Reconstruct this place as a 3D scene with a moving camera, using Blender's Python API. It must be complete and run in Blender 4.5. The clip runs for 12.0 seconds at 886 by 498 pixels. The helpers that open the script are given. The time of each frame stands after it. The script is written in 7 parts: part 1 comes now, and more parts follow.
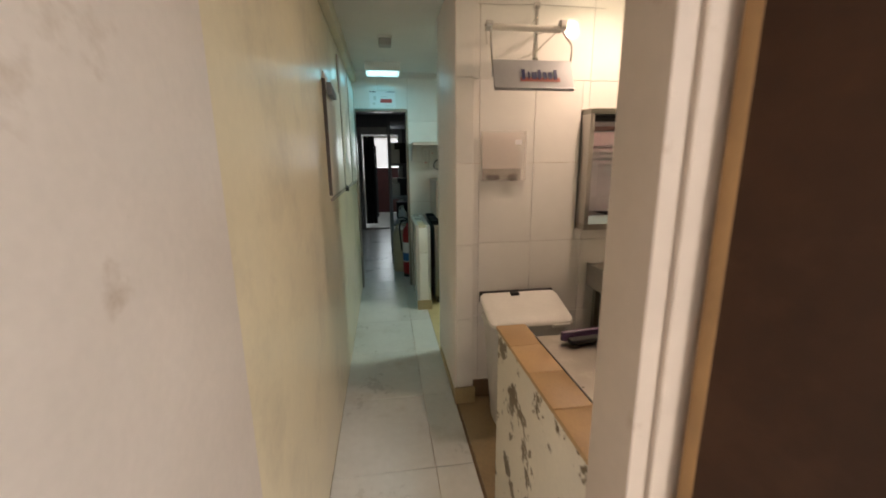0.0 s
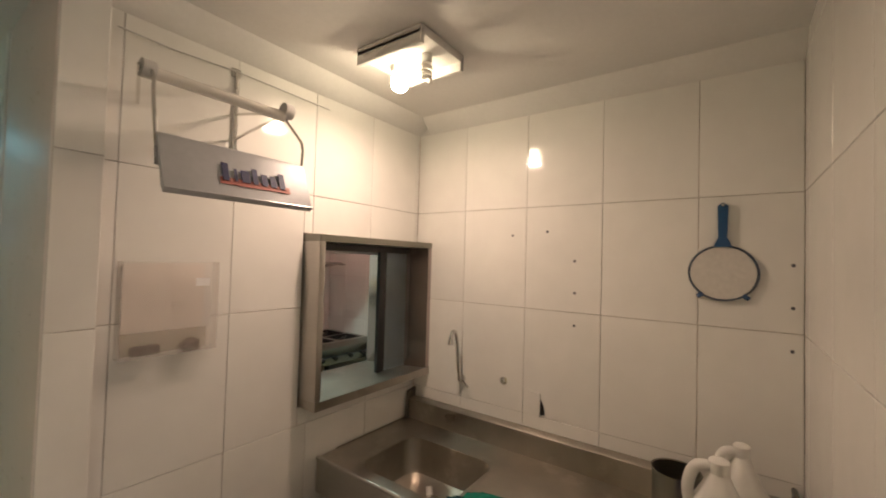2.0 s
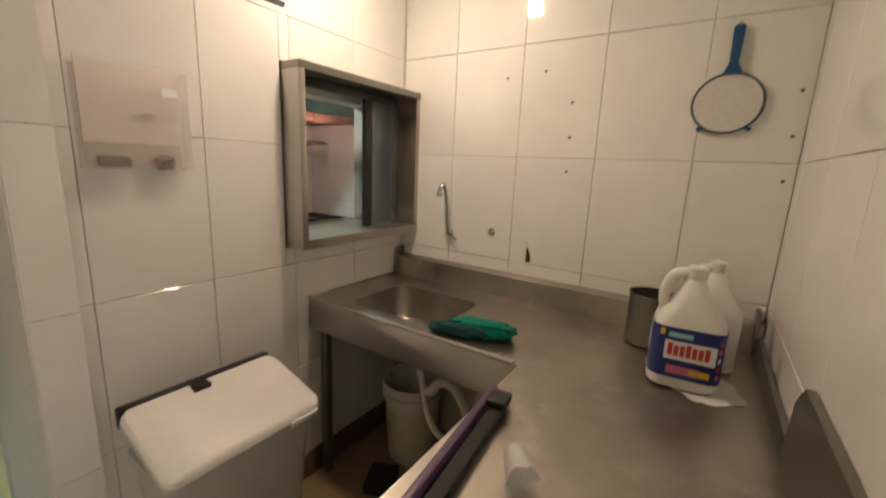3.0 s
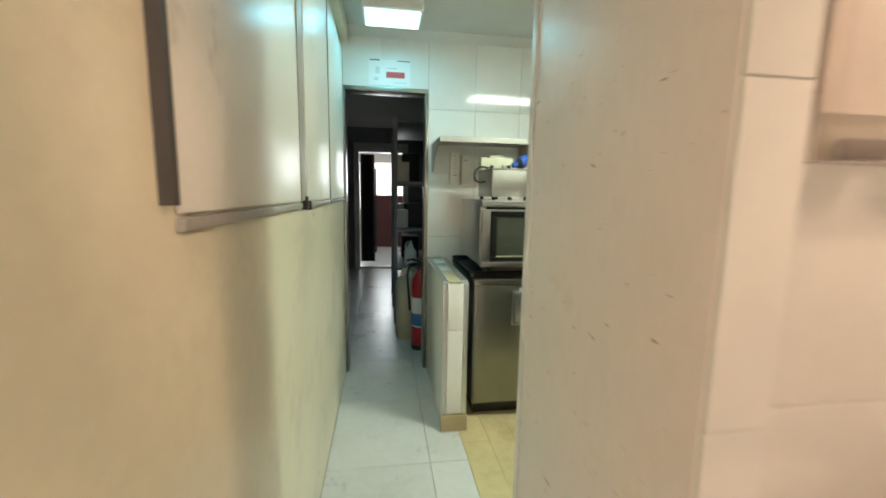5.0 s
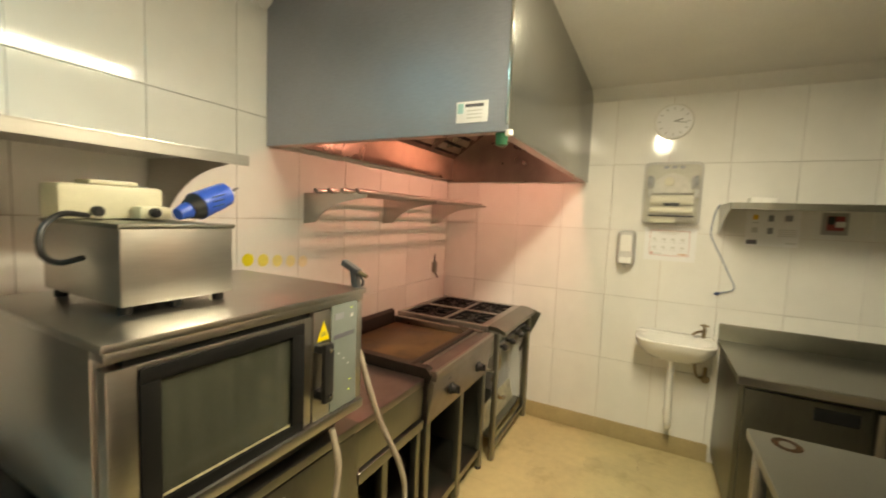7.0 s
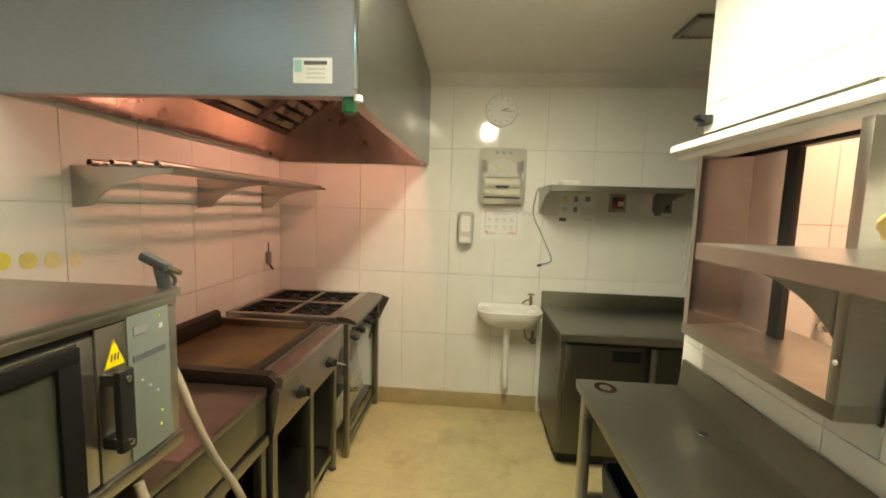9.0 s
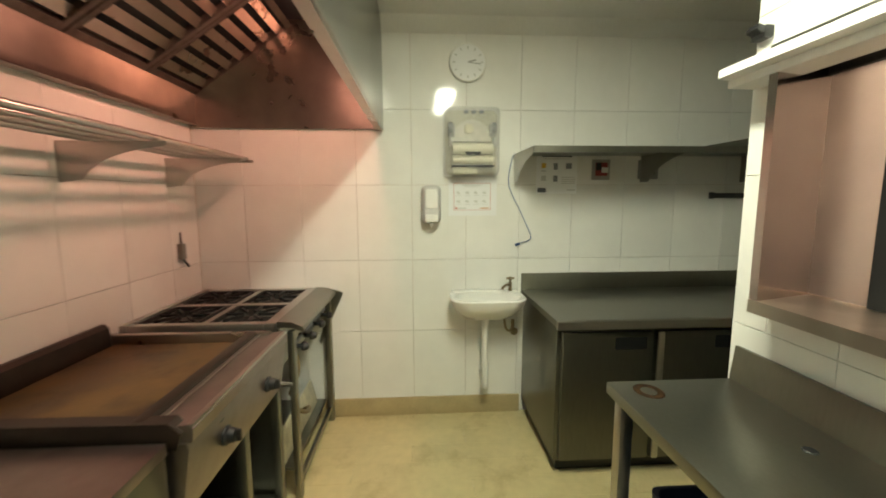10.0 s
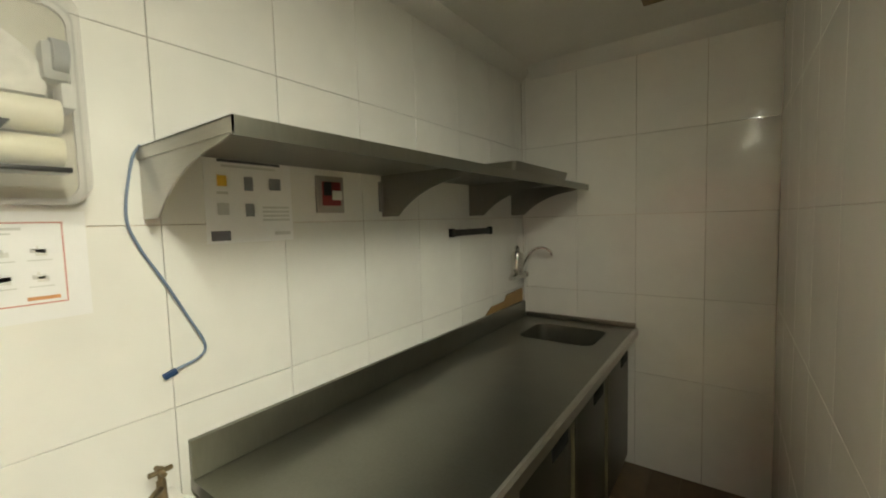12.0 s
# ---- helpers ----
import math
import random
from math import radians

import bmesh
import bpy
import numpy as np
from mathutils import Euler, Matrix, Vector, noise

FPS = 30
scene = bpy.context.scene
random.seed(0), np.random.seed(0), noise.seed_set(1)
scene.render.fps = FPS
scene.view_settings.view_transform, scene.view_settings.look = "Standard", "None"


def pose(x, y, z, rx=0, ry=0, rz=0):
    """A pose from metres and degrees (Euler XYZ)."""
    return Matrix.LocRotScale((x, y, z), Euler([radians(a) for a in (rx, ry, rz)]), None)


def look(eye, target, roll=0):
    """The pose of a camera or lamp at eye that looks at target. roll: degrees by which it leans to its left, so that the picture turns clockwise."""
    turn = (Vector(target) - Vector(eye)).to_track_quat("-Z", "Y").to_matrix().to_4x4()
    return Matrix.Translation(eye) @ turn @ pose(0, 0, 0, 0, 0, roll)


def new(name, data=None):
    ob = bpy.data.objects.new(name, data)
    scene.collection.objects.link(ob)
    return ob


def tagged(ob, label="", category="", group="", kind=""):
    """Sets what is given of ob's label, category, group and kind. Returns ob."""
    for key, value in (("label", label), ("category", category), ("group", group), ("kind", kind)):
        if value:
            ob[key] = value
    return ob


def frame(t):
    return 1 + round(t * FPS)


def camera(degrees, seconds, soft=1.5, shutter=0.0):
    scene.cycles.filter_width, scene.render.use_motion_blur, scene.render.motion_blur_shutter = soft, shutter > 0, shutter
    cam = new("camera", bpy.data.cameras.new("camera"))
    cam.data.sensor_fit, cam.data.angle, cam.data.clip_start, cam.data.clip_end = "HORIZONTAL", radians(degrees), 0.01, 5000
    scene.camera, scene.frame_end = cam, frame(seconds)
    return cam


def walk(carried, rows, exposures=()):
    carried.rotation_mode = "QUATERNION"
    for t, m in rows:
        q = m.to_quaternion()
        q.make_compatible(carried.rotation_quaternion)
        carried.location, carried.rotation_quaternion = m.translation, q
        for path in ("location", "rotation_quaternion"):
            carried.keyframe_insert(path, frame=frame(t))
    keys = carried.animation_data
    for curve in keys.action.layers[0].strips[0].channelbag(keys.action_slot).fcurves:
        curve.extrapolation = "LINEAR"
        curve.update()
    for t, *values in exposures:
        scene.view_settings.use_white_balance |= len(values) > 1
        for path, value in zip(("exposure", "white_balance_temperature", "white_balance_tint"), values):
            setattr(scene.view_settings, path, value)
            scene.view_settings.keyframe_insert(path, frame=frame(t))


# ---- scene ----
cam = camera(95.7, 12.0, soft=1.8, shutter=0.3)
PATH = [
    (0, (0.029, 0.271, 1.541), (0.306, 2.202, 1.102), -0.6),
    (0.5, (-0.018, 0.546, 1.47), (0.373, 2.478, 1.135), -0.1),
    (0.6, (-0.005, 0.599, 1.472), (0.468, 2.517, 1.165), -0.1),
    (1, (0.018, 0.865, 1.525), (0.981, 2.607, 1.332), 2.0),
    (1.2, (0.06, 0.977, 1.551), (1.226, 2.598, 1.438), 2.2),
    (1.5, (0.14, 1.101, 1.628), (1.524, 2.544, 1.607), 2.4),
    (2, (0.205, 1.193, 1.719), (1.828, 2.36, 1.776), 1.6),
    (2.5, (0.225, 1.226, 1.622), (1.948, 2.237, 1.527), 1.5),
    (3, (0.225, 1.215, 1.455), (1.864, 2.289, 1.053), 2.5),
    (3.2, (0.193, 1.207, 1.422), (1.728, 2.389, 0.928), 3.0),
    (3.5, (0.145, 1.154, 1.347), (1.378, 2.636, 0.814), 3.2),
    (3.6, (0.132, 1.136, 1.344), (1.221, 2.722, 0.798), 3.0),
    (3.7, (0.118, 1.135, 1.34), (1.064, 2.813, 0.801), 2.7),
    (5.3, (-0.008, 2.448, 1.363), (0.285, 4.411, 1.116), 0.9),
    (5.5, (0.001, 2.667, 1.355), (0.429, 4.607, 1.121), 1.2),
    (6, (0.068, 3.127, 1.394), (1.005, 4.875, 1.135), 1.9),
    (6.5, (0.178, 3.406, 1.466), (1.621, 4.774, 1.249), 2.6),
    (7, (0.237, 3.522, 1.559), (2.007, 4.438, 1.393), 2.4),
    (7.2, (0.253, 3.545, 1.595), (2.099, 4.303, 1.459), 2.1),
    (7.5, (0.276, 3.568, 1.642), (2.196, 4.122, 1.547), 1.9),
    (7.7, (0.291, 3.58, 1.646), (2.24, 4.021, 1.573), 1.6),
    (9.3, (0.38, 3.632, 1.486), (2.364, 3.741, 1.258), 1.7),
    (9.5, (0.466, 3.668, 1.454), (2.451, 3.742, 1.216), 1.4),
    (9.8, (0.663, 3.726, 1.42), (2.648, 3.699, 1.176), 0.6),
    (10, (0.796, 3.746, 1.424), (2.777, 3.631, 1.176), -0.2),
    (10.5, (1.212, 3.75, 1.421), (3.138, 3.249, 1.223), -2.7),
    (11, (1.671, 3.662, 1.415), (3.376, 2.618, 1.329), -3.5),
    (11.5, (2.017, 3.545, 1.478), (3.398, 2.098, 1.478), -2.8),
    (12, (2.173, 3.518, 1.5), (3.34, 1.899, 1.362), -1.6),
]
walk(cam, [(t, look(eye, target, roll)) for t, eye, target, roll in PATH], exposures=[(0, -0.75, 6250, 3), (0.5, -0.8, 6200, 2), (1.0, -0.75, 6100, 2), (1.5, -0.75, 6150, 4), (2.0, -0.95, 6050, 2), (2.5, -1.1, 6050, 3), (3.0, -0.65, 5900, -3), (3.6, -0.25, 5650, -11), (5.5, 0.28, 6700, 13), (6.0, 0.25, 6900, 18), (6.5, 0.4, 8500, 17), (7.0, 0.26, 9000, 22), (7.5, 0.05, 8800, 19), (9.5, 0.16, 8200, 16), (10.0, 0.22, 7500, 11), (10.5, 0.45, 7400, 11), (11.0, 0.34, 7500, 14), (12.0, 0.54, 7400, 19)])

# ---- world and lights ----
world = bpy.data.worlds.new("world")
scene.world = world
world.use_nodes = True
sky = world.node_tree.nodes.new("ShaderNodeTexSky")
sky.sky_type = "NISHITA"
sky.sun_disc = False
sky.sun_elevation, sky.sun_rotation = radians(40), radians(200)
world.node_tree.links.new(sky.outputs[0], world.node_tree.nodes["Background"].inputs[0])
world.node_tree.nodes["Background"].inputs[1].default_value = 0.08


def area_lamp(name, eye, target, sx, sy, power, colour):
    data = bpy.data.lights.new(name, "AREA")
    data.shape, data.size, data.size_y = "RECTANGLE", sx, sy
    data.energy, data.color = power, colour
    ob = new(name, data)
    ob.matrix_world = look(eye, target)
    return ob


def disc_lamp(name, eye, size, power, colour):
    data = bpy.data.lights.new(name, "AREA")
    data.shape, data.size = "DISK", size
    data.energy, data.color = power, colour
    ob = new(name, data)
    ob.location = eye
    return ob


CEIL = 2.48
area_lamp("kitchen_tube_light", (1.475, 3.478, 2.425), (1.475, 3.478, 0), 0.99, 0.145, 38.0, (0.86, 0.98, 0.84))
area_lamp("corridor_tube_light", (0.06, 4.69, 2.382), (0.06, 4.69, 0), 0.30, 0.20, 2.7, (0.20, 0.78, 1.0))
disc_lamp("ceiling_bulb_light", (1.30, 2.20, 2.338), 0.09, 15.0, (1.0, 0.645, 0.49))
area_lamp("hood_lamp_light", (2.60, 4.06, 2.25), (2.60, 4.70, 1.60), 0.5, 0.10, 10.0, (1.0, 0.47, 0.38))
area_lamp("entry_room_light", (1.25, -1.5, 2.44), (1.25, -1.5, 0), 0.5, 0.5, 165.0, (1.0, 0.85, 0.80))
area_lamp("far_window_light", (0.1, 13.3, 1.7), (0.1, 9.0, 1.2), 1.6, 1.2, 75.0, (0.92, 0.96, 1.0))


# ---- materials ----
def surf(name, base, rough=0.5, metal=0.0, var=0.12, scale=5.0, fine=60.0, bump=0.05, rough_var=0.15, stretch=None, rand=0.0,
         stain=None, stain_scale=3.0, stain_amount=(0.58, 0.72), scratch=None, spec=0.5, emit=None, emit_power=0.0, alpha=1.0, trans=0.0):
    m = bpy.data.materials.new(name)
    m.use_nodes = True
    nt = m.node_tree
    n, link = nt.nodes, nt.links.new
    b = n["Principled BSDF"]
    b.inputs["Metallic"].default_value = metal
    b.inputs["Specular IOR Level"].default_value = spec
    b.inputs["Alpha"].default_value = alpha
    b.inputs["Transmission Weight"].default_value = trans
    geo = n.new("ShaderNodeNewGeometry")
    mp = n.new("ShaderNodeMapping")
    if stretch:
        mp.inputs["Scale"].default_value = stretch
    link(geo.outputs["Position"], mp.inputs["Vector"])
    big = n.new("ShaderNodeTexNoise")
    big.inputs["Scale"].default_value, big.inputs["Detail"].default_value = scale, 4.0
    link(geo.outputs["Position"], big.inputs["Vector"])
    small = n.new("ShaderNodeTexNoise")
    small.inputs["Scale"].default_value, small.inputs["Detail"].default_value = fine, 3.0
    link(mp.outputs["Vector"], small.inputs["Vector"])
    mixv = n.new("ShaderNodeMath")
    mixv.operation = "MULTIPLY_ADD"
    mixv.inputs[1].default_value = 0.35
    link(small.outputs["Fac"], mixv.inputs[0])
    half = n.new("ShaderNodeMath")
    half.operation = "MULTIPLY"
    half.inputs[1].default_value = 0.65
    link(big.outputs["Fac"], half.inputs[0])
    link(half.outputs[0], mixv.inputs[2])
    ramp = n.new("ShaderNodeValToRGB")
    lo = tuple(max(0, c * (1 - var)) for c in base)
    hi = tuple(min(1, c * (1 + var * 0.6)) for c in base)
    ramp.color_ramp.elements[0].position, ramp.color_ramp.elements[1].position = 0.32, 0.68
    ramp.color_ramp.elements[0].color, ramp.color_ramp.elements[1].color = (*lo, 1), (*hi, 1)
    link(mixv.outputs[0], ramp.inputs[0])
    colour = ramp.outputs[0]
    if rand:
        info = n.new("ShaderNodeObjectInfo")
        mr = n.new("ShaderNodeMapRange")
        mr.inputs["To Min"].default_value, mr.inputs["To Max"].default_value = 1 - rand, 1 + rand * 0.4
        link(info.outputs["Random"], mr.inputs["Value"])
        hsv = n.new("ShaderNodeHueSaturation")
        link(mr.outputs[0], hsv.inputs["Value"])
        link(colour, hsv.inputs["Color"])
        colour = hsv.outputs[0]
    if stain:
        sn = n.new("ShaderNodeTexNoise")
        sn.inputs["Scale"].default_value, sn.inputs["Detail"].default_value = stain_scale, 6.0
        sn.inputs["Roughness"].default_value = 0.65
        link(geo.outputs["Position"], sn.inputs["Vector"])
        sr = n.new("ShaderNodeMapRange")
        sr.inputs["From Min"].default_value, sr.inputs["From Max"].default_value = stain_amount
        link(sn.outputs["Fac"], sr.inputs["Value"])
        mx = n.new("ShaderNodeMix")
        mx.data_type = "RGBA"
        link(sr.outputs[0], mx.inputs["Factor"])
        link(colour, mx.inputs["A"])
        mx.inputs["B"].default_value = (*stain, 1)
        colour = mx.outputs["Result"]
    if scratch:
        # thin marks drawn out along y
        tone, stretched, lo_hi = scratch
        sm = n.new("ShaderNodeMapping")
        sm.inputs["Scale"].default_value = stretched
        sm.inputs["Rotation"].default_value = (radians(-14), 0, 0)
        link(geo.outputs["Position"], sm.inputs["Vector"])
        sc = n.new("ShaderNodeTexNoise")
        sc.inputs["Scale"].default_value, sc.inputs["Detail"].default_value = 1.0, 3.0
        link(sm.outputs["Vector"], sc.inputs["Vector"])
        sg = n.new("ShaderNodeMapRange")
        sg.inputs["From Min"].default_value, sg.inputs["From Max"].default_value = lo_hi
        link(sc.outputs["Fac"], sg.inputs["Value"])
        mk = n.new("ShaderNodeMix")
        mk.data_type = "RGBA"
        link(sg.outputs[0], mk.inputs["Factor"])
        link(colour, mk.inputs["A"])
        mk.inputs["B"].default_value = (*tone, 1)
        colour = mk.outputs["Result"]
    link(colour, b.inputs["Base Color"])
    rr = n.new("ShaderNodeMapRange")
    rr.inputs["From Min"].default_value, rr.inputs["From Max"].default_value = 0.3, 0.7
    rr.inputs["To Min"].default_value, rr.inputs["To Max"].default_value = max(0.02, rough * (1 - rough_var)), min(1, rough * (1 + rough_var))
    link(mixv.outputs[0], rr.inputs["Value"])
    link(rr.outputs[0], b.inputs["Roughness"])
    if bump:
        bp = n.new("ShaderNodeBump")
        bp.inputs["Strength"].default_value, bp.inputs["Distance"].default_value = bump, 0.004
        link(mixv.outputs[0], bp.inputs["Height"])
        link(bp.outputs[0], b.inputs["Normal"])
    if emit:
        b.inputs["Emission Color"].default_value, b.inputs["Emission Strength"].default_value = (*emit, 1), emit_power
    return m


TILE = surf("glazed_white_tile", (0.80, 0.79, 0.75), 0.085, var=0.05, scale=3, fine=11, bump=0.13, rand=0.05)
GROUT = surf("dirty_grout", (0.62, 0.52, 0.43), 0.85, var=0.25, scale=9, bump=0.2, stain=(0.17, 0.12, 0.085), stain_scale=2.6, stain_amount=(0.50, 0.60))
CREAM = surf("cream_wall_paint", (0.76, 0.70, 0.52), 0.32, var=0.08, scale=2.2, fine=30, bump=0.06, stain=(0.50, 0.45, 0.34), stain_scale=2.6, stain_amount=(0.52, 0.86))
WORN = surf("worn_white_paint", (0.74, 0.70, 0.66), 0.5, var=0.08, scale=4, bump=0.12, stain=(0.45, 0.38, 0.31), stain_scale=5, stain_amount=(0.63, 0.8))
BOARD = surf("white_shutter_laminate", (0.78, 0.76, 0.68), 0.38, var=0.05, scale=3, bump=0.03, stain=(0.46, 0.42, 0.34), stain_scale=5.5, stain_amount=(0.60, 0.82))
SCRAPED = surf("scraped_partition_paint", (0.90, 0.82, 0.80), 0.42, var=0.05, scale=4, fine=26, stretch=(1, 2.2, 0.6), bump=0.18, stain=(0.76, 0.65, 0.56), stain_scale=4, stain_amount=(0.58, 0.82), scratch=((0.46, 0.35, 0.27), (8, 20, 75), (0.70, 0.76)))
PLASTER = surf("white_ceiling_plaster", (0.72, 0.71, 0.68), 0.8, var=0.06, scale=3, bump=0.08)
PEEL = surf("peeling_wall_paint", (0.72, 0.67, 0.56), 0.5, var=0.08, scale=4, bump=0.3, stain=(0.16, 0.12, 0.07), stain_scale=7, stain_amount=(0.55, 0.585))
AGED = surf("aged_cream_paint", (0.59, 0.51, 0.43), 0.5, var=0.08, scale=4, fine=24, stretch=(1, 1, 1), bump=0.10, stain=(0.34, 0.25, 0.17), stain_scale=6, stain_amount=(0.60, 0.78))
TRIM = surf("white_plastic_trim", (0.78, 0.77, 0.76), 0.35, var=0.08, bump=0.03)
SHELL = surf("white_shell_plaster", (0.55, 0.53, 0.50), 0.8, var=0.1)
STEEL = surf("brushed_steel", (0.50, 0.48, 0.445), 0.30, 1.0, var=0.10, scale=3, fine=18, stretch=(1, 1, 9), bump=0.0, rough_var=0.07)
STEELH = surf("steel_worktop", (0.44, 0.41, 0.36), 0.34, 1.0, var=0.22, scale=4, fine=9, bump=0.0, rough_var=0.2, stain=(0.56, 0.53, 0.48), stain_scale=7, stain_amount=(0.55, 0.75))
STEELD = surf("dull_dark_steel", (0.275, 0.272, 0.235), 0.34, 1.0, var=0.12, scale=4, fine=20, stretch=(6, 6, 1), bump=0.0, rough_var=0.07)
STEELT = surf("stained_side_tabletop", (0.34, 0.29, 0.27), 0.34, 1.0, var=0.2, scale=6, fine=20, bump=0.0, rough_var=0.07)
GREASY = surf("greasy_steel", (0.42, 0.36, 0.31), 0.29, 1.0, var=0.16, scale=3, fine=12, bump=0.0, rough_var=0.12)
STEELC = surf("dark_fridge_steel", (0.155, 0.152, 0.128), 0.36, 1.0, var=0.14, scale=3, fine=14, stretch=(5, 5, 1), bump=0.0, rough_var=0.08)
HOODF = surf("hood_front_steel", (0.36, 0.36, 0.34), 0.24, 0.95, var=0.12, scale=2.5, fine=16, stretch=(1, 1, 5), bump=0.0, rough_var=0.07)
ALU = surf("matt_aluminium_trim", (0.62, 0.62, 0.61), 0.5, 1.0, var=0.1, scale=5, fine=30, bump=0.0)
CHROME = surf("worn_chrome", (0.70, 0.69, 0.66), 0.14, 1.0, var=0.1, bump=0.0)
BRASS = surf("tarnished_brass", (0.30, 0.23, 0.14), 0.4, 0.9, var=0.3, scale=20)
GRIDDLE = surf("seasoned_griddle_plate", (0.135, 0.076, 0.028), 0.42, 0.3, var=0.4, scale=8, fine=40, bump=0.05, stain=(0.03, 0.018, 0.012), stain_scale=5, stain_amount=(0.47, 0.68))
IRON = surf("burnt_cast_iron", (0.025, 0.022, 0.02), 0.5, 0.3, var=0.4, scale=30, bump=0.2)
SOOT = surf("dark_greasy_filter", (0.20, 0.16, 0.14), 0.45, 0.8, var=0.35, scale=12, bump=0.1)
BLACK = surf("black_plastic", (0.012, 0.012, 0.013), 0.42, var=0.3, bump=0.02)
MATTE = surf("matt_black_enamel", (0.008, 0.008, 0.008), 0.6, var=0.3, spec=0.15, bump=0.0)
LINING = surf("polished_lining_steel", (0.46, 0.40, 0.38), 0.16, 1.0, var=0.08, scale=3, fine=10, bump=0.0, rough_var=0.1)
RAILM = surf("grey_beige_rail", (0.36, 0.34, 0.30), 0.45, var=0.12)
REDD = surf("dark_red_rocker", (0.26, 0.03, 0.03), 0.4, var=0.1)
GUNM = surf("dark_grey_gun_plastic", (0.10, 0.10, 0.105), 0.4, var=0.2, scale=30)
RUBBER = surf("black_rubber", (0.02, 0.02, 0.02), 0.7, var=0.3)
# near-black for sheets that stand in for shade in recesses; also dark cartons and racks
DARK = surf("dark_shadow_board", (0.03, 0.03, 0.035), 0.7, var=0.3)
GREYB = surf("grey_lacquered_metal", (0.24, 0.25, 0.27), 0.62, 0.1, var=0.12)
HOODM = surf("hood_sheet_steel", (0.40, 0.42, 0.48), 0.46, 0.9, var=0.12, scale=2.5, fine=30, stretch=(1, 1, 5), bump=0.0, rough_var=0.07)
FLOORC = surf("white_floor_tile", (0.63, 0.64, 0.62), 0.3, var=0.10, scale=3, fine=25, bump=0.04, rand=0.06, stain=(0.42, 0.40, 0.35), stain_scale=2.5, stain_amount=(0.56, 0.8))
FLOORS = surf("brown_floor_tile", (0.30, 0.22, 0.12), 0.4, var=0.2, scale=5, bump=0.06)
SKIRT = surf("tan_skirting_tile", (0.42, 0.33, 0.18), 0.4, var=0.15, scale=8)
SKIRTB = surf("brown_skirting_tile", (0.17, 0.11, 0.06), 0.4, var=0.2, scale=8)
CERAMIC = surf("white_ceramic", (0.80, 0.79, 0.75), 0.1, var=0.03, bump=0.01)
WPLAST = surf("white_plastic", (0.76, 0.75, 0.71), 0.38, var=0.06, scale=8, bump=0.02)
GPLAST = surf("grey_white_plastic", (0.56, 0.55, 0.53), 0.4, var=0.08, scale=8, bump=0.03)
YPLAST = surf("yellowed_plastic", (0.66, 0.63, 0.47), 0.35, var=0.1, scale=10)
CLEAR = surf("smoky_clear_plastic", (0.74, 0.74, 0.70), 0.12, var=0.1, scale=14, alpha=0.22, bump=0.02)
GLASS = surf("dark_oven_glass", (0.060, 0.064, 0.048), 0.07, var=0.95, scale=1.5, fine=5, stretch=(6, 6, 0.25), alpha=0.85, bump=0.0)
FROST = surf("frosted_acrylic", (0.74, 0.69, 0.65), 0.25, var=0.08, scale=6, alpha=0.15)
FROSTP = surf("frosted_hatch_pane", (0.55, 0.58, 0.62), 0.32, var=0.14, scale=5, fine=14, trans=1.0, bump=0.05)
CUPGLASS = surf("clear_cup_plastic", (0.85, 0.85, 0.84), 0.06, var=0.05, alpha=0.5)
BLUE = surf("blue_plastic", (0.015, 0.09, 0.50), 0.35, var=0.15, scale=20)
NAVY = surf("blue_handle_plastic", (0.02, 0.06, 0.16), 0.35, var=0.15, scale=20)
TEAL = surf("teal_cloth", (0.0, 0.17, 0.115), 0.9, var=0.35, scale=40, fine=200, bump=0.6)
TEALD = surf("dark_teal_cloth", (0.005, 0.05, 0.06), 0.9, var=0.35, scale=40, fine=200, bump=0.6)
MESHM = surf("fine_sieve_mesh", (0.66, 0.64, 0.60), 0.6, 0.3, var=0.1, scale=60, fine=400, bump=0.2)
RED = surf("red_enamel", (0.36, 0.015, 0.02), 0.3, var=0.15, scale=10)
REDB = surf("red_print", (0.55, 0.06, 0.05), 0.5, var=0.1)
REDP = surf("faded_red_print", (0.60, 0.26, 0.23), 0.5, var=0.1)
REDO = surf("dull_red_print", (0.42, 0.13, 0.10), 0.5, var=0.1)
SENSORM = surf("grey_sensor_plastic", (0.30, 0.30, 0.29), 0.45, var=0.08)
GREEN = surf("green_plastic", (0.0, 0.15, 0.06), 0.35, var=0.1)
RIM = surf("burnt_brown_rim", (0.028, 0.018, 0.013), 0.4, 0.4, var=0.4, scale=14, bump=0.1)
YELLOW = surf("yellow_sticker", (0.82, 0.62, 0.02), 0.4, var=0.05)
PANEL = surf("grey_green_control_panel", (0.17, 0.195, 0.18), 0.35, var=0.06)
PAPER = surf("white_paper", (0.80, 0.80, 0.80), 0.6, var=0.03, scale=6, bump=0.03)
INK = surf("dark_print", (0.10, 0.10, 0.12), 0.6, var=0.1)
INKG = surf("grey_print", (0.60, 0.60, 0.58), 0.6, var=0.1)
SKETCH = surf("faint_grey_print", (0.68, 0.67, 0.64), 0.6, var=0.1)
INKB = surf("blue_print", (0.015, 0.02, 0.09), 0.5, var=0.1)
PALE = surf("pale_blue_print", (0.35, 0.62, 0.62), 0.5, var=0.1)
PINKP = surf("pink_print", (0.60, 0.16, 0.30), 0.5, var=0.1)
WOODCAP = surf("tan_cap_tile", (0.52, 0.33, 0.15), 0.42, var=0.18, scale=6, fine=60, stretch=(6, 1, 6), bump=0.08, rand=0.08)
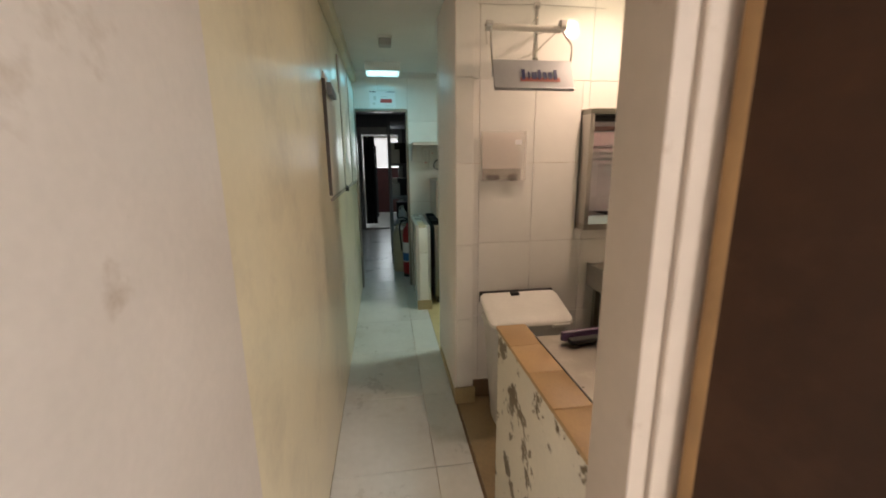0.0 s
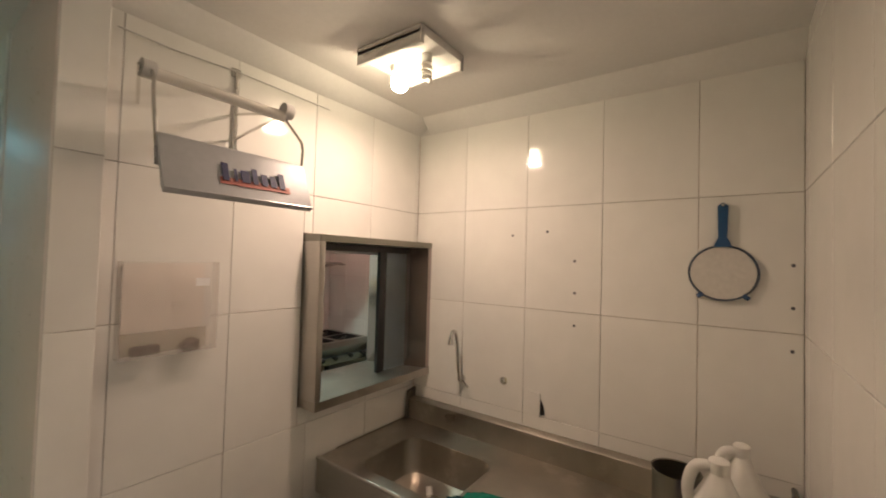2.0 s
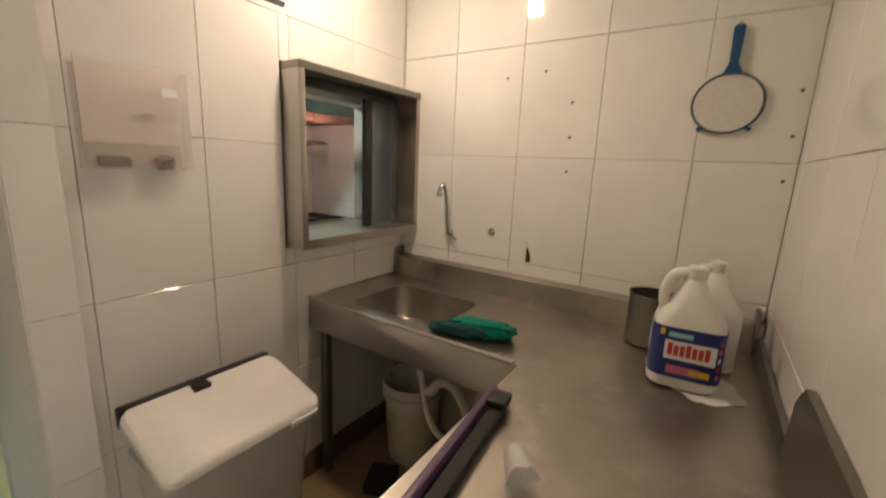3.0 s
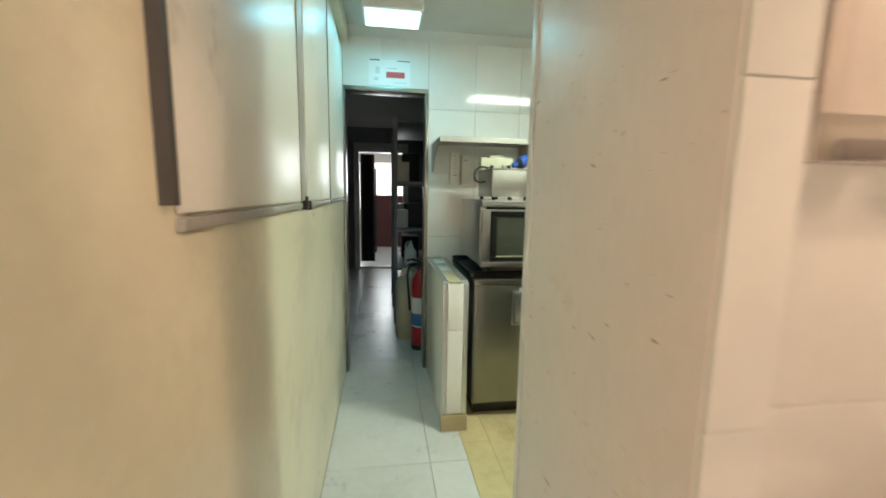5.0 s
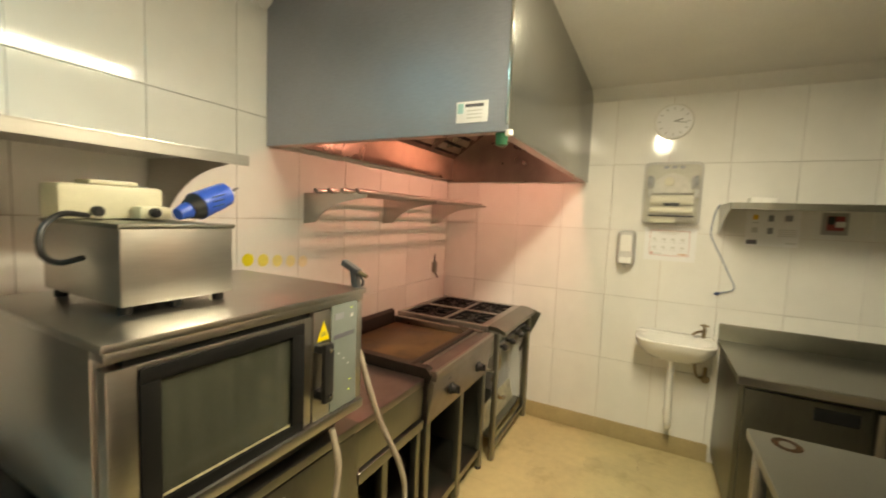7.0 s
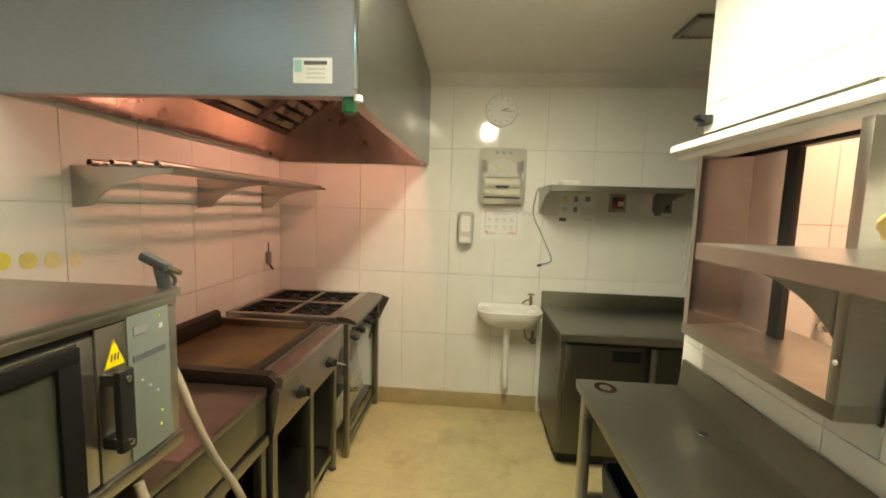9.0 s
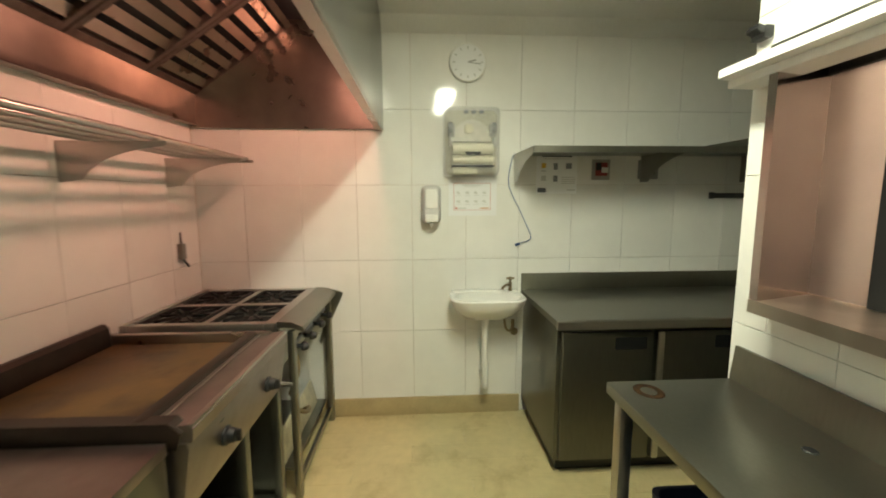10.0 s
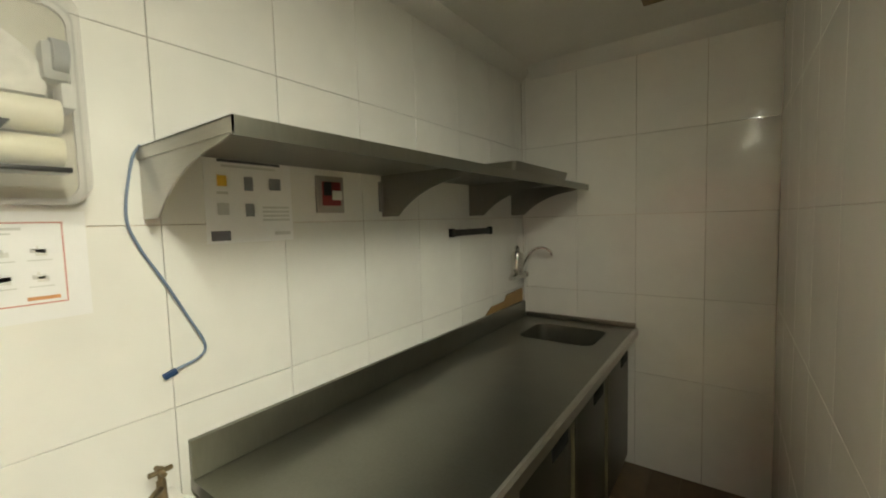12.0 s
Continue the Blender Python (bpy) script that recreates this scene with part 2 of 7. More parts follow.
WOODED = surf("bare_wood_edge", (0.29, 0.165, 0.065), 0.55, var=0.25, scale=8, stretch=(14, 14, 1), bump=0.1)
DOORB = surf("dark_brown_door_paint", (0.044, 0.019, 0.009), 0.55, spec=0.25, var=0.35, scale=3, fine=20, bump=0.08, stain=(0.070, 0.034, 0.018), stain_scale=2.5, stain_amount=(0.5, 0.8))
CARD = surf("brown_cardboard", (0.36, 0.22, 0.09), 0.8, var=0.15, scale=12)
BAGM = surf("crumpled_yellow_paper", (0.50, 0.34, 0.13), 0.6, var=0.25, scale=14, bump=0.3)
CANM = surf("yellowed_jerrycan_plastic", (0.52, 0.47, 0.33), 0.4, var=0.12, scale=6)
HOSE = surf("pale_rubber_hose", (0.38, 0.32, 0.25), 0.45, var=0.15, scale=20)
PURPLE = surf("purple_plastic", (0.10, 0.05, 0.12), 0.35, var=0.2, scale=20)
BLACKCLOTH = surf("black_curtain", (0.012, 0.012, 0.014), 0.85, var=0.4, scale=15)
TUBE = surf("white_tube_glass", (0.75, 0.72, 0.66), 0.2, var=0.04)
REFL = surf("grey_reflector", (0.46, 0.47, 0.49), 0.35, 0.4, var=0.08)
GLOWK = surf("kitchen_diffuser", (0.8, 0.8, 0.8), 0.5, var=0.02, emit=(0.95, 0.98, 0.88), emit_power=9.0)
GLOWC = surf("corridor_diffuser", (0.8, 0.8, 0.8), 0.5, var=0.02, emit=(0.52, 0.90, 1.0), emit_power=2.8)
GLOWB = surf("lit_bulb_glass", (0.9, 0.8, 0.7), 0.3, var=0.02, emit=(1.0, 0.74, 0.50), emit_power=200.0)
GLOWH = surf("hood_lamp_glass", (0.9, 0.8, 0.7), 0.3, var=0.02, emit=(1.0, 0.55, 0.38), emit_power=6.0)
GLOWW = surf("bright_window_sky", (0.9, 0.9, 0.9), 0.5, var=0.02, emit=(1.0, 0.93, 0.93), emit_power=1.0)
LEDG = surf("small_led", (0.5, 0.6, 0.1), 0.4, var=0.02, emit=(0.7, 0.9, 0.1), emit_power=0.4)


# ---- mesh helpers ----
class Geo:
    """A bmesh with simple solids added in world metres."""

    def __init__(self):
        self.bm = bmesh.new()

    def box(self, x0, y0, z0, x1, y1, z1, bevel=0.0, seg=2):
        r = bmesh.ops.create_cube(self.bm, size=1.0)
        vs = r["verts"]
        for v in vs:
            v.co = Vector(((x0 + x1) / 2 + v.co.x * (x1 - x0), (y0 + y1) / 2 + v.co.y * (y1 - y0), (z0 + z1) / 2 + v.co.z * (z1 - z0)))
        if bevel:
            es = list({e for v in vs for e in v.link_edges})
            bmesh.ops.bevel(self.bm, geom=es, offset=bevel, segments=seg, affect="EDGES", profile=0.6)
        return self

    def obox(self, m, sx, sy, sz, bevel=0.0):
        """A box of that size about the pose m."""
        r = bmesh.ops.create_cube(self.bm, size=1.0)
        vs = r["verts"]
        for v in vs:
            v.co = m @ Vector((v.co.x * sx, v.co.y * sy, v.co.z * sz))
        if bevel:
            es = list({e for v in vs for e in v.link_edges})
            bmesh.ops.bevel(self.bm, geom=es, offset=bevel, segments=2, affect="EDGES", profile=0.6)
        return self

    def rings(self, loops, cap0=True, cap1=True, closed=True):
        rows = [[self.bm.verts.new(p) for p in lp] for lp in loops]
        for a, b in zip(rows, rows[1:]):
            k = len(a)
            for i in range(k if closed else k - 1):
                j = (i + 1) % k
                self.bm.faces.new((a[i], a[j], b[j], b[i]))
        if cap0:
            self.bm.faces.new(list(reversed(rows[0])))
        if cap1:
            self.bm.faces.new(rows[-1])
        return self

    def cyl(self, p0, p1, r0, r1=None, n=20, cap=True):
        p0, p1 = Vector(p0), Vector(p1)
        r1 = r0 if r1 is None else r1
        q = (p1 - p0).to_track_quat("Z", "Y").to_matrix()
        u, w = q @ Vector((1, 0, 0)), q @ Vector((0, 1, 0))
        mk = lambda c, r: [c + (u * math.cos(2 * math.pi * i / n) + w * math.sin(2 * math.pi * i / n)) * r for i in range(n)]
        return self.rings([mk(p0, r0), mk(p1, r1)], cap, cap)

    def tube(self, pts, r, n=10):
        pts = [Vector(p) for p in pts]
        loops, u = [], None
        for i, p in enumerate(pts):
            d = (pts[min(i + 1, len(pts) - 1)] - pts[max(i - 1, 0)]).normalized()
            if u is None:
                u = d.orthogonal().normalized()
            u = (u - d * u.dot(d)).normalized()
            w = d.cross(u)
            loops.append([p + (u * math.cos(2 * math.pi * k / n) + w * math.sin(2 * math.pi * k / n)) * r for k in range(n)])
        return self.rings(loops)

    def lathe(self, profile, c, axis="z", n=28, cap0=True, cap1=True):
        """profile: rows (radius, height) about the axis through c."""
        c = Vector(c)
        def at(r, h, a):
            x, y = r * math.cos(a), r * math.sin(a)
            return c + {"z": Vector((x, y, h)), "x": Vector((h, x, y)), "y": Vector((y, h, x))}[axis]
        return self.rings([[at(r, h, 2 * math.pi * i / n) for i in range(n)] for r, h in profile], cap0, cap1)

    def prism(self, pts, axis, a, b):
        """A flat outline pushed along an axis from a to b; pts are the other two coordinates in x, y, z order."""
        def at(p, t):
            q = list(p)
            q.insert("xyz".index(axis), t)
            return Vector(q)
        return self.rings([[at(p, a) for p in pts], [at(p, b) for p in pts]])

    def plate(self, outer, holes, z0, z1):
        """A level plate with holes through it."""
        for z in (z0, z1):
            es = []
            for lp in (outer, *holes):
                vs = [self.bm.verts.new((x, y, z)) for x, y in lp]
                es += [self.bm.edges.new((vs[i], vs[(i + 1) % len(vs)])) for i in range(len(vs))]
            bmesh.ops.triangle_fill(self.bm, edges=es, use_beauty=True)
        for lp in (outer, *holes):
            self.rings([[(x, y, z0) for x, y in lp], [(x, y, z1) for x, y in lp]], False, False)
        return self


def arc(p0, p1, p2, k=8):
    """A smooth bend from p0 to p2 pulled towards p1."""
    p0, p1, p2 = Vector(p0), Vector(p1), Vector(p2)
    return [p0 * (1 - t) ** 2 + p1 * 2 * t * (1 - t) + p2 * t * t for t in [i / k for i in range(k + 1)]]


def spline(pts, k=6):
    """A smooth line through the points."""
    p = [Vector(q) for q in pts]
    p = [p[0] * 2 - p[1]] + p + [p[-1] * 2 - p[-2]]
    out = []
    for i in range(1, len(p) - 2):
        for s in range(k):
            t = s / k
            out.append(0.5 * (2 * p[i] + (p[i + 1] - p[i - 1]) * t + (2 * p[i - 1] - 5 * p[i] + 4 * p[i + 1] - p[i + 2]) * t * t
                              + (3 * p[i] - 3 * p[i + 1] + p[i + 2] - p[i - 1]) * t ** 3))
    return out + [p[-2]]


def round_rect(x0, y0, x1, y1, r, k=5):
    out = []
    for cx, cy, a0 in ((x1 - r, y1 - r, 0), (x0 + r, y1 - r, 90), (x0 + r, y0 + r, 180), (x1 - r, y0 + r, 270)):
        out += [(cx + r * math.cos(radians(a0 + 90 * i / k)), cy + r * math.sin(radians(a0 + 90 * i / k))) for i in range(k + 1)]
    return out


BASE = {}


def thing(name, at, label, category, group="", kind=""):
    ob = new(name)
    ob.empty_display_size = 0.05
    ob.location = at
    BASE[ob.name] = Vector(at)
    return tagged(ob, label, category, group, kind)


def part(name, geo, material, parent, label="", smooth=35):
    """Links a Geo as one mesh object under a thing or under a part."""
    bm = geo.bm
    base = BASE[parent.name] if parent else Vector((0, 0, 0))
    bmesh.ops.recalc_face_normals(bm, faces=bm.faces)
    bmesh.ops.translate(bm, verts=bm.verts, vec=-base)
    me = bpy.data.meshes.new(name)
    if smooth:
        for fc in bm.faces:
            fc.smooth = True
        for e in bm.edges:
            if len(e.link_faces) == 2 and e.calc_face_angle(0) > radians(smooth):
                e.smooth = False
    bm.to_mesh(me)
    bm.free()
    me.materials.append(material)
    ob = new(name, me)
    ob.parent = parent
    BASE[ob.name] = base
    if label:
        ob["label"] = label
    return ob


def solo(name, geo, material, label, category="", group="", kind="", at=None, smooth=35):
    """A thing that is one single mesh."""
    bm = geo.bm
    c = Vector(at) if at else Vector((0, 0, 0))
    if not at and kind != "structure":
        xs = [v.co for v in bm.verts]
        c = Vector((sum(v.x for v in xs) / len(xs), sum(v.y for v in xs) / len(xs), min(v.z for v in xs)))
    bmesh.ops.translate(bm, verts=bm.verts, vec=-c)
    ob = part(name, geo, material, None, smooth=smooth)
    ob.location = c
    BASE[ob.name] = c
    return tagged(ob, label, category, group, kind)


def structure(name, geo, material, label, category="wall"):
    return solo(name, geo, material, label, category, kind="structure")


# ---- the place: shell, floors, ceilings ----
XL, XP, XS, XN, XR = -0.285, 0.435, 1.93, 1.985, 3.33   # corridor wall, partition, scullery wall, nook wall, far kitchen wall
YS, YP, YK, YR, YE = 1.00, 2.61, 2.75, 5.10, 0.97         # scullery front wall, pass wall both faces, range wall, nook end wall

structure("floor", Geo().box(-1.2, -2.2, -0.12, XR + 0.2, 14.0, -0.012), GROUT, "grey mortar bed under the floor tiles", "floor")
structure("floor_kitchen", Geo().box(0.43, YK - 1.8, -0.012, XR + 0.05, YR, -0.004), SKIRTB, "worn yellow vinyl kitchen floor", "floor")
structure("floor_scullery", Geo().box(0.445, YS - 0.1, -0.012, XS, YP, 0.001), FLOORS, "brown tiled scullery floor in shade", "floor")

wall_left = structure("wall_left", Geo().box(XL - 0.15, -2.2, 0, XL, YR + 0.12, CEIL), CREAM, "long cream painted corridor wall with smudges")
structure("wall_left_proud", Geo().box(XL, -2.2, 0, XL + 0.012, 1.09, CEIL, 0.004), WORN, "white painted wall section beside the entrance")
structure("wall_entry", Geo().box(-1.0, -2.35, 0, 2.1, -2.2, CEIL), SHELL, "plain white wall behind the entrance")
structure("wall_entry_side", Geo().box(1.95, -2.2, 0, 2.1, 0.84, CEIL), SHELL, "plain white side wall of the entrance room")
# front wall of the scullery; its end forms the door jamb
structure("wall_scullery_front", Geo().box(0.455, 0.85, 0, XN, YS - 0.008, CEIL, 0.006, 3), AGED, "worn white painted wall end beside the entrance door")
# pass wall with an opening for the hatch
g = Geo()
OX0, OX1, OZ0, OZ1 = 1.20, 1.912, 1.108, 1.815
g.box(XP + 0.055, YP + 0.008, 0, XN - 0.008, YK - 0.008, OZ0).box(XP + 0.055, YP + 0.008, OZ1, XN - 0.008, YK - 0.008, CEIL)
g.box(XP + 0.055, YP + 0.008, OZ0, OX0, YK - 0.008, OZ1).box(OX1, YP + 0.008, OZ0, XN - 0.008, YK - 0.008, OZ1)
wall_pass = structure("wall_pass", g, GROUT, "white tiled wall with a serving hatch")
structure("wall_partition", Geo().box(XP, YP - 0.042, 0, XP + 0.055, 3.28, CEIL, 0.003), SCRAPED, "peeling white painted partition end of the corridor")
structure("trim_partition", Geo().box(XP - 0.006, 3.255, 0, XP + 0.061, 3.288, CEIL, 0.003), TRIM, "white plastic corner trim on the partition edge", "trim")
structure("pillar", Geo().box(XP + 0.055, YP - 0.042, 0, 0.54, YP + 0.008, CEIL), GROUT, "tiled pilaster at the scullery corner", "pillar")
wall_scullery = structure("wall_scullery_side", Geo().box(XS + 0.008, YE - 0.1, 0, XN - 0.008, YP + 0.008, CEIL), GROUT, "white tiled wall between scullery and nook")
wall_range = structure("wall_range", Geo().box(0.325, YR + 0.008, 0, XR + 0.15, YR + 0.12, CEIL).box(XL, YR + 0.008, 2.09, 0.325, YR + 0.12, CEIL), GROUT, "white tiled wall behind the cooking line")
wall_far = structure("wall_far", Geo().box(XR + 0.008, YE - 0.15, 0, XR + 0.15, YR + 0.008, CEIL), GROUT, "white tiled far kitchen wall")
wall_end = structure("wall_end", Geo().box(XN - 0.008, YE - 0.15, 0, XR + 0.008, YE - 0.008, CEIL), GROUT, "white tiled end wall of the nook")
structure("ceiling", Geo().box(-1.0, -2.35, CEIL, XR + 0.15, 14.0, CEIL + 0.1), PLASTER, "white plaster ceiling", "ceiling")
structure("beam", Geo().box(XL, 1.2, CEIL - 0.10, XL + 0.05, YR, CEIL, 0.004), CREAM, "painted ceiling batten along the corridor wall", "trim")


def cornice(name, pts, axis, a, b):
    structure(name, Geo().prism(pts, axis, a, b), PLASTER, "white plaster cornice under the ceiling", "trim")


CO = 0.075
cornice("cornice_far", [(XR, CEIL - CO), (XR, CEIL), (XR - CO, CEIL), (XR - CO + 0.012, CEIL - 0.022), (XR - 0.022, CEIL - CO + 0.012)], "y", YE, 3.96)
cornice("cornice_end", [(YE, CEIL - CO), (YE, CEIL), (YE + CO, CEIL), (YE + CO - 0.012, CEIL - 0.022), (YE + 0.022, CEIL - CO + 0.012)], "x", XN, XR - CO)
cornice("cornice_pass", [(YP, CEIL - CO), (YP, CEIL), (YP - CO, CEIL), (YP - CO + 0.012, CEIL - 0.022), (YP - 0.022, CEIL - CO + 0.012)], "x", 0.54, XS)
cornice("cornice_scullery", [(XS, CEIL - CO), (XS, CEIL), (XS - CO, CEIL), (XS - CO + 0.012, CEIL - 0.022), (XS - 0.022, CEIL - CO + 0.012)], "y", YS, YP - CO)
cornice("cornice_range", [(YR, CEIL - CO * 0.7), (YR, CEIL), (YR - CO * 0.7, CEIL), (YR - 0.04, CEIL - 0.02), (YR - 0.02, CEIL - 0.04)], "x", XL, 1.5)

structure("baseboard_far", Geo().box(XR - 0.014, 3.09, 0, XR + 0.006, YR, 0.12, 0.004), SKIRT, "tan skirting tiles on the far wall", "baseboard")
structure("baseboard_pillar", Geo().box(XP - 0.012, YP - 0.075, 0, 0.553, YP - 0.05, 0.105, 0.004), SKIRT, "tan skirting tile round the pilaster", "baseboard")
structure("baseboard_partition", Geo().box(XP - 0.010, YP - 0.05, 0, XP, 3.25, 0.055, 0.003), SKIRT, "tan skirting on the corridor partition", "baseboard")
structure("baseboard_pass", Geo().box(0.553, YP - 0.014, 0, XS, YP + 0.006, 0.12, 0.004), SKIRTB, "brown skirting tiles in the scullery", "baseboard")

# doorway at the corridor's end
dl = structure("door_1", Geo().box(XL, YR - 0.012, 0, XL + 0.022, YR + 0.13, 2.07, 0.003).box(0.303, YR - 0.012, 0, 0.328, YR + 0.13, 2.07, 0.003)
               .box(XL, YR - 0.012, 2.07, 0.328, YR + 0.13, 2.10, 0.003), STEELD, "grey metal door lining without a leaf", "doorway")
# store room walls: the room's dimness is put into their dark grey
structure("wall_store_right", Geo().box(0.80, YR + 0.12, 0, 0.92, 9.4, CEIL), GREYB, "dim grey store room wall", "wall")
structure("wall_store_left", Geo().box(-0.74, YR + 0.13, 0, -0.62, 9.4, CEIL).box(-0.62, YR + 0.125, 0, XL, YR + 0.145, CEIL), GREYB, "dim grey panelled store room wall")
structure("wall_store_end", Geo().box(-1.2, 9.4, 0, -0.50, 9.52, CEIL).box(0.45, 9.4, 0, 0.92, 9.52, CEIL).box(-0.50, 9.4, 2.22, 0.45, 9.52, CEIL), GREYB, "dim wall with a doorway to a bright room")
structure("door_2", Geo().box(-0.50, 9.37, 0, -0.41, 9.54, 2.22, 0.004).box(0.36, 9.37, 0, 0.45, 9.54, 2.22, 0.004).box(-0.41, 9.37, 2.06, 0.36, 9.54, 2.22, 0.004).box(-0.41, 9.37, 0, 0.36, 9.54, 0.03, 0.004), TRIM, "white painted door frame of the bright room", "doorway")
structure("wall_far_room", Geo().box(-1.2, 9.52, 0, -1.1, 13.9, CEIL).box(1.3, 9.52, 0, 1.4, 13.9, CEIL).box(0.92, 9.4, 0, 1.4, 9.52, CEIL), SHELL, "pale walls of the bright room")
structure("wall_window_end", Geo().box(-1.2, 13.8, 0, 1.4, 13.9, 0.9).box(-1.2, 13.8, 2.2, 1.4, 13.9, CEIL).box(-1.2, 13.8, 0.9, -0.8, 13.9, 2.2).box(1.0, 13.8, 0.9, 1.4, 13.9, 2.2), SHELL, "pale wall round a bright window")
structure("window_1", Geo().box(-0.8, 13.86, 0.9, 1.0, 13.88, 2.2), GLOWW, "bright daylit window pane", "window")

# ---- tiles on the walls, one object each ----
TILES = []
TMESH = {}


def tile_mesh(w, h, mat, t=0.008, ch=0.0013):
    key = (round(w, 3), round(h, 3), mat.name, t)
    if key not in TMESH:
        g2 = Geo()
        a = [(-w / 2, 0, -h / 2), (w / 2, 0, -h / 2), (w / 2, 0, h / 2), (-w / 2, 0, h / 2)]
        b = [(x, t - ch, z) for x, _, z in a]
        c = [(x - math.copysign(ch, x), t, z - math.copysign(ch, z)) for x, _, z in a]
        g2.rings([a, b, c], False, True)
        bmesh.ops.recalc_face_normals(g2.bm, faces=g2.bm.faces)
        me = bpy.data.meshes.new("tile")
        g2.bm.to_mesh(me)
        g2.bm.free()
        me.materials.append(mat)
        TMESH[key] = me
    return TMESH[key]


def cut(rect, holes):
    out = [rect]
    for hx0, hz0, hx1, hz1 in holes:
        nxt = []
        for x0, z0, x1, z1 in out:
            if hx0 >= x1 or hx1 <= x0 or hz0 >= z1 or hz1 <= z0:
                nxt.append((x0, z0, x1, z1))
                continue
            if hx0 > x0: nxt.append((x0, z0, hx0, z1))
            if hx1 < x1: nxt.append((hx1, z0, x1, z1))
            if hz0 > z0: nxt.append((max(x0, hx0), z0, min(x1, hx1), hz0))
            if hz1 < z1: nxt.append((max(x0, hx0), hz1, min(x1, hx1), z1))
        out = nxt
    return out


def tiled(wall, plane, at, turn, u0, u1, first, z0, z1, zl, holes=(), step=0.34, mat=None, gap=0.0018):
    """Tiles on a wall. plane 'x' or 'y': the wall's axis; at: its face; turn: degrees that turn +y to the face's way out."""
    us = sorted({u0, u1, *[first + step * k for k in range(-20, 21) if u0 + 0.02 < first + step * k < u1 - 0.02]})
    zs = [z0, *[z for z in zl if z0 + 0.02 < z < z1 - 0.02], z1]
    for ua, ub in zip(us, us[1:]):
        for za, zb in zip(zs, zs[1:]):
            for a, c, b, d in cut((ua, za, ub, zb), holes):
                if b - a < 0.015 or d - c < 0.015:
                    continue
                ob = new("tile", tile_mesh(b - a - gap, d - c - gap, mat or TILE))
                depth = -0.008
                u, z = (a + b) / 2, (c + d) / 2
                back = {0: -1, 180: 1, 90: 1, -90: -1}[turn] * 0.008
                ob.location = (u, at + back, z) if plane == "y" else (at + back, u, z)
                ob.rotation_euler = (0, 0, radians(turn))
                ob.parent = wall
                TILES.append(ob)


# ---- cooking line along the range wall ----
def extractor_hood():
    t = thing("extractor_hood", (2.4, 5.09, 1.84), "large grey sheet steel extractor hood over the cooking line", "extractor hood")
    x0, x1, y0, y1, z0, z1 = 1.50, XR - 0.004, 3.96, YR - 0.004, 1.84, CEIL - 0.003
    part("side_panel", Geo().box(x0, y0, z0, x0 + 0.012, y1, z1, 0.002), HOODM, t, "bluish grey side panel")
    part("front_panel", Geo().box(x0 + 0.012, y0, z0, x1, y0 + 0.012, z1, 0.002), HOODF, t)
    part("end_panel", Geo().box(x1 - 0.012, y0 + 0.012, z0 + 0.005, x1, y1, z1), GREASY, t, "greasy inner end panel")
    part("lip", Geo().box(x0 + 0.012, y0 + 0.012, z0, x1 - 0.012, y0 + 0.05, z0 + 0.012).box(x0 + 0.012, y0 + 0.05, z0, x0 + 0.045, y1 - 0.02, z0 + 0.012), GREASY, t)
    part("gutter", Geo().prism([(y1, 1.86), (y1, 2.06), (y1 - 0.05, 2.06), (y1 - 0.035, 1.90), (y1 - 0.05, 1.86)], "x", x0 + 0.012, x1 - 0.012), GREASY, t, "greasy back gutter")
    a, b = Vector((0, 5.04, 2.06)), Vector((0, 4.50, 2.43))
    d = (b - a).normalized()
    up = Vector((0, d.z, -d.y))
    fs = [x0 + 0.03 + 0.453 * k for k in range(5)]
    for k in range(4):
        fa, fb = fs[k], fs[k + 1] - 0.008
        fr = Geo()
        for u in (fa, fb - 0.025):
            m = Matrix((( 1, 0, 0, u + 0.0125), (0, d.y, up.y, (a.y + b.y) / 2), (0, d.z, up.z, (a.z + b.z) / 2), (0, 0, 0, 1)))
            fr.obox(m, 0.025, (b - a).length, 0.03, 0.003)
        for p in (a, b):
            m = Matrix(((1, 0, 0, (fa + fb) / 2), (0, d.y, up.y, p.y), (0, d.z, up.z, p.z), (0, 0, 0, 1)))
            fr.obox(m, fb - fa, 0.03, 0.034, 0.003)
        f = part("grease_filter", fr, SOOT, t, "dark greasy baffle filter")
        for s in range(7):
            p = a + d * ((b - a).length * (s + 0.7) / 7.4)
            m = Matrix(((1, 0, 0, (fa + fb) / 2), (0, d.y, up.y, p.y), (0, d.z, up.z, p.z), (0, 0, 0, 1))) @ pose(0, 0, 0, 22)
            part("slat", Geo().obox(m, fb - fa - 0.05, 0.05, 0.004), GREASY, f)
    part("filter_backing", Geo().box(x0 + 0.014, 4.05, z1 - 0.02, x1 - 0.014, y1, z1 - 0.006).prism([(4.50, 2.46), (5.05, 2.085), (5.09, 2.085), (5.09, 2.46)], "x", x0 + 0.014, x1 - 0.014), DARK, t)
    lamp = part("lamp_body", Geo().box(2.32, y0 + 0.013, 2.20, 2.88, y0 + 0.05, 2.31, 0.01), GREYB, t, "bulkhead lamp behind the front panel")
    part("lamp_glass", Geo().box(2.34, y0 + 0.051, 2.215, 2.86, y0 + 0.075, 2.295, 0.01), GLOWH, lamp)
    lab = part("label_plate", Geo().box(x0 - 0.002, 4.03, 1.875, x0 - 0.0005, 4.145, 1.945), PAPER, t, "white maker's label with pale print")
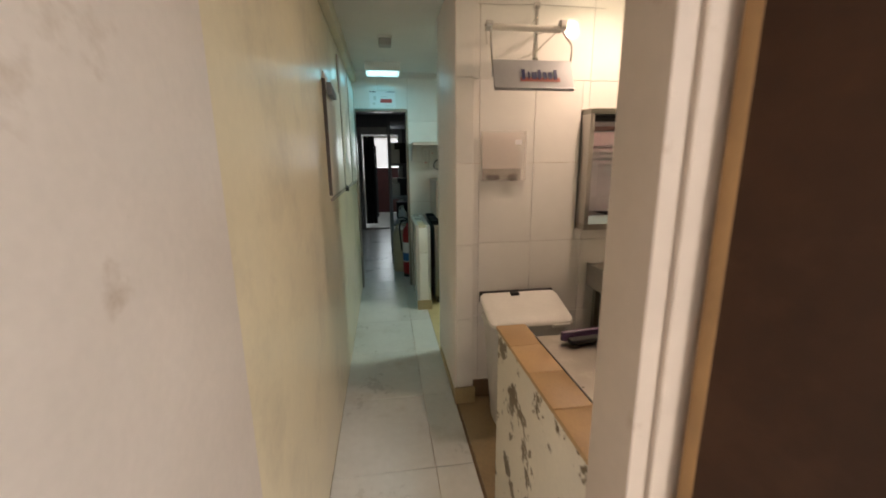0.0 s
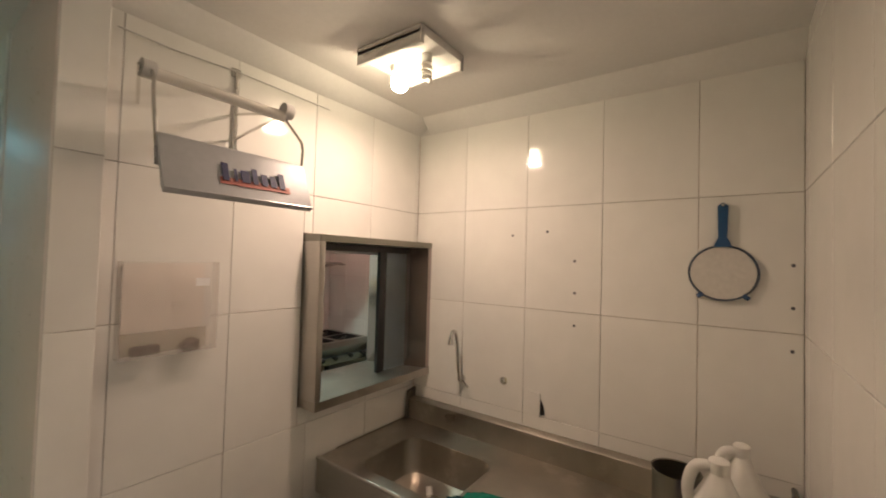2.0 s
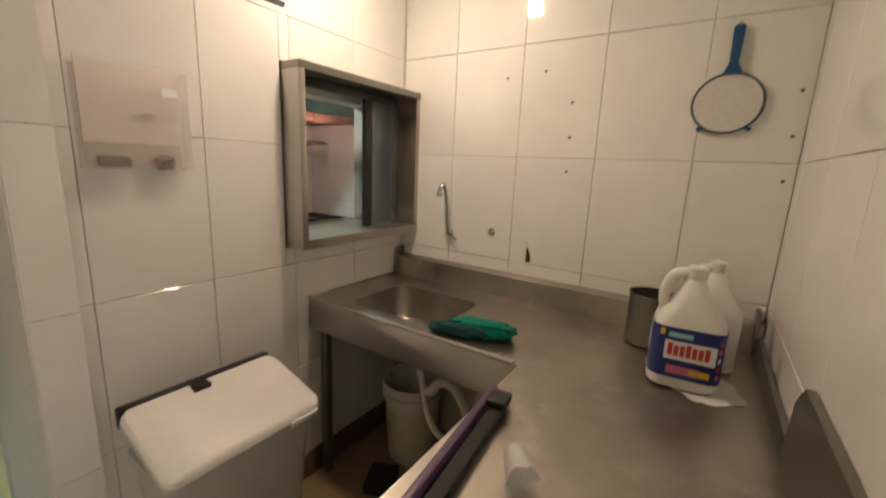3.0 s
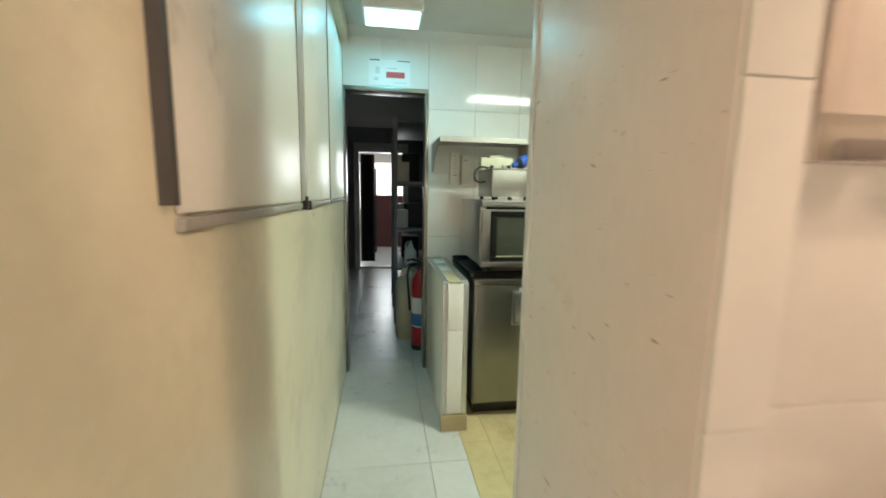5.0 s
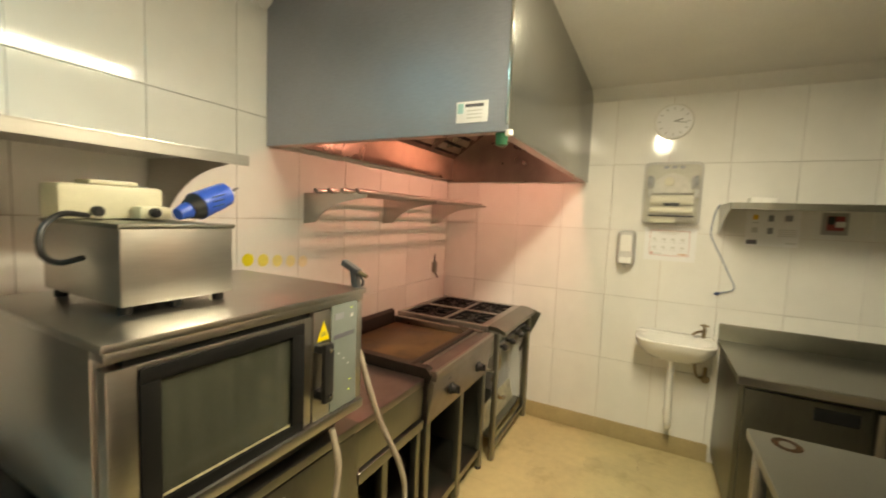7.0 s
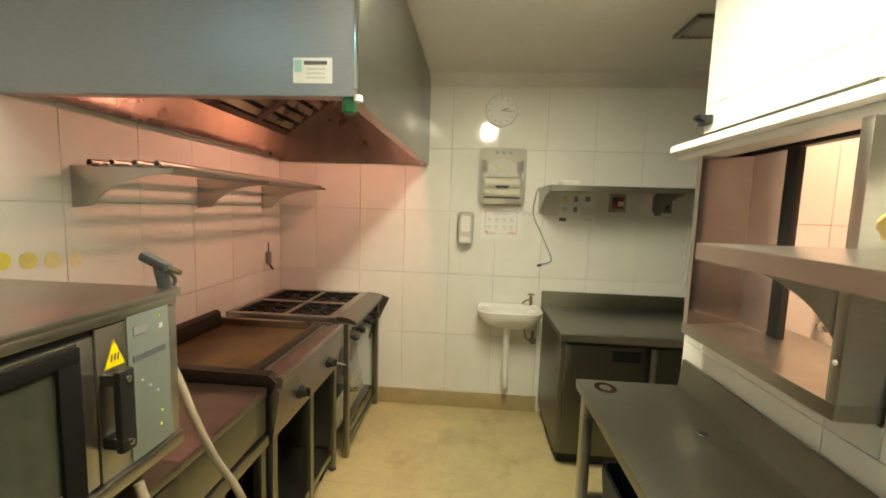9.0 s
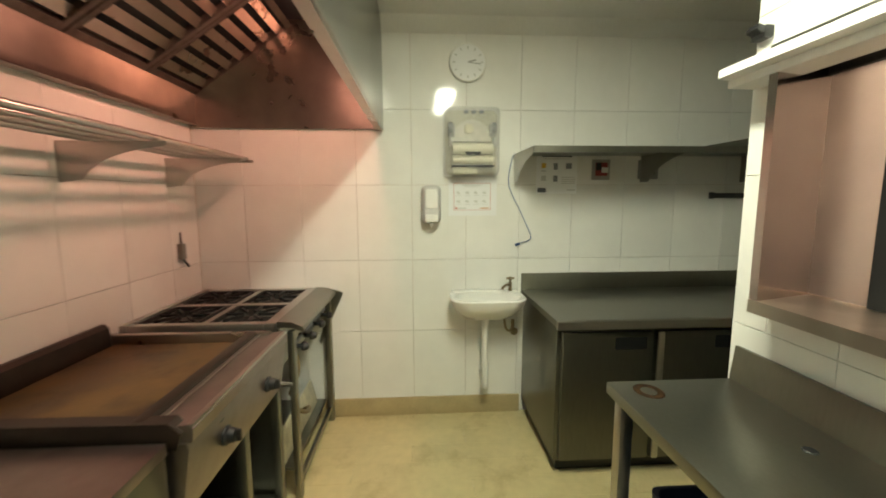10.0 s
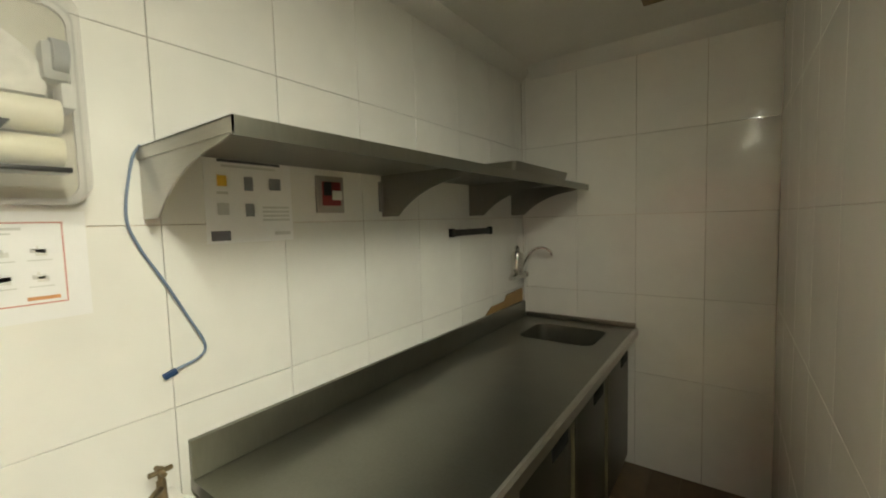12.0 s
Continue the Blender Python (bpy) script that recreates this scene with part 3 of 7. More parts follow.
    part("print_bar", Geo().box(x0 - 0.003, 4.045, 1.926, x0 - 0.0021, 4.112, 1.936), INK, lab)
    part("print_bar", Geo().box(x0 - 0.003, 4.119, 1.906, x0 - 0.0021, 4.140, 1.939), PALE, lab)
    for k in range(3):
        part("print_bar", Geo().box(x0 - 0.003, 4.05, 1.888 + 0.012 * k, x0 - 0.0021, 4.105, 1.892 + 0.012 * k), INKG, lab)
    part("drip_cup", Geo().lathe([(0.010, 0), (0.020, 0.004), (0.022, 0.040), (0.017, 0.044)], (1.527, 3.988, 1.797)), GREEN, t, "green plastic drip cup")
    part("knob", Geo().lathe([(0.002, 0.012), (0.012, 0.008), (0.013, -0.008), (0.002, -0.012)], (1.505, 3.955, 1.835), n=14), WPLAST, t, "white plastic cap")
    part("corner_strip", Geo().box(x0 - 0.003, y0 - 0.003, z0 + 0.02, x0 + 0.008, y0 + 0.006, z1, 0.001), CHROME, t)


extractor_hood()


def tube_rack():
    t = thing("wall_rack", (2.4, YR, 1.5), "steel tube wall rack on three curved brackets", "wall rack")
    for y in (4.735, 4.82, 4.905, 4.99):
        g2 = Geo()
        n = 14
        c0, c1 = Vector((1.70, y, 1.655)), Vector((3.20, y, 1.655))
        ring = lambda x, r: [(x, y + r * math.cos(2 * math.pi * i / n), 1.655 + r * math.sin(2 * math.pi * i / n)) for i in range(n)]
        g2.rings([ring(1.76, 0.010), ring(1.695, 0.010), ring(1.695, 0.0125), ring(3.20, 0.0125)], True, True)
        part("tube", g2, STEEL, t)
    for x in (1.73, 2.41, 3.06):
        pts = [(YR, 1.49), (YR, 1.645), (4.70, 1.645), (4.70, 1.628)] + [(q.x, q.y) for q in arc((4.74, 1.622, 0), (4.95, 1.60, 0), (5.02, 1.50, 0), 6)]
        part("bracket", Geo().prism(pts, "x", x - 0.003, x + 0.003), STEEL, t)
    part("end_bar", Geo().box(3.185, 4.70, 1.635, 3.215, YR, 1.648, 0.002), STEELD, t)


tube_rack()


def base_cabinet():
    t = thing("base_cabinet", (0.89, 4.7, 0), "two door steel base cabinet under the oven", "cabinet")
    part("body", Geo().box(0.53, 4.355, 0.09, 1.24, YR - 0.01, 0.845, 0.003), STEELD, t)
    part("plinth", Geo().box(0.55, 4.41, 0.0, 1.22, 5.05, 0.09), BLACK, t, "dark recessed plinth")
    part("worktop", Geo().box(0.52, 4.325, 0.845, 1.245, YR - 0.012, 0.872, 0.004), STEELD, t)
    for i, (a, b) in enumerate(((0.535, 0.868), (0.873, 1.235))):
        d = part("door", Geo().box(a, 4.332, 0.11, b, 4.354, 0.835, 0.004), STEELD, t)
        hx = 0.784 if i == 0 else 0.918
        h = part("handle", Geo().box(hx - 0.030, 4.328, 0.590, hx + 0.030, 4.3335, 0.800, 0.003), STEEL, d, "bright handle surround")
        part("recess", Geo().box(hx - 0.022, 4.3262, 0.600, hx + 0.022, 4.3285, 0.790), GREYB, h, "dark grip recess")
    for hx in (0.784, 0.918):
        part("pull", Geo().box(hx - 0.012, 4.307, 0.612, hx + 0.012, 4.319, 0.788, 0.004).box(hx - 0.010, 4.312, 0.615, hx + 0.010, 4.33, 0.627).box(hx - 0.010, 4.312, 0.773, hx + 0.010, 4.33, 0.785), STEEL, t, "brushed pull handle")
    part("cloth_tie", Geo().box(0.785, 4.296, 0.798, 0.850, 4.304, 0.825, 0.003).obox(pose(0.860, 4.295, 0.798, 0, 12, 4), 0.042, 0.006, 0.065, 0.002), WPLAST, t, "scrap of white tape tying the doors")


base_cabinet()


def baking_tray():
    t = thing("baking_tray", (0.85, 4.67, 0.873), "black baking tray lying under the oven", "tray")
    lp = lambda z, i: [(x, y, z) for x, y in round_rect(0.50 + i, 4.36 + i, 1.20 - i, 4.98 - i, 0.03)]
    part("pan", Geo().rings([lp(0.873, 0.012), lp(0.874, 0.008), lp(0.908, 0.002), lp(0.908, 0.012), lp(0.882, 0.018)]), BLACK, t)
    part("rim", Geo().rings([lp(0.907, 0.003), lp(0.906, -0.003), lp(0.911, -0.004), lp(0.914, 0.002), lp(0.911, 0.010), lp(0.907, 0.010)], False, False), MATTE, t, "rolled black rim")


baking_tray()


def oven():
    t = thing("convection_oven", (0.88, 4.6, 0.90), "steel convection oven with a glass door on the cabinet", "oven")
    x0, x1, y0, y1, z0, z1 = 0.548, 1.208, 4.30, 4.87, 0.955, 1.328
    part("body", Geo().box(x0, y0 + 0.045, z0, x1, y1, z1 - 0.012, 0.004), STEEL, t)
    part("top_sheet", Geo().box(x0 - 0.006, y0 - 0.012, z1 - 0.016, x1 + 0.008, y1, z1, 0.004), STEEL, t)
    part("top_rail", Geo().box(x0, y0 - 0.006, z1 - 0.036, x1, y0 + 0.045, z1 - 0.016, 0.003), STEEL, t)
    part("bottom_rail", Geo().box(x0 - 0.002, y0 - 0.012, z0 - 0.004, x1 + 0.004, y0 + 0.045, z0 + 0.026, 0.004), STEEL, t)
    d = part("door", Geo().box(0.60, y0, z1 - 0.062, 0.975, y0 + 0.035, z1 - 0.051, 0.003), STEEL, t)
    for xa, xb in ((x0 + 0.004, 0.60), (0.975, 1.005)):
        part("door_stile", Geo().box(xa, y0, z0 + 0.03, xb, y0 + 0.035, z1 - 0.051, 0.003), STEEL, d)
    part("window_frame", Geo().box(0.600, y0 - 0.004, 0.972, 0.978, y0 + 0.02, 1.006, 0.003).box(0.600, y0 - 0.004, 1.240, 0.978, y0 + 0.02, 1.268, 0.003)
         .box(0.600, y0 - 0.004, 1.006, 0.636, y0 + 0.02, 1.240, 0.003).box(0.938, y0 - 0.004, 1.006, 0.978, y0 + 0.02, 1.240, 0.003), MATTE, d, "black window surround")
    part("glass", Geo().box(0.634, y0 + 0.004, 1.004, 0.940, y0 + 0.009, 1.242), GLASS, d, "smeared dark glass")
    part("cavity", Geo().box(0.62, y0 + 0.05, 0.99, 0.96, y0 + 0.056, 1.255), surf("enamelled_oven_cavity", (0.26, 0.27, 0.21), 0.5, 0.0, var=0.25, scale=2, fine=9, stretch=(6, 1, 0.35), bump=0.0), t, "streaked enamelled oven interior")
    part("top_slot", Geo().box(x0 + 0.03, y0 + 0.002, z1 - 0.050, 1.0, y0 + 0.03, z1 - 0.036), MATTE, t, "dark slot over the door")
    part("tray_edge", Geo().box(0.638, y0 + 0.0025, 1.0075, 0.937, y0 + 0.0038, 1.0125), surf("beige_tray_edge", (0.50, 0.45, 0.28), 0.4, var=0.3, scale=25), d, "pale greasy tray edge behind the glass")
    part("control_column", Geo().box(1.008, y0 - 0.002, z0 + 0.028, x1 + 0.002, y0 + 0.045, z1 - 0.04, 0.003), STEEL, t)
    h = part("handle", Geo().box(1.010, y0 - 0.045, 1.045, 1.044, y0 - 0.028, 1.208, 0.006).box(1.012, y0 - 0.03, 1.052, 1.042, y0, 1.075, 0.003).box(1.012, y0 - 0.03, 1.178, 1.042, y0, 1.20, 0.003), BLACK, d, "black door handle")
    for z in (1.064, 1.19):
        part("screw", Geo().lathe([(0.006, 0), (0.006, -0.003), (0.002, -0.004)], (1.027, y0 - 0.0455, z), "y", 10), CHROME, h)
    p = part("control_panel", Geo().box(1.072, y0 - 0.006, 0.985, 1.182, y0 - 0.001, 1.298, 0.002), PANEL, t, "grey green control panel with tiny marks")
    part("display", Geo().box(1.085, y0 - 0.008, 1.252, 1.120, y0 - 0.0062, 1.270), GREYB, p)
    for x, z in ((1.150, 1.276), (1.150, 1.058), (1.146, 1.028)):
        part("led", Geo().box(x, y0 - 0.008, z, x + 0.004, y0 - 0.0062, z + 0.004), LEDG, p)
    part("button", Geo().box(1.150, y0 - 0.008, 1.250, 1.160, y0 - 0.0062, 1.260), WPLAST, p)
    part("print_bar", Geo().box(1.082, y0 - 0.0075, 1.196, 1.168, y0 - 0.0062, 1.209), INK, p)
    for k in range(3):
        part("print_bar", Geo().box(1.10 + 0.02 * k, y0 - 0.0075, 1.15 - 0.02 * k, 1.105 + 0.02 * k, y0 - 0.0062, 1.154 - 0.02 * k), INKG, p)
    s = part("warning_sticker", Geo().prism([(1.022, 1.205), (1.066, 1.205), (1.044, 1.258)], "y", y0 - 0.004, y0 - 0.0022), YELLOW, t, "yellow triangular warning sticker")
    for k in range(3):
        part("print_bar", Geo().obox(pose(1.037 + 0.007 * k, y0 - 0.0046, 1.224, 0, 12, 0), 0.002, 0.0008, 0.014), INK, s)
    for x in (0.60, 1.16):
        for y in (4.36, 4.80):
            part("foot", Geo().lathe([(0.018, 0), (0.022, 0.008), (0.018, 0.042)], (x, y, 0.912 if y < 4.9 else 0.912), n=14), RUBBER, t)


oven()


def warmer_box():
    t = thing("fryer_box", (0.78, 4.6, 1.33), "small steel appliance standing on the oven", "appliance")
    x0, x1, y0, y1, z0, z1 = 0.640, 0.880, 4.445, 4.80, 1.348, 1.512
    part("body", Geo().box(x0, y0, z0, x1, y1, z1, 0.005), STEEL, t)
    part("lid_rim", Geo().box(x0 - 0.004, y0 - 0.004, z1 - 0.006, x1 + 0.004, y1 + 0.003, z1 + 0.004, 0.003), STEELD, t)
    for x in (x0 + 0.02, x0 + 0.12, x1 - 0.02):
        for y in (y0 + 0.03, y1 - 0.03):
            part("foot", Geo().lathe([(0.012, 0), (0.013, 0.01), (0.011, 0.021)], (x, y, 1.328), n=12), RUBBER, t)
    part("power_cable", Geo().tube(spline([(0.66, 4.62, 1.527), (0.60, 4.58, 1.530), (0.560, 4.55, 1.50), (0.556, 4.54, 1.455), (0.585, 4.55, 1.435), (0.63, 4.57, 1.44)]), 0.006, 8), BLACK, t, "black power cable")


warmer_box()


def mixer_head():
    t = thing("control_unit", (0.74, 4.68, 1.516), "yellowed plastic control unit lying on the appliance", "appliance")
    part("body", Geo().box(0.622, 4.66, 1.517, 0.835, 4.76, 1.598, 0.012), YPLAST, t)
    part("nose", Geo().box(0.76, 4.62, 1.517, 0.835, 4.68, 1.552, 0.012), YPLAST, t)
    part("bump", Geo().box(0.68, 4.665, 1.597, 0.78, 4.74, 1.609, 0.005), YPLAST, t)
    for x in (0.69, 0.79):
        part("knob", Geo().lathe([(0.012, 0), (0.012, -0.014), (0.008, -0.018)], (x, 4.659 if x < 0.7 else 4.619, 1.536), "y", 14), BLACK, t)
    part("switch", Geo().box(0.80, 4.70, 1.56, 0.825, 4.73, 1.58, 0.003), BLACK, t)


mixer_head()


def blue_motor():
    t = thing("hand_blender", (0.90, 4.60, 1.516), "blue hand blender motor lying on the appliance", "blender")
    m0, m1 = Vector((0.775, 4.49, 1.536)), Vector((0.908, 4.52, 1.590))
    d = (m1 - m0).normalized()
    part("body", Geo().cyl(m0 + d * 0.055, m1, 0.034, 0.031, 22).cyl(m1, m1 + d * 0.012, 0.031, 0.020, 22), BLUE, t)
    part("collar", Geo().cyl(m0 + d * 0.03, m0 + d * 0.056, 0.022, 0.033, 20), BLACK, t)
    part("tail", Geo().cyl(m0, m0 + d * 0.03, 0.014, 0.02, 16), BLUE, t)
    part("shaft", Geo().cyl(m1 + d * 0.012, m1 + d * 0.05, 0.005, 0.004, 10), CHROME, t)
    for k in (-1, 0, 1):
        part("vent_slot", Geo().obox(Matrix.Translation(m0 + d * 0.10 + Vector((0, -0.033, 0.012 * k))) @ pose(0, 0, 0, 0, -14, 12), 0.035, 0.004, 0.003), NAVY, t)


blue_motor()


def curved_shelf(name, x0, x1, y0, y1, z, brackets, label, drop=0.16, sign=1, th=0.032):
    """A steel wall shelf; y0 the wall edge, y1 the front edge (along y), or for sign 2 along x."""
    t = thing(name, ((x0 + x1) / 2, y0, z), label, "wall shelf")
    lo, hi = sorted((y0, y1))
    s = 1 if y1 > y0 else -1
    g2 = Geo().box(x0, lo, z - 0.004, x1, hi, z, 0.001)
    f = y1
    g2.box(x0, min(f, f - s * 0.004), z - th, x1, max(f, f - s * 0.004), z - 0.004)
    part("board", g2, STEEL, t)
    for x in brackets:
        d = y1 - y0
        pts = [(y0, z - drop), (y0, z - 0.005), (y0 + d * 0.97, z - 0.005), (y0 + d * 0.97, z - 0.03)]
        pts += [(q.x, q.y) for q in arc((y0 + d * 0.92, z - 0.035, 0), (y0 + d * 0.45, z - 0.055, 0), (y0 + d * 0.22, z - drop, 0), 7)]
        part("bracket", Geo().prism(pts, "x", x - 0.002, x + 0.002), STEEL, t)
    return t


curved_shelf("wall_shelf", 0.352, 1.075, YR - 0.001, 4.645, 1.718, (0.356, 1.02), "steel wall shelf over the oven", drop=0.20)


def wall_box(x0, x1, z0, z1, marks):
    t = thing("wall_box", ((x0 + x1) / 2, YR, z0), "white plastic switch box on the tiled wall", "switch box", "boxes under the shelf")
    part("body", Geo().box(x0, YR - 0.055, z0, x1, YR - 0.001, z1, 0.005), WPLAST, t)
    for k in range(marks):
        part("mark", Geo().box(x0 + 0.018, YR - 0.0565, z1 - 0.04 - 0.022 * k, x1 - 0.018, YR - 0.0552, z1 - 0.03 - 0.022 * k), INKG if k < marks - 1 else REDP, t)


wall_box(0.487, 0.553, 1.428, 1.665, 7)
wall_box(0.572, 0.628, 1.428, 1.640, 1)


def spray_gun():
    t = thing("spray_gun", (1.20, 4.34, 1.328), "grey spray gun with a pale hose hanging off the oven", "spray gun")
    part("grip", Geo().obox(pose(1.203, 4.322, 1.352, -12), 0.020, 0.026, 0.060, 0.007), GUNM, t)
    part("head", Geo().obox(pose(1.202, 4.338, 1.388, 24), 0.025, 0.070, 0.022, 0.008), GUNM, t)
    part("nozzle", Geo().cyl((1.202, 4.305, 1.375), (1.203, 4.278, 1.364), 0.007, 0.006, 14), BRASS, t)
    part("trigger", Geo().tube(spline([(1.203, 4.308, 1.368), (1.203, 4.292, 1.350), (1.203, 4.295, 1.334)]), 0.004, 8), GUNM, t)
    pts = [(1.218, 4.345, 1.325), (1.233, 4.365, 1.20), (1.243, 4.325, 1.09), (1.262, 4.30, 0.98), (1.30, 4.275, 0.85), (1.352, 4.245, 0.72), (1.388, 4.23, 0.58), (1.345, 4.23, 0.46), (1.24, 4.235, 0.41), (1.12, 4.25, 0.45), (1.06, 4.26, 0.56), (1.055, 4.265, 0.68), (1.085, 4.27, 0.82), (1.088, 4.30, 0.93)]
    part("hose", Geo().tube(spline(pts), 0.010, 12), HOSE, t, "pale rubber hose")


spray_gun()


def side_table():
    t = thing("steel_table", (1.5, 4.7, 0), "narrow steel side table beside the griddle", "table")
    part("tabletop", Geo().box(1.262, 4.37, 0.80, 1.752, YR - 0.01, 0.832, 0.006), STEELT, t, "purplish brushed tabletop")
    part("apron", Geo().box(1.268, 4.376, 0.655, 1.748, 4.386, 0.80, 0.002).box(1.738, 4.386, 0.655, 1.748, YR - 0.02, 0.80), STEELD, t)
    part("rail", Geo().box(1.30, 4.366, 0.600, 1.75, 4.40, 0.642, 0.004), STEELD, t)
    for x in (1.275, 1.455, 1.71):
        part("leg", Geo().box(x, 4.375, 0.02, x + 0.035, 4.41, 0.80 if x < 1.4 else 0.60, 0.004), STEELD, t)
    for x in (1.275, 1.71):
        part("leg", Geo().box(x, 5.02, 0.0, x + 0.035, 5.055, 0.80, 0.004), STEELD, t)
    part("shelf", Geo().box(1.29, 4.39, 0.10, 1.74, 5.05, 0.118, 0.003), STEELD, t)
    # added sheet: its near-black colour gives the shade under the table
    part("back_panel", Geo().box(1.29, 5.058, 0.12, 1.74, 5.066, 0.79), DARK, t, "added dark sheet for the shade under the tabletop")
    part("bottom_rail", Geo().box(1.31, 4.375, 0.045, 1.71, 4.40, 0.08, 0.003), STEELD, t)


side_table()


def griddle():
    t = thing("griddle", (2.13, 4.7, 0), "steel gas griddle with a browned cooking plate", "griddle")
    x0, x1, y0, y1 = 1.765, 2.505, 4.325, 5.06
    part("plate", Geo().box(x0 + 0.05, y0 + 0.12, 0.815, x1 - 0.04, y1 - 0.05, 0.832, 0.004), GRIDDLE, t, "browned greasy griddle plate")
    part("left_guard", Geo().prism([(y0 + 0.035, 0.80), (y0 + 0.02, 0.845), (y0 + 0.05, 0.872), (y1 - 0.2, 0.878), (y1, 0.915), (y1, 0.80)], "x", x0, x0 + 0.045), RIM, t, "blackened side guard")
    part("right_guard", Geo().box(x1 - 0.03, y0 + 0.06, 0.80, x1, y1, 0.868, 0.008), GREASY, t)
    part("back_guard", Geo().prism([(y1 - 0.035, 0.81), (y1 - 0.03, 0.90), (y1 - 0.015, 0.915), (y1, 0.915), (y1, 0.81)], "x", x0 + 0.045, x1 - 0.03), RIM, t, "blackened back guard")
    part("front_ledge", Geo().prism([(y0, 0.815), (y0 - 0.004, 0.85), (y0 + 0.01, 0.862), (y0 + 0.115, 0.85), (y0 + 0.115, 0.80)], "x", x0 + 0.012, x1), STEELT, t)
    for ya in (y0 - 0.002, y0 + 0.096):
        part("ledge_edge", Geo().box(x0 + 0.014, ya, 0.8535 if ya > y0 else 0.853, x1 - 0.002, ya + 0.016, 0.8625 if ya < y0 else 0.8585, 0.002), STEEL, t, "bright worn ledge edge")
    part("front_lip", Geo().box(x0 + 0.012, y0 + 0.113, 0.81, x1 - 0.03, y0 + 0.150, 0.876, 0.012), RIM, t, "burnt brown front lip")
    part("body", Geo().box(x0 + 0.006, y0 + 0.05, 0.62, x1 - 0.004, y1 - 0.01, 0.812, 0.004), STEELD, t)
    part("front_panel", Geo().prism([(y0 + 0.012, 0.815), (y0 + 0.006, 0.80), (y0 + 0.035, 0.61), (y0 + 0.06, 0.61), (y0 + 0.06, 0.815)], "x", x0 + 0.004, x1 - 0.002), STEELT, t)
    for x in (1.975, 2.315):
        k = part("knob", Geo().lathe([(0.030, 0.0), (0.030, -0.008), (0.024, -0.012), (0.021, -0.032), (0.015, -0.035)], (x, y0 + 0.018, 0.712), "y", 20), BLACK, t, "black gas knob")
        part("grip", Geo().box(x - 0.005, y0 - 0.03, 0.694, x + 0.005, y0 - 0.012, 0.730, 0.002), BLACK, k)
    part("valve_stub", Geo().cyl((2.44, y0 + 0.03, 0.655), (2.44, y0 - 0.035, 0.650), 0.010, 0.008, 12), CHROME, t)
    part("nameplate", Geo().box(1.93, y0 + 0.009, 0.775, 1.955, y0 + 0.013, 0.788), INK, t)
    for x in (x0 + 0.004, 2.135, x1 - 0.042):
        part("leg", Geo().box(x, y0 + 0.035, 0.015, x + 0.038, y0 + 0.07, 0.62, 0.004), STEELD, t)
    for x in (x0 + 0.004, x1 - 0.042):
        part("leg", Geo().box(x, y1 - 0.06, 0.0, x + 0.038, y1 - 0.022, 0.62, 0.004), STEEL, t)
    for x in (x0 + 0.023, x1 - 0.023):
        part("foot", Geo().lathe([(0.022, 0), (0.022, 0.008), (0.012, 0.016)], (x, y0 + 0.052, 0), n=12), BLACK, t)
    part("under_shelf", Geo().box(x0 + 0.02, y0 + 0.06, 0.10, x1 - 0.02, y1 - 0.03, 0.116, 0.003), STEELD, t)
    part("front_rail", Geo().box(x0 + 0.04, y0 + 0.045, 0.085, x1 - 0.04, y0 + 0.06, 0.125, 0.003), STEELD, t)
    # added sheet, black in place of the shade below the griddle
    part("back_panel", Geo().box(x0 + 0.03, y1 - 0.02, 0.12, x1 - 0.03, y1 - 0.012, 0.62), DARK, t, "added dark sheet for the shade under the griddle")
    part("side_panel", Geo().box(x1 - 0.004, y0 + 0.04, 0.06, x1 + 0.002, y1 - 0.1, 0.62), STEELD, t)


griddle()


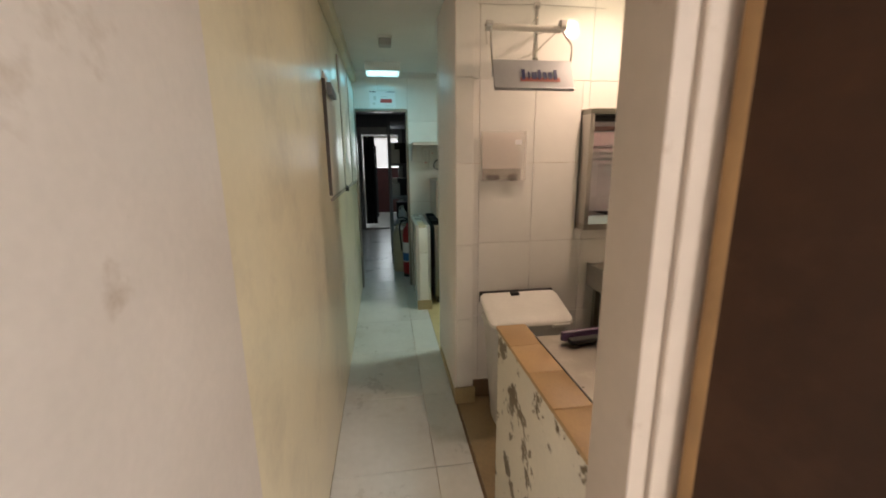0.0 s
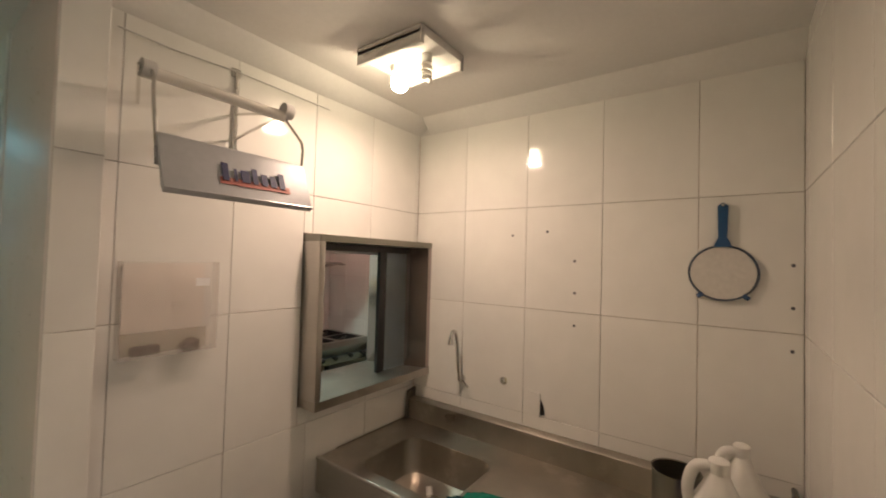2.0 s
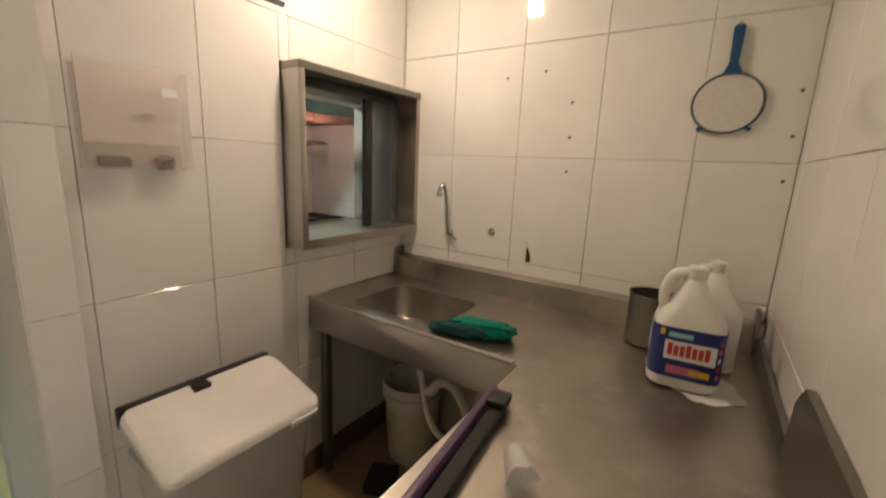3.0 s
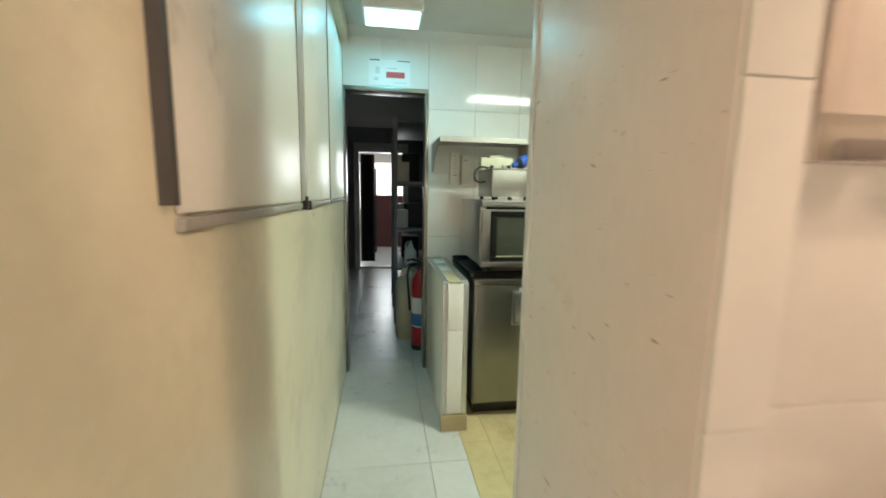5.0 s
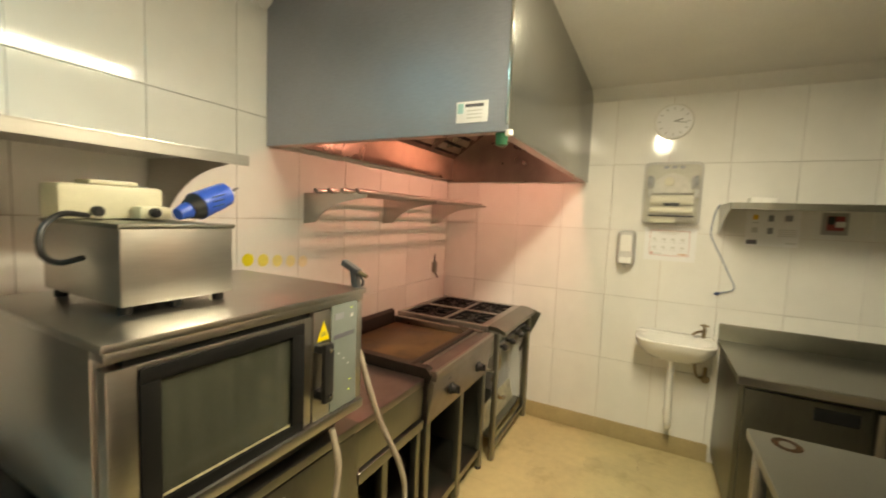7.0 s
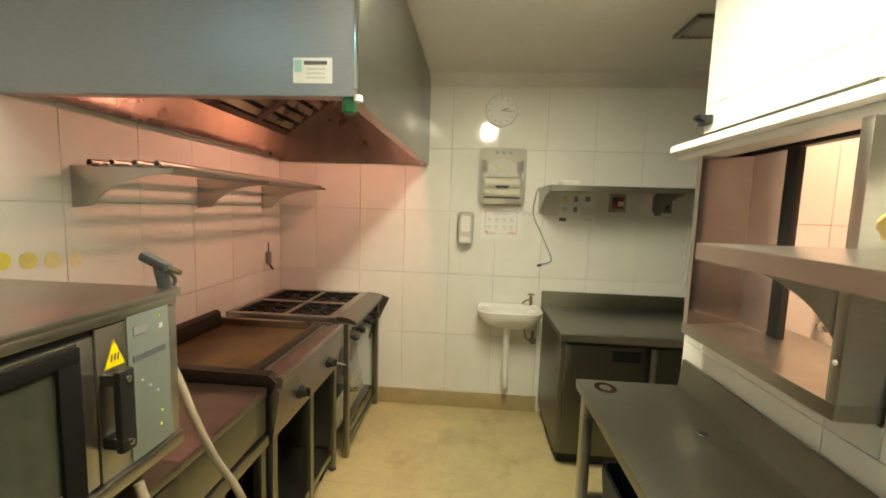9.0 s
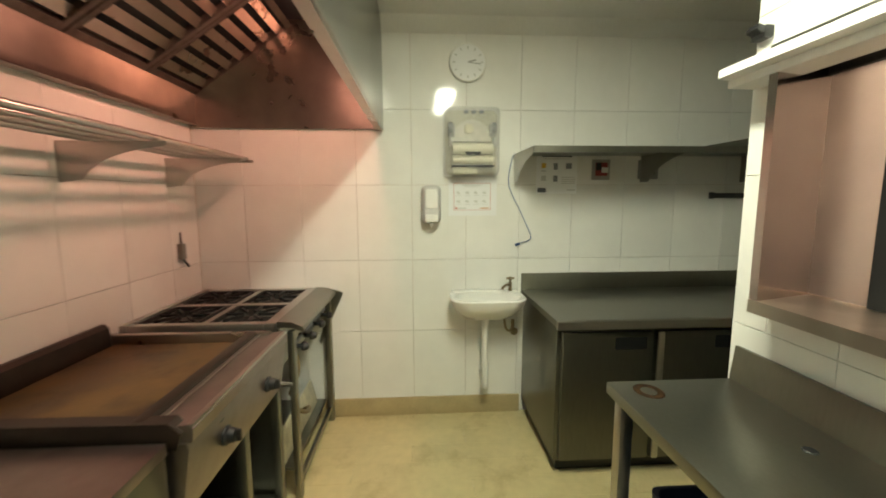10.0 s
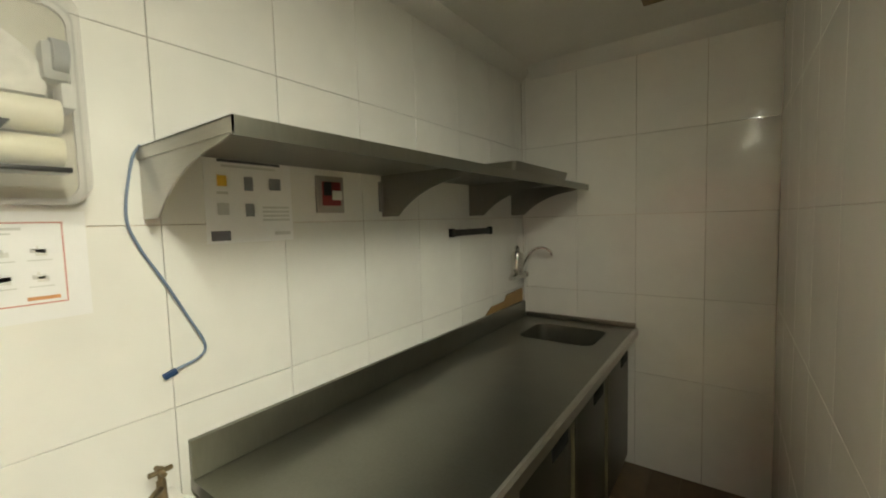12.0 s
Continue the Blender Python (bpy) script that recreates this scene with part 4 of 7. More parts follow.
def stove():
    t = thing("gas_stove", (2.95, 4.7, 0), "four burner steel gas stove with blackened grates", "stove")
    x0, x1, y0, y1 = 2.585, 3.315, 4.40, 5.075
    part("top_frame", Geo().box(x0, y0, 0.80, x1, y0 + 0.05, 0.872, 0.005).box(x0, y1 - 0.03, 0.80, x1, y1, 0.874, 0.005).box(x0, y0 + 0.05, 0.80, x0 + 0.035, y1 - 0.03, 0.872, 0.005)
         .box(x1 - 0.035, y0 + 0.05, 0.80, x1, y1 - 0.03, 0.872, 0.005).box(2.93, y0 + 0.05, 0.80, 2.97, y1 - 0.03, 0.868, 0.005).box(x0 + 0.035, 4.715, 0.80, x1 - 0.035, 4.745, 0.866, 0.005), STEEL, t)
    part("drip_tray", Geo().box(x0 + 0.035, y0 + 0.05, 0.79, x1 - 0.035, y1 - 0.03, 0.805), IRON, t, "burnt black drip tray")
    for cx in (2.775, 3.125):
        for cy in (4.58, 4.895):
            gr = Geo()
            w, h = 0.145, 0.125
            for s in (-1, 1):
                gr.box(cx - w, cy + s * h - 0.006, 0.848, cx + w, cy + s * h + 0.006, 0.868, 0.002).box(cx + s * w - 0.006, cy - h, 0.848, cx + s * w + 0.006, cy + h, 0.868, 0.002)
            for k in range(8):
                a = k * math.pi / 4
                ex, ey = cx + w * 0.97 * math.cos(a), cy + h * 0.97 * math.sin(a)
                m = Matrix.Translation(((cx + ex) / 2 + 0.02 * math.cos(a), (cy + ey) / 2 + 0.02 * math.sin(a), 0.862)) @ pose(0, 0, 0, 0, 0, math.degrees(math.atan2(ey - cy, ex - cx)))
                gr.obox(m, 0.095, 0.009, 0.014)
            part("grate", gr, IRON, t, "blackened cast iron grate")
            part("burner", Geo().lathe([(0.05, 0.806), (0.05, 0.828), (0.035, 0.836), (0.033, 0.842), (0.008, 0.844)], (cx, cy, 0)), IRON, t)
    part("body", Geo().box(x0 + 0.006, y0 + 0.02, 0.66, x1 - 0.006, y1 - 0.01, 0.79, 0.004), STEELD, t)
    part("front_shelf", Geo().prism([(y0, 0.872), (4.335, 0.868), (4.285, 0.846), (4.280, 0.828), (4.295, 0.826), (4.335, 0.842), (y0, 0.845)], "x", x0 + 0.02, x1 + 0.012), STEELD, t, "sloping front ledge")
    part("front_panel", Geo().box(x0 + 0.01, y0 - 0.015, 0.66, x1, y0 + 0.02, 0.84, 0.004), STEELD, t)
    part("gas_rail", Geo().cyl((x0 + 0.03, 4.345, 0.745), (x1 - 0.02, 4.345, 0.745), 0.011, n=12), GREYB, t)
    for x in (2.64, 2.79, 2.98, 3.15):
        k = part("valve", Geo().cyl((x, 4.36, 0.745), (x, 4.30, 0.742), 0.012, 0.010, 12).lathe([(0.021, 0), (0.023, -0.012), (0.014, -0.03)], (x, 4.302, 0.742), "y", 14), BLACK, t, "black gas valve knob")
    for x in (2.60, 2.66):
        part("pipe", Geo().tube(spline([(x, 4.345, 0.745), (x - 0.006, 4.33, 0.68), (x + 0.012, 4.335, 0.60), (x + 0.01, 4.36, 0.52)]), 0.008, 8), BRASS, t)
    for x in (x0 + 0.0, x1 - 0.045):
        part("leg", Geo().box(x, y0 - 0.09 if x > 3 else y0 - 0.08, 0.0, x + 0.04, y0 - 0.05, 0.83, 0.004), STEELD, t)
        part("leg", Geo().box(x, y1 - 0.05, 0.0, x + 0.04, y1 - 0.01, 0.66, 0.004), STEELD, t)
    part("under_shelf", Geo().box(x0 + 0.03, y0 - 0.04, 0.13, x1 - 0.03, y1 - 0.03, 0.148, 0.003), STEELD, t)
    part("wrapped_foil", Geo().obox(pose(2.95, 4.43, 0.215, -14), 0.62, 0.012, 0.15, 0.004), surf("smeared_foil", (0.62, 0.58, 0.44), 0.4, 0.3, var=0.3, scale=18, bump=0.5), t, "smeared foil sheet on the lower shelf")
    part("stretcher", Geo().box(x0 + 0.03, y0 - 0.075, 0.06, x1 - 0.03, y0 - 0.055, 0.095, 0.003), STEELD, t)
    part("wing", Geo().prism([(4.235, 0.835), (4.30, 0.86), (4.395, 0.52), (4.385, 0.50)], "x", x1 + 0.001, x1 + 0.008), STEELD, t)
    part("gas_pipe", Geo().tube(spline([(2.62, 4.36, 0.53), (2.66, 4.34, 0.42), (2.78, 4.335, 0.34), (2.90, 4.36, 0.30), (2.96, 4.42, 0.25)]), 0.010, 8), BRASS, t)


stove()


def igniter():
    t = thing("gas_lighter", (3.11, YR - 0.03, 1.05), "dark lighter hanging on the tiled wall", "lighter")
    part("body", Geo().box(3.095, YR - 0.032, 1.09, 3.135, YR - 0.002, 1.18, 0.006), STEELD, t)
    part("rod", Geo().cyl((3.115, YR - 0.016, 1.18), (3.115, YR - 0.016, 1.245), 0.005, 0.004, 10), IRON, t)
    part("trigger", Geo().tube(spline([(3.12, YR - 0.018, 1.09), (3.135, YR - 0.03, 1.06), (3.15, YR - 0.03, 1.045)]), 0.007, 8), BLACK, t)


igniter()
for k in range(5):
    sx, sz = 1.408 + 0.079 * k, 1.327 - 0.008 * k
    solo("sticker", Geo().lathe([(0.029, -0.0008), (0.029, -0.0016)], (sx, YR, sz), "y", 24), surf("faded_yellow_sticker", (0.80, 0.70, 0.03 + 0.11 * k), 0.5, var=0.08, scale=30),
         "faded yellow round sticker on the tiles", "sticker", "yellow stickers on the wall", at=(sx, YR, sz))


# ---- far wall of the kitchen ----
def clock():
    t = thing("wall_clock", (XR, 3.447, 2.13), "round white wall clock with pale grey pointers", "clock")
    c = (XR, 3.447, 2.236)
    part("case", Geo().lathe([(0.112, -0.002), (0.114, -0.018), (0.108, -0.026), (0.102, -0.0255)], c, "x", 40, True, False), WPLAST, t)
    dial = part("dial", Geo().lathe([(0.103, -0.0225), (0.103, -0.0245)], c, "x", 40), PAPER, t)
    for k in range(12):
        a = k * math.pi / 6
        part("hour_mark", Geo().obox(Matrix.Translation((XR - 0.0252, 3.447 + 0.084 * math.sin(a), 2.236 + 0.084 * math.cos(a))) @ pose(0, 0, 0, -math.degrees(a)), 0.0012, 0.009, 0.018), INKG, dial)
    for a, ln, w in ((-75, 0.052, 0.008), (-98, 0.078, 0.005)):
        part("clock_hand", Geo().obox(Matrix.Translation((XR - 0.0285, 3.447, 2.236)) @ pose(0, 0, 0, -a) @ Matrix.Translation((0, 0, ln / 2)), 0.001, w, ln), surf("grey_clock_hand", (0.34, 0.34, 0.33), 0.5), dial, "grey clock hand")


clock()


def towel_dispenser():
    t = thing("towel_dispenser", (XR, 3.42, 1.60), "clear plastic paper towel dispenser with a roll", "dispenser")
    y0, y1, z0, z1 = 3.258, 3.592, 1.560, 1.968
    lp = lambda x, i: [(x, y, z) for y, z in round_rect(y0 + i, z0 + i, y1 - i, z1 - i, 0.035)]
    part("back_plate", Geo().rings([lp(XR - 0.002, 0.004), lp(XR - 0.012, 0.006)]), surf("grey_beige_back_plate", (0.50, 0.47, 0.38), 0.4), t)
    part("cover", Geo().rings([lp(XR - 0.013, 0.0), lp(XR - 0.10, 0.004), lp(XR - 0.128, 0.022)], False, True), CLEAR, t, "smoky clear cover")
    part("rim", Geo().rings([lp(XR - 0.012, -0.004), lp(XR - 0.022, -0.004), lp(XR - 0.022, 0.008), lp(XR - 0.012, 0.008)], False, False), GPLAST, t)
    dome = [(y0 + 0.055, 1.768), (y1 - 0.055, 1.768), (y1 - 0.052, 1.815)] + [(q.x, q.y) for q in arc((y1 - 0.075, 1.850, 0), ((y0 + y1) / 2, 1.945, 0), (y0 + 0.075, 1.850, 0), 8)] + [(y0 + 0.052, 1.815)]
    part("roll_cradle", Geo().prism(dome, "x", XR - 0.060, XR - 0.014), surf("grey_white_cradle", (0.60, 0.58, 0.52), 0.4, var=0.2, scale=22, bump=0.05), t, "grey white roll cradle")
    part("cradle_hub", Geo().lathe([(0.030, -0.060), (0.028, -0.074), (0.012, -0.078)], (XR, (y0 + y1) / 2 + 0.02, 1.842), "x", 18), YPLAST, t, "yellowed cradle hub")
    for ya in (y0 + 0.020, y1 - 0.062):
        part("side_gear", Geo().box(XR - 0.082, ya, 1.795, XR - 0.030, ya + 0.042, 1.872, 0.012), SENSORM, t, "grey side gear housing")
    part("paper_roll", Geo().cyl((XR - 0.090, y0 + 0.045, 1.722), (XR - 0.090, y1 - 0.045, 1.722), 0.032, n=28), surf("cream_paper_roll", (0.70, 0.67, 0.54), 0.6, var=0.05), t)
    part("feed_roller", Geo().cyl((XR - 0.092, y0 + 0.045, 1.655), (XR - 0.092, y1 - 0.045, 1.655), 0.028, n=28), YPLAST, t, "yellowed feed roller")
    for y in (y0 + 0.035, y1 - 0.035):
        part("roll_holder", Geo().cyl((XR - 0.07, y - 0.012, 1.845), (XR - 0.07, y + 0.012, 1.845), 0.034, n=18), GREYB, t, "grey roll holder")
        part("side_clip", Geo().box(XR - 0.10, y - 0.016, 1.74, XR - 0.03, y + 0.006, 1.79, 0.006), INKG, t)
    part("notch", Geo().prism([(3.375, 1.700), (3.475, 1.700), (3.462, 1.682), (3.432, 1.682), (3.425, 1.690), (3.418, 1.682), (3.388, 1.682)], "x", XR - 0.131, XR - 0.118), BLACK, t, "black tear notch")
    part("tear_edge", Geo().box(XR - 0.130, y0 + 0.04, 1.612, XR - 0.06, y1 - 0.04, 1.622, 0.002), BLACK, t, "dark tear edge")
    part("paper_tail", Geo().box(XR - 0.105, y0 + 0.14, 1.572, XR - 0.102, y1 - 0.05, 1.612), YPLAST, t)
    for k in range(3):
        part("vent_slot", Geo().box(XR - 0.1305, 3.365 + 0.045 * k, z1 - 0.050, XR - 0.120, 3.392 + 0.045 * k, z1 - 0.032, 0.003), GREYB, t)


towel_dispenser()


def soap_dispenser():
    t = thing("soap_dispenser", (XR, 3.67, 1.26), "grey white liquid soap dispenser on the tiles", "dispenser")
    y0, y1, z0, z1 = 3.612, 3.732, 1.275, 1.508
    lp = lambda x, i: [(x, y, z) for y, z in round_rect(y0 + i, z0 + i, y1 - i, z1 - i, 0.03)]
    part("body", Geo().rings([lp(XR - 0.002, 0), lp(XR - 0.06, 0.002), lp(XR - 0.09, 0.018)]), GPLAST, t)
    lw = lambda x, i: [(x, y, z) for y, z in round_rect(y0 + 0.022 + i, z0 + 0.09 + i, y1 - 0.022 - i, z1 - 0.025 - i, 0.015)]
    part("window", Geo().rings([lw(XR - 0.088, 0), lw(XR - 0.095, 0.004)]), CERAMIC, t, "white front window")
    part("push_bar", Geo().box(XR - 0.105, y0 + 0.02, z0 + 0.01, XR - 0.07, y1 - 0.02, z0 + 0.055, 0.008), WPLAST, t)
    part("nozzle", Geo().cyl((XR - 0.075, 3.672, z0), (XR - 0.075, 3.672, z0 - 0.022), 0.012, 0.007, 12), GPLAST, t)


soap_dispenser()


def poster(y0, y1, z0, z1, name, label, rows):
    t = thing(name, (XR, (y0 + y1) / 2, z0), label, "notice")
    part("sheet", Geo().box(XR - 0.003, y0, z0, XR - 0.0012, y1, z1), PAPER, t)
    for (a, b, c, d, m) in rows:
        part("print_bar", Geo().box(XR - 0.004, y1 - (y1 - y0) * b, z1 - (z1 - z0) * d, XR - 0.0032, y1 - (y1 - y0) * a, z1 - (z1 - z0) * c), m, t)


rows = [(0.03, 0.97, 0.03, 0.045, REDP), (0.03, 0.97, 0.955, 0.97, REDP), (0.03, 0.04, 0.03, 0.97, REDP), (0.96, 0.97, 0.03, 0.97, REDP), (0.25, 0.72, 0.09, 0.12, INKG), (0.3, 0.66, 0.15, 0.17, INKG)]
for r in range(2):
    for c in range(4):
        k = (3 * r + 2 * c) % 4
        rows += [(0.10 + 0.22 * c, 0.17 + 0.01 * k + 0.22 * c, 0.33 + 0.30 * r, 0.38 + 0.30 * r, INKG), (0.13 + 0.22 * c, 0.20 + 0.22 * c, 0.36 + 0.30 * r - 0.01 * k, 0.415 + 0.30 * r, SKETCH), (0.12 + 0.01 * k + 0.22 * c, 0.15 + 0.22 * c, 0.30 + 0.30 * r, 0.33 + 0.30 * r, SKETCH), (0.08 + 0.22 * c, 0.23 + 0.22 * c, 0.46 + 0.30 * r, 0.472 + 0.30 * r, INKG)]
rows += [(0.06, 0.12, 0.86, 0.93, REDP), (0.15, 0.35, 0.88, 0.92, INKG), (0.72, 0.92, 0.88, 0.92, surf("orange_print", (0.6, 0.28, 0.12), 0.5))]
rows = [(0.08 + 0.82 * a, 0.08 + 0.82 * b, 0.07 + 0.80 * c, 0.07 + 0.80 * d, m) for a, b, c, d, m in rows]
poster(3.259, 3.562, 1.318, 1.543, "notice", "white hand washing notice with a red border", rows)
rows = [(0.14, 0.86, 0.06, 0.09, INK), (0.18, 0.80, 0.12, 0.145, INKG), (0.13, 0.23, 0.24, 0.36, surf("orange_dot_print", (0.75, 0.45, 0.05), 0.5)), (0.42, 0.52, 0.24, 0.40, GREYB), (0.72, 0.86, 0.24, 0.38, GREYB),
        (0.42, 0.52, 0.55, 0.70, GREYB), (0.12, 0.24, 0.55, 0.68, INKG), (0.12, 0.24, 0.42, 0.45, INKG), (0.04, 0.24, 0.86, 0.97, INK), (0.76, 0.96, 0.89, 0.93, INKG)]
rows += [(0.62, 0.96, 0.58 + 0.05 * k, 0.605 + 0.05 * k, INKG) for k in range(4)]
poster(2.745, 3.008, 1.455, 1.705, "notice", "white cleaning notice with small pictures", rows)


def wash_basin():
    t = thing("wash_basin", (XR, 3.34, 0.2), "small white ceramic wall basin with a tap", "wash basin")
    y0, y1, xf, zt = 3.112, 3.565, 3.02, 0.838
    lp = lambda z, i, xb=0.0: [(x, y, z) for x, y in round_rect(xf + i, y0 + i * 0.8, XR - 0.002 - xb, y1 - i * 0.8, min(0.10, 0.11 - i * 0.3))]
    part("bowl", Geo().rings([lp(0.70, 0.10), lp(0.735, 0.055), lp(0.79, 0.012), lp(zt - 0.008, 0), lp(zt, 0.006), lp(zt - 0.004, 0.03, 0.08), lp(zt - 0.06, 0.055, 0.09), lp(zt - 0.10, 0.09, 0.11)]), CERAMIC, t)
    part("tap_deck", Geo().box(XR - 0.075, y0 + 0.02, zt - 0.012, XR - 0.002, y1 - 0.02, zt + 0.006, 0.006), CERAMIC, t)
    p = part("tap", Geo().cyl((3.27, 3.175, zt), (3.27, 3.175, zt + 0.062), 0.012, 0.010, 14).tube(spline([(3.27, 3.175, zt + 0.045), (3.235, 3.205, zt + 0.05), (3.20, 3.235, zt + 0.042), (3.195, 3.24, zt + 0.03)]), 0.008, 10), BRASS, t, "tarnished brass tap")
    part("cross_handle", Geo().cyl((3.27, 3.150, zt + 0.085), (3.27, 3.20, zt + 0.085), 0.006, n=10).cyl((3.245, 3.175, zt + 0.085), (3.295, 3.175, zt + 0.085), 0.006, n=10).cyl((3.27, 3.175, zt + 0.06), (3.27, 3.175, zt + 0.095), 0.007, n=10), BRASS, p)
    part("waste_pipe", Geo().cyl((3.20, 3.345, 0.705), (3.20, 3.345, 0.66), 0.03, 0.022, 16).tube(spline([(3.20, 3.345, 0.67), (3.20, 3.345, 0.45), (3.205, 3.34, 0.27), (3.235, 3.335, 0.225), (3.28, 3.34, 0.25), (XR - 0.01, 3.345, 0.30)]), 0.021, 12), WPLAST, t, "white plastic waste pipe")
    v = part("supply_hose", Geo().tube(spline([(3.265, 3.175, 0.73), (3.262, 3.21, 0.66), (3.27, 3.19, 0.585), (XR - 0.03, 3.145, 0.575)]), 0.008, 8), BRASS, t)
    part("stop_valve", Geo().cyl((XR - 0.002, 3.145, 0.575), (XR - 0.06, 3.145, 0.575), 0.013, n=12).lathe([(0.022, 0), (0.026, -0.01), (0.018, -0.02)], (XR - 0.055, 3.145, 0.575), "x", 12).cyl((XR - 0.02, 3.145, 0.575), (XR - 0.02, 3.145, 0.64), 0.012, n=12), BRASS, v)


wash_basin()


def fridge_counter():
    t = thing("refrigerated_counter", (2.97, 2.3, 0), "long dark steel refrigerated counter with doors", "counter")
    xf, xb = 2.645, XR - 0.004
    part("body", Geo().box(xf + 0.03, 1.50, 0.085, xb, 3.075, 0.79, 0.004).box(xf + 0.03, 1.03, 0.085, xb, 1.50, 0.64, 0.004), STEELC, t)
    part("plinth", Geo().box(xf + 0.08, 1.05, 0.0, xb - 0.05, 3.045, 0.085), BLACK, t, "dark recessed plinth")
    ys = (3.062, 2.585, 2.072, 1.575, 1.05)
    for a, b in zip(ys, ys[1:]):
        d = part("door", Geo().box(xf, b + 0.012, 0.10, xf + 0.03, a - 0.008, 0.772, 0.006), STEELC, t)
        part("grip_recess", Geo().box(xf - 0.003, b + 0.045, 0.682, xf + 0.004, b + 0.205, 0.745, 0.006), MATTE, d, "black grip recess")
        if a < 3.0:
            # brighter steel on the nearer edges stands in for their gleam
            part("door_edge", Geo().box(xf - 0.008, a - 0.045, 0.10, xf + 0.01, a - 0.010, 0.770, 0.008), STEEL if a > 2.3 else STEELC, d, "rounded door edge, gleam painted on nearer doors")
    outer = [(2.615, YE + 0.02), (xb, YE + 0.02), (xb, 3.092), (2.615, 3.092)]
    hole = round_rect(2.74, 1.12, 3.16, 1.46, 0.06)
    part("worktop", Geo().plate(outer, [hole], 0.806, 0.838), STEELD, t)
    part("basin", Geo().rings([[(x, y, z) for x, y in round_rect(2.74 + i, 1.12 + i, 3.16 - i, 1.46 - i, 0.06)] for z, i in ((0.8395, -0.008), (0.838, 0.002), (0.70, 0.012), (0.66, 0.05))], False, True), STEELD, t, "sunken steel basin")
    part("drain", Geo().lathe([(0.03, 0.662), (0.028, 0.664), (0.006, 0.663)], (2.95, 1.29, 0)), CHROME, t)
    part("backsplash", Geo().box(xb - 0.016, YE + 0.02, 0.838, xb, 3.092, 0.945, 0.003).box(2.62, YE + 0.002, 0.838, xb - 0.016, YE + 0.018, 0.87, 0.003), STEELD, t)
    part("front_edge", Geo().prism([(2.605, 0.80), (2.605, 0.838), (2.615, 0.844), (2.63, 0.838), (2.63, 0.80)], "y", YE + 0.02, 3.094), STEEL, t)


fridge_counter()


def long_shelf():
    t = thing("wall_shelf", (XR, 2.1, 1.69), "long steel wall shelf on curved brackets", "wall shelf")
    y0, y1, x0, z = 1.03, 3.155, 2.875, 1.695
    part("board", Geo().box(x0, y0, z - 0.004, XR - 0.002, y1, z).box(x0, y0, z - 0.035, x0 + 0.004, y1, z - 0.004), STEELD, t)
    part("end_edge", Geo().box(x0, y1 - 0.004, z - 0.03, XR - 0.002, y1, z), STEEL, t)
    for y in (3.148, 2.33, 1.66, 1.15):
        pts = [(XR - 0.002, z - 0.17), (XR - 0.002, z - 0.005), (x0 + 0.02, z - 0.005), (x0 + 0.02, z - 0.03)] + [(q.x, q.y) for q in arc((x0 + 0.06, z - 0.04, 0), (XR - 0.20, z - 0.06, 0), (XR - 0.09, z - 0.17, 0), 7)]
        part("bracket", Geo().prism(pts, "y", y - 0.002, y + 0.002), STEEL if y > 3 else STEELD, t)


long_shelf()
solo("steel_tray", Geo().rings([[(x, y, z) for x, y in round_rect(2.90 + i, 1.32 + i, 3.26 - i, 1.98 - i, 0.02)] for z, i in ((1.696, 0.012), (1.742, 0.0), (1.742, 0.008), (1.702, 0.016))]), STEELD, "flat steel tray lying on the wall shelf", "tray")
solo("plastic_box", Geo().box(3.18, 2.90, 1.696, 3.30, 3.02, 1.745, 0.008), WPLAST, "small white plastic box on the wall shelf", "box")


def switch_plate(y0, y1, z0, z1, label, red):
    t = thing("wall_switch", (XR, (y0 + y1) / 2, z0), label, "switch")
    part("plate", Geo().box(XR - 0.012, y0, z0, XR - 0.001, y1, z1, 0.004), surf("grey_switch_plate", (0.34, 0.32, 0.28), 0.4) if red else surf("dark_switch_plate", (0.20, 0.20, 0.19), 0.4), t)
    if red:
        part("rocker", Geo().box(XR - 0.02, y0 + 0.02, z0 + 0.025, XR - 0.012, y1 - 0.02, z1 - 0.02, 0.003), REDD, t, "dark red rocker")
        part("rocker", Geo().box(XR - 0.024, y0 + 0.018, z0 + 0.045, XR - 0.02, y0 + 0.06, z0 + 0.078, 0.002), WPLAST, t, "white rocker")
        part("socket", Geo().box(XR - 0.022, y1 - 0.055, z0 + 0.06, XR - 0.02, y1 - 0.022, z1 - 0.022), BLACK, t)
    else:
        for k in range(2):
            part("rocker", Geo().box(XR - 0.018, y0 + 0.025 + 0.045 * k, z0 + 0.03, XR - 0.012, y0 + 0.06 + 0.045 * k, z1 - 0.025, 0.003), BLACK, t)


switch_plate(2.535, 2.652, 1.540, 1.668, "grey wall switch with red and white rockers", True)
switch_plate(2.218, 2.350, 1.545, 1.665, "dark wall switch below the shelf", False)
solo("magnetic_bar", Geo().box(XR - 0.022, 1.45, 1.422, XR - 0.002, 1.865, 1.456, 0.006).box(XR - 0.028, 1.45, 1.418, XR - 0.002, 1.475, 1.462, 0.005).box(XR - 0.028, 1.84, 1.418, XR - 0.002, 1.865, 1.462, 0.005), BLACK, "black magnetic knife bar on the tiles", "knife bar")


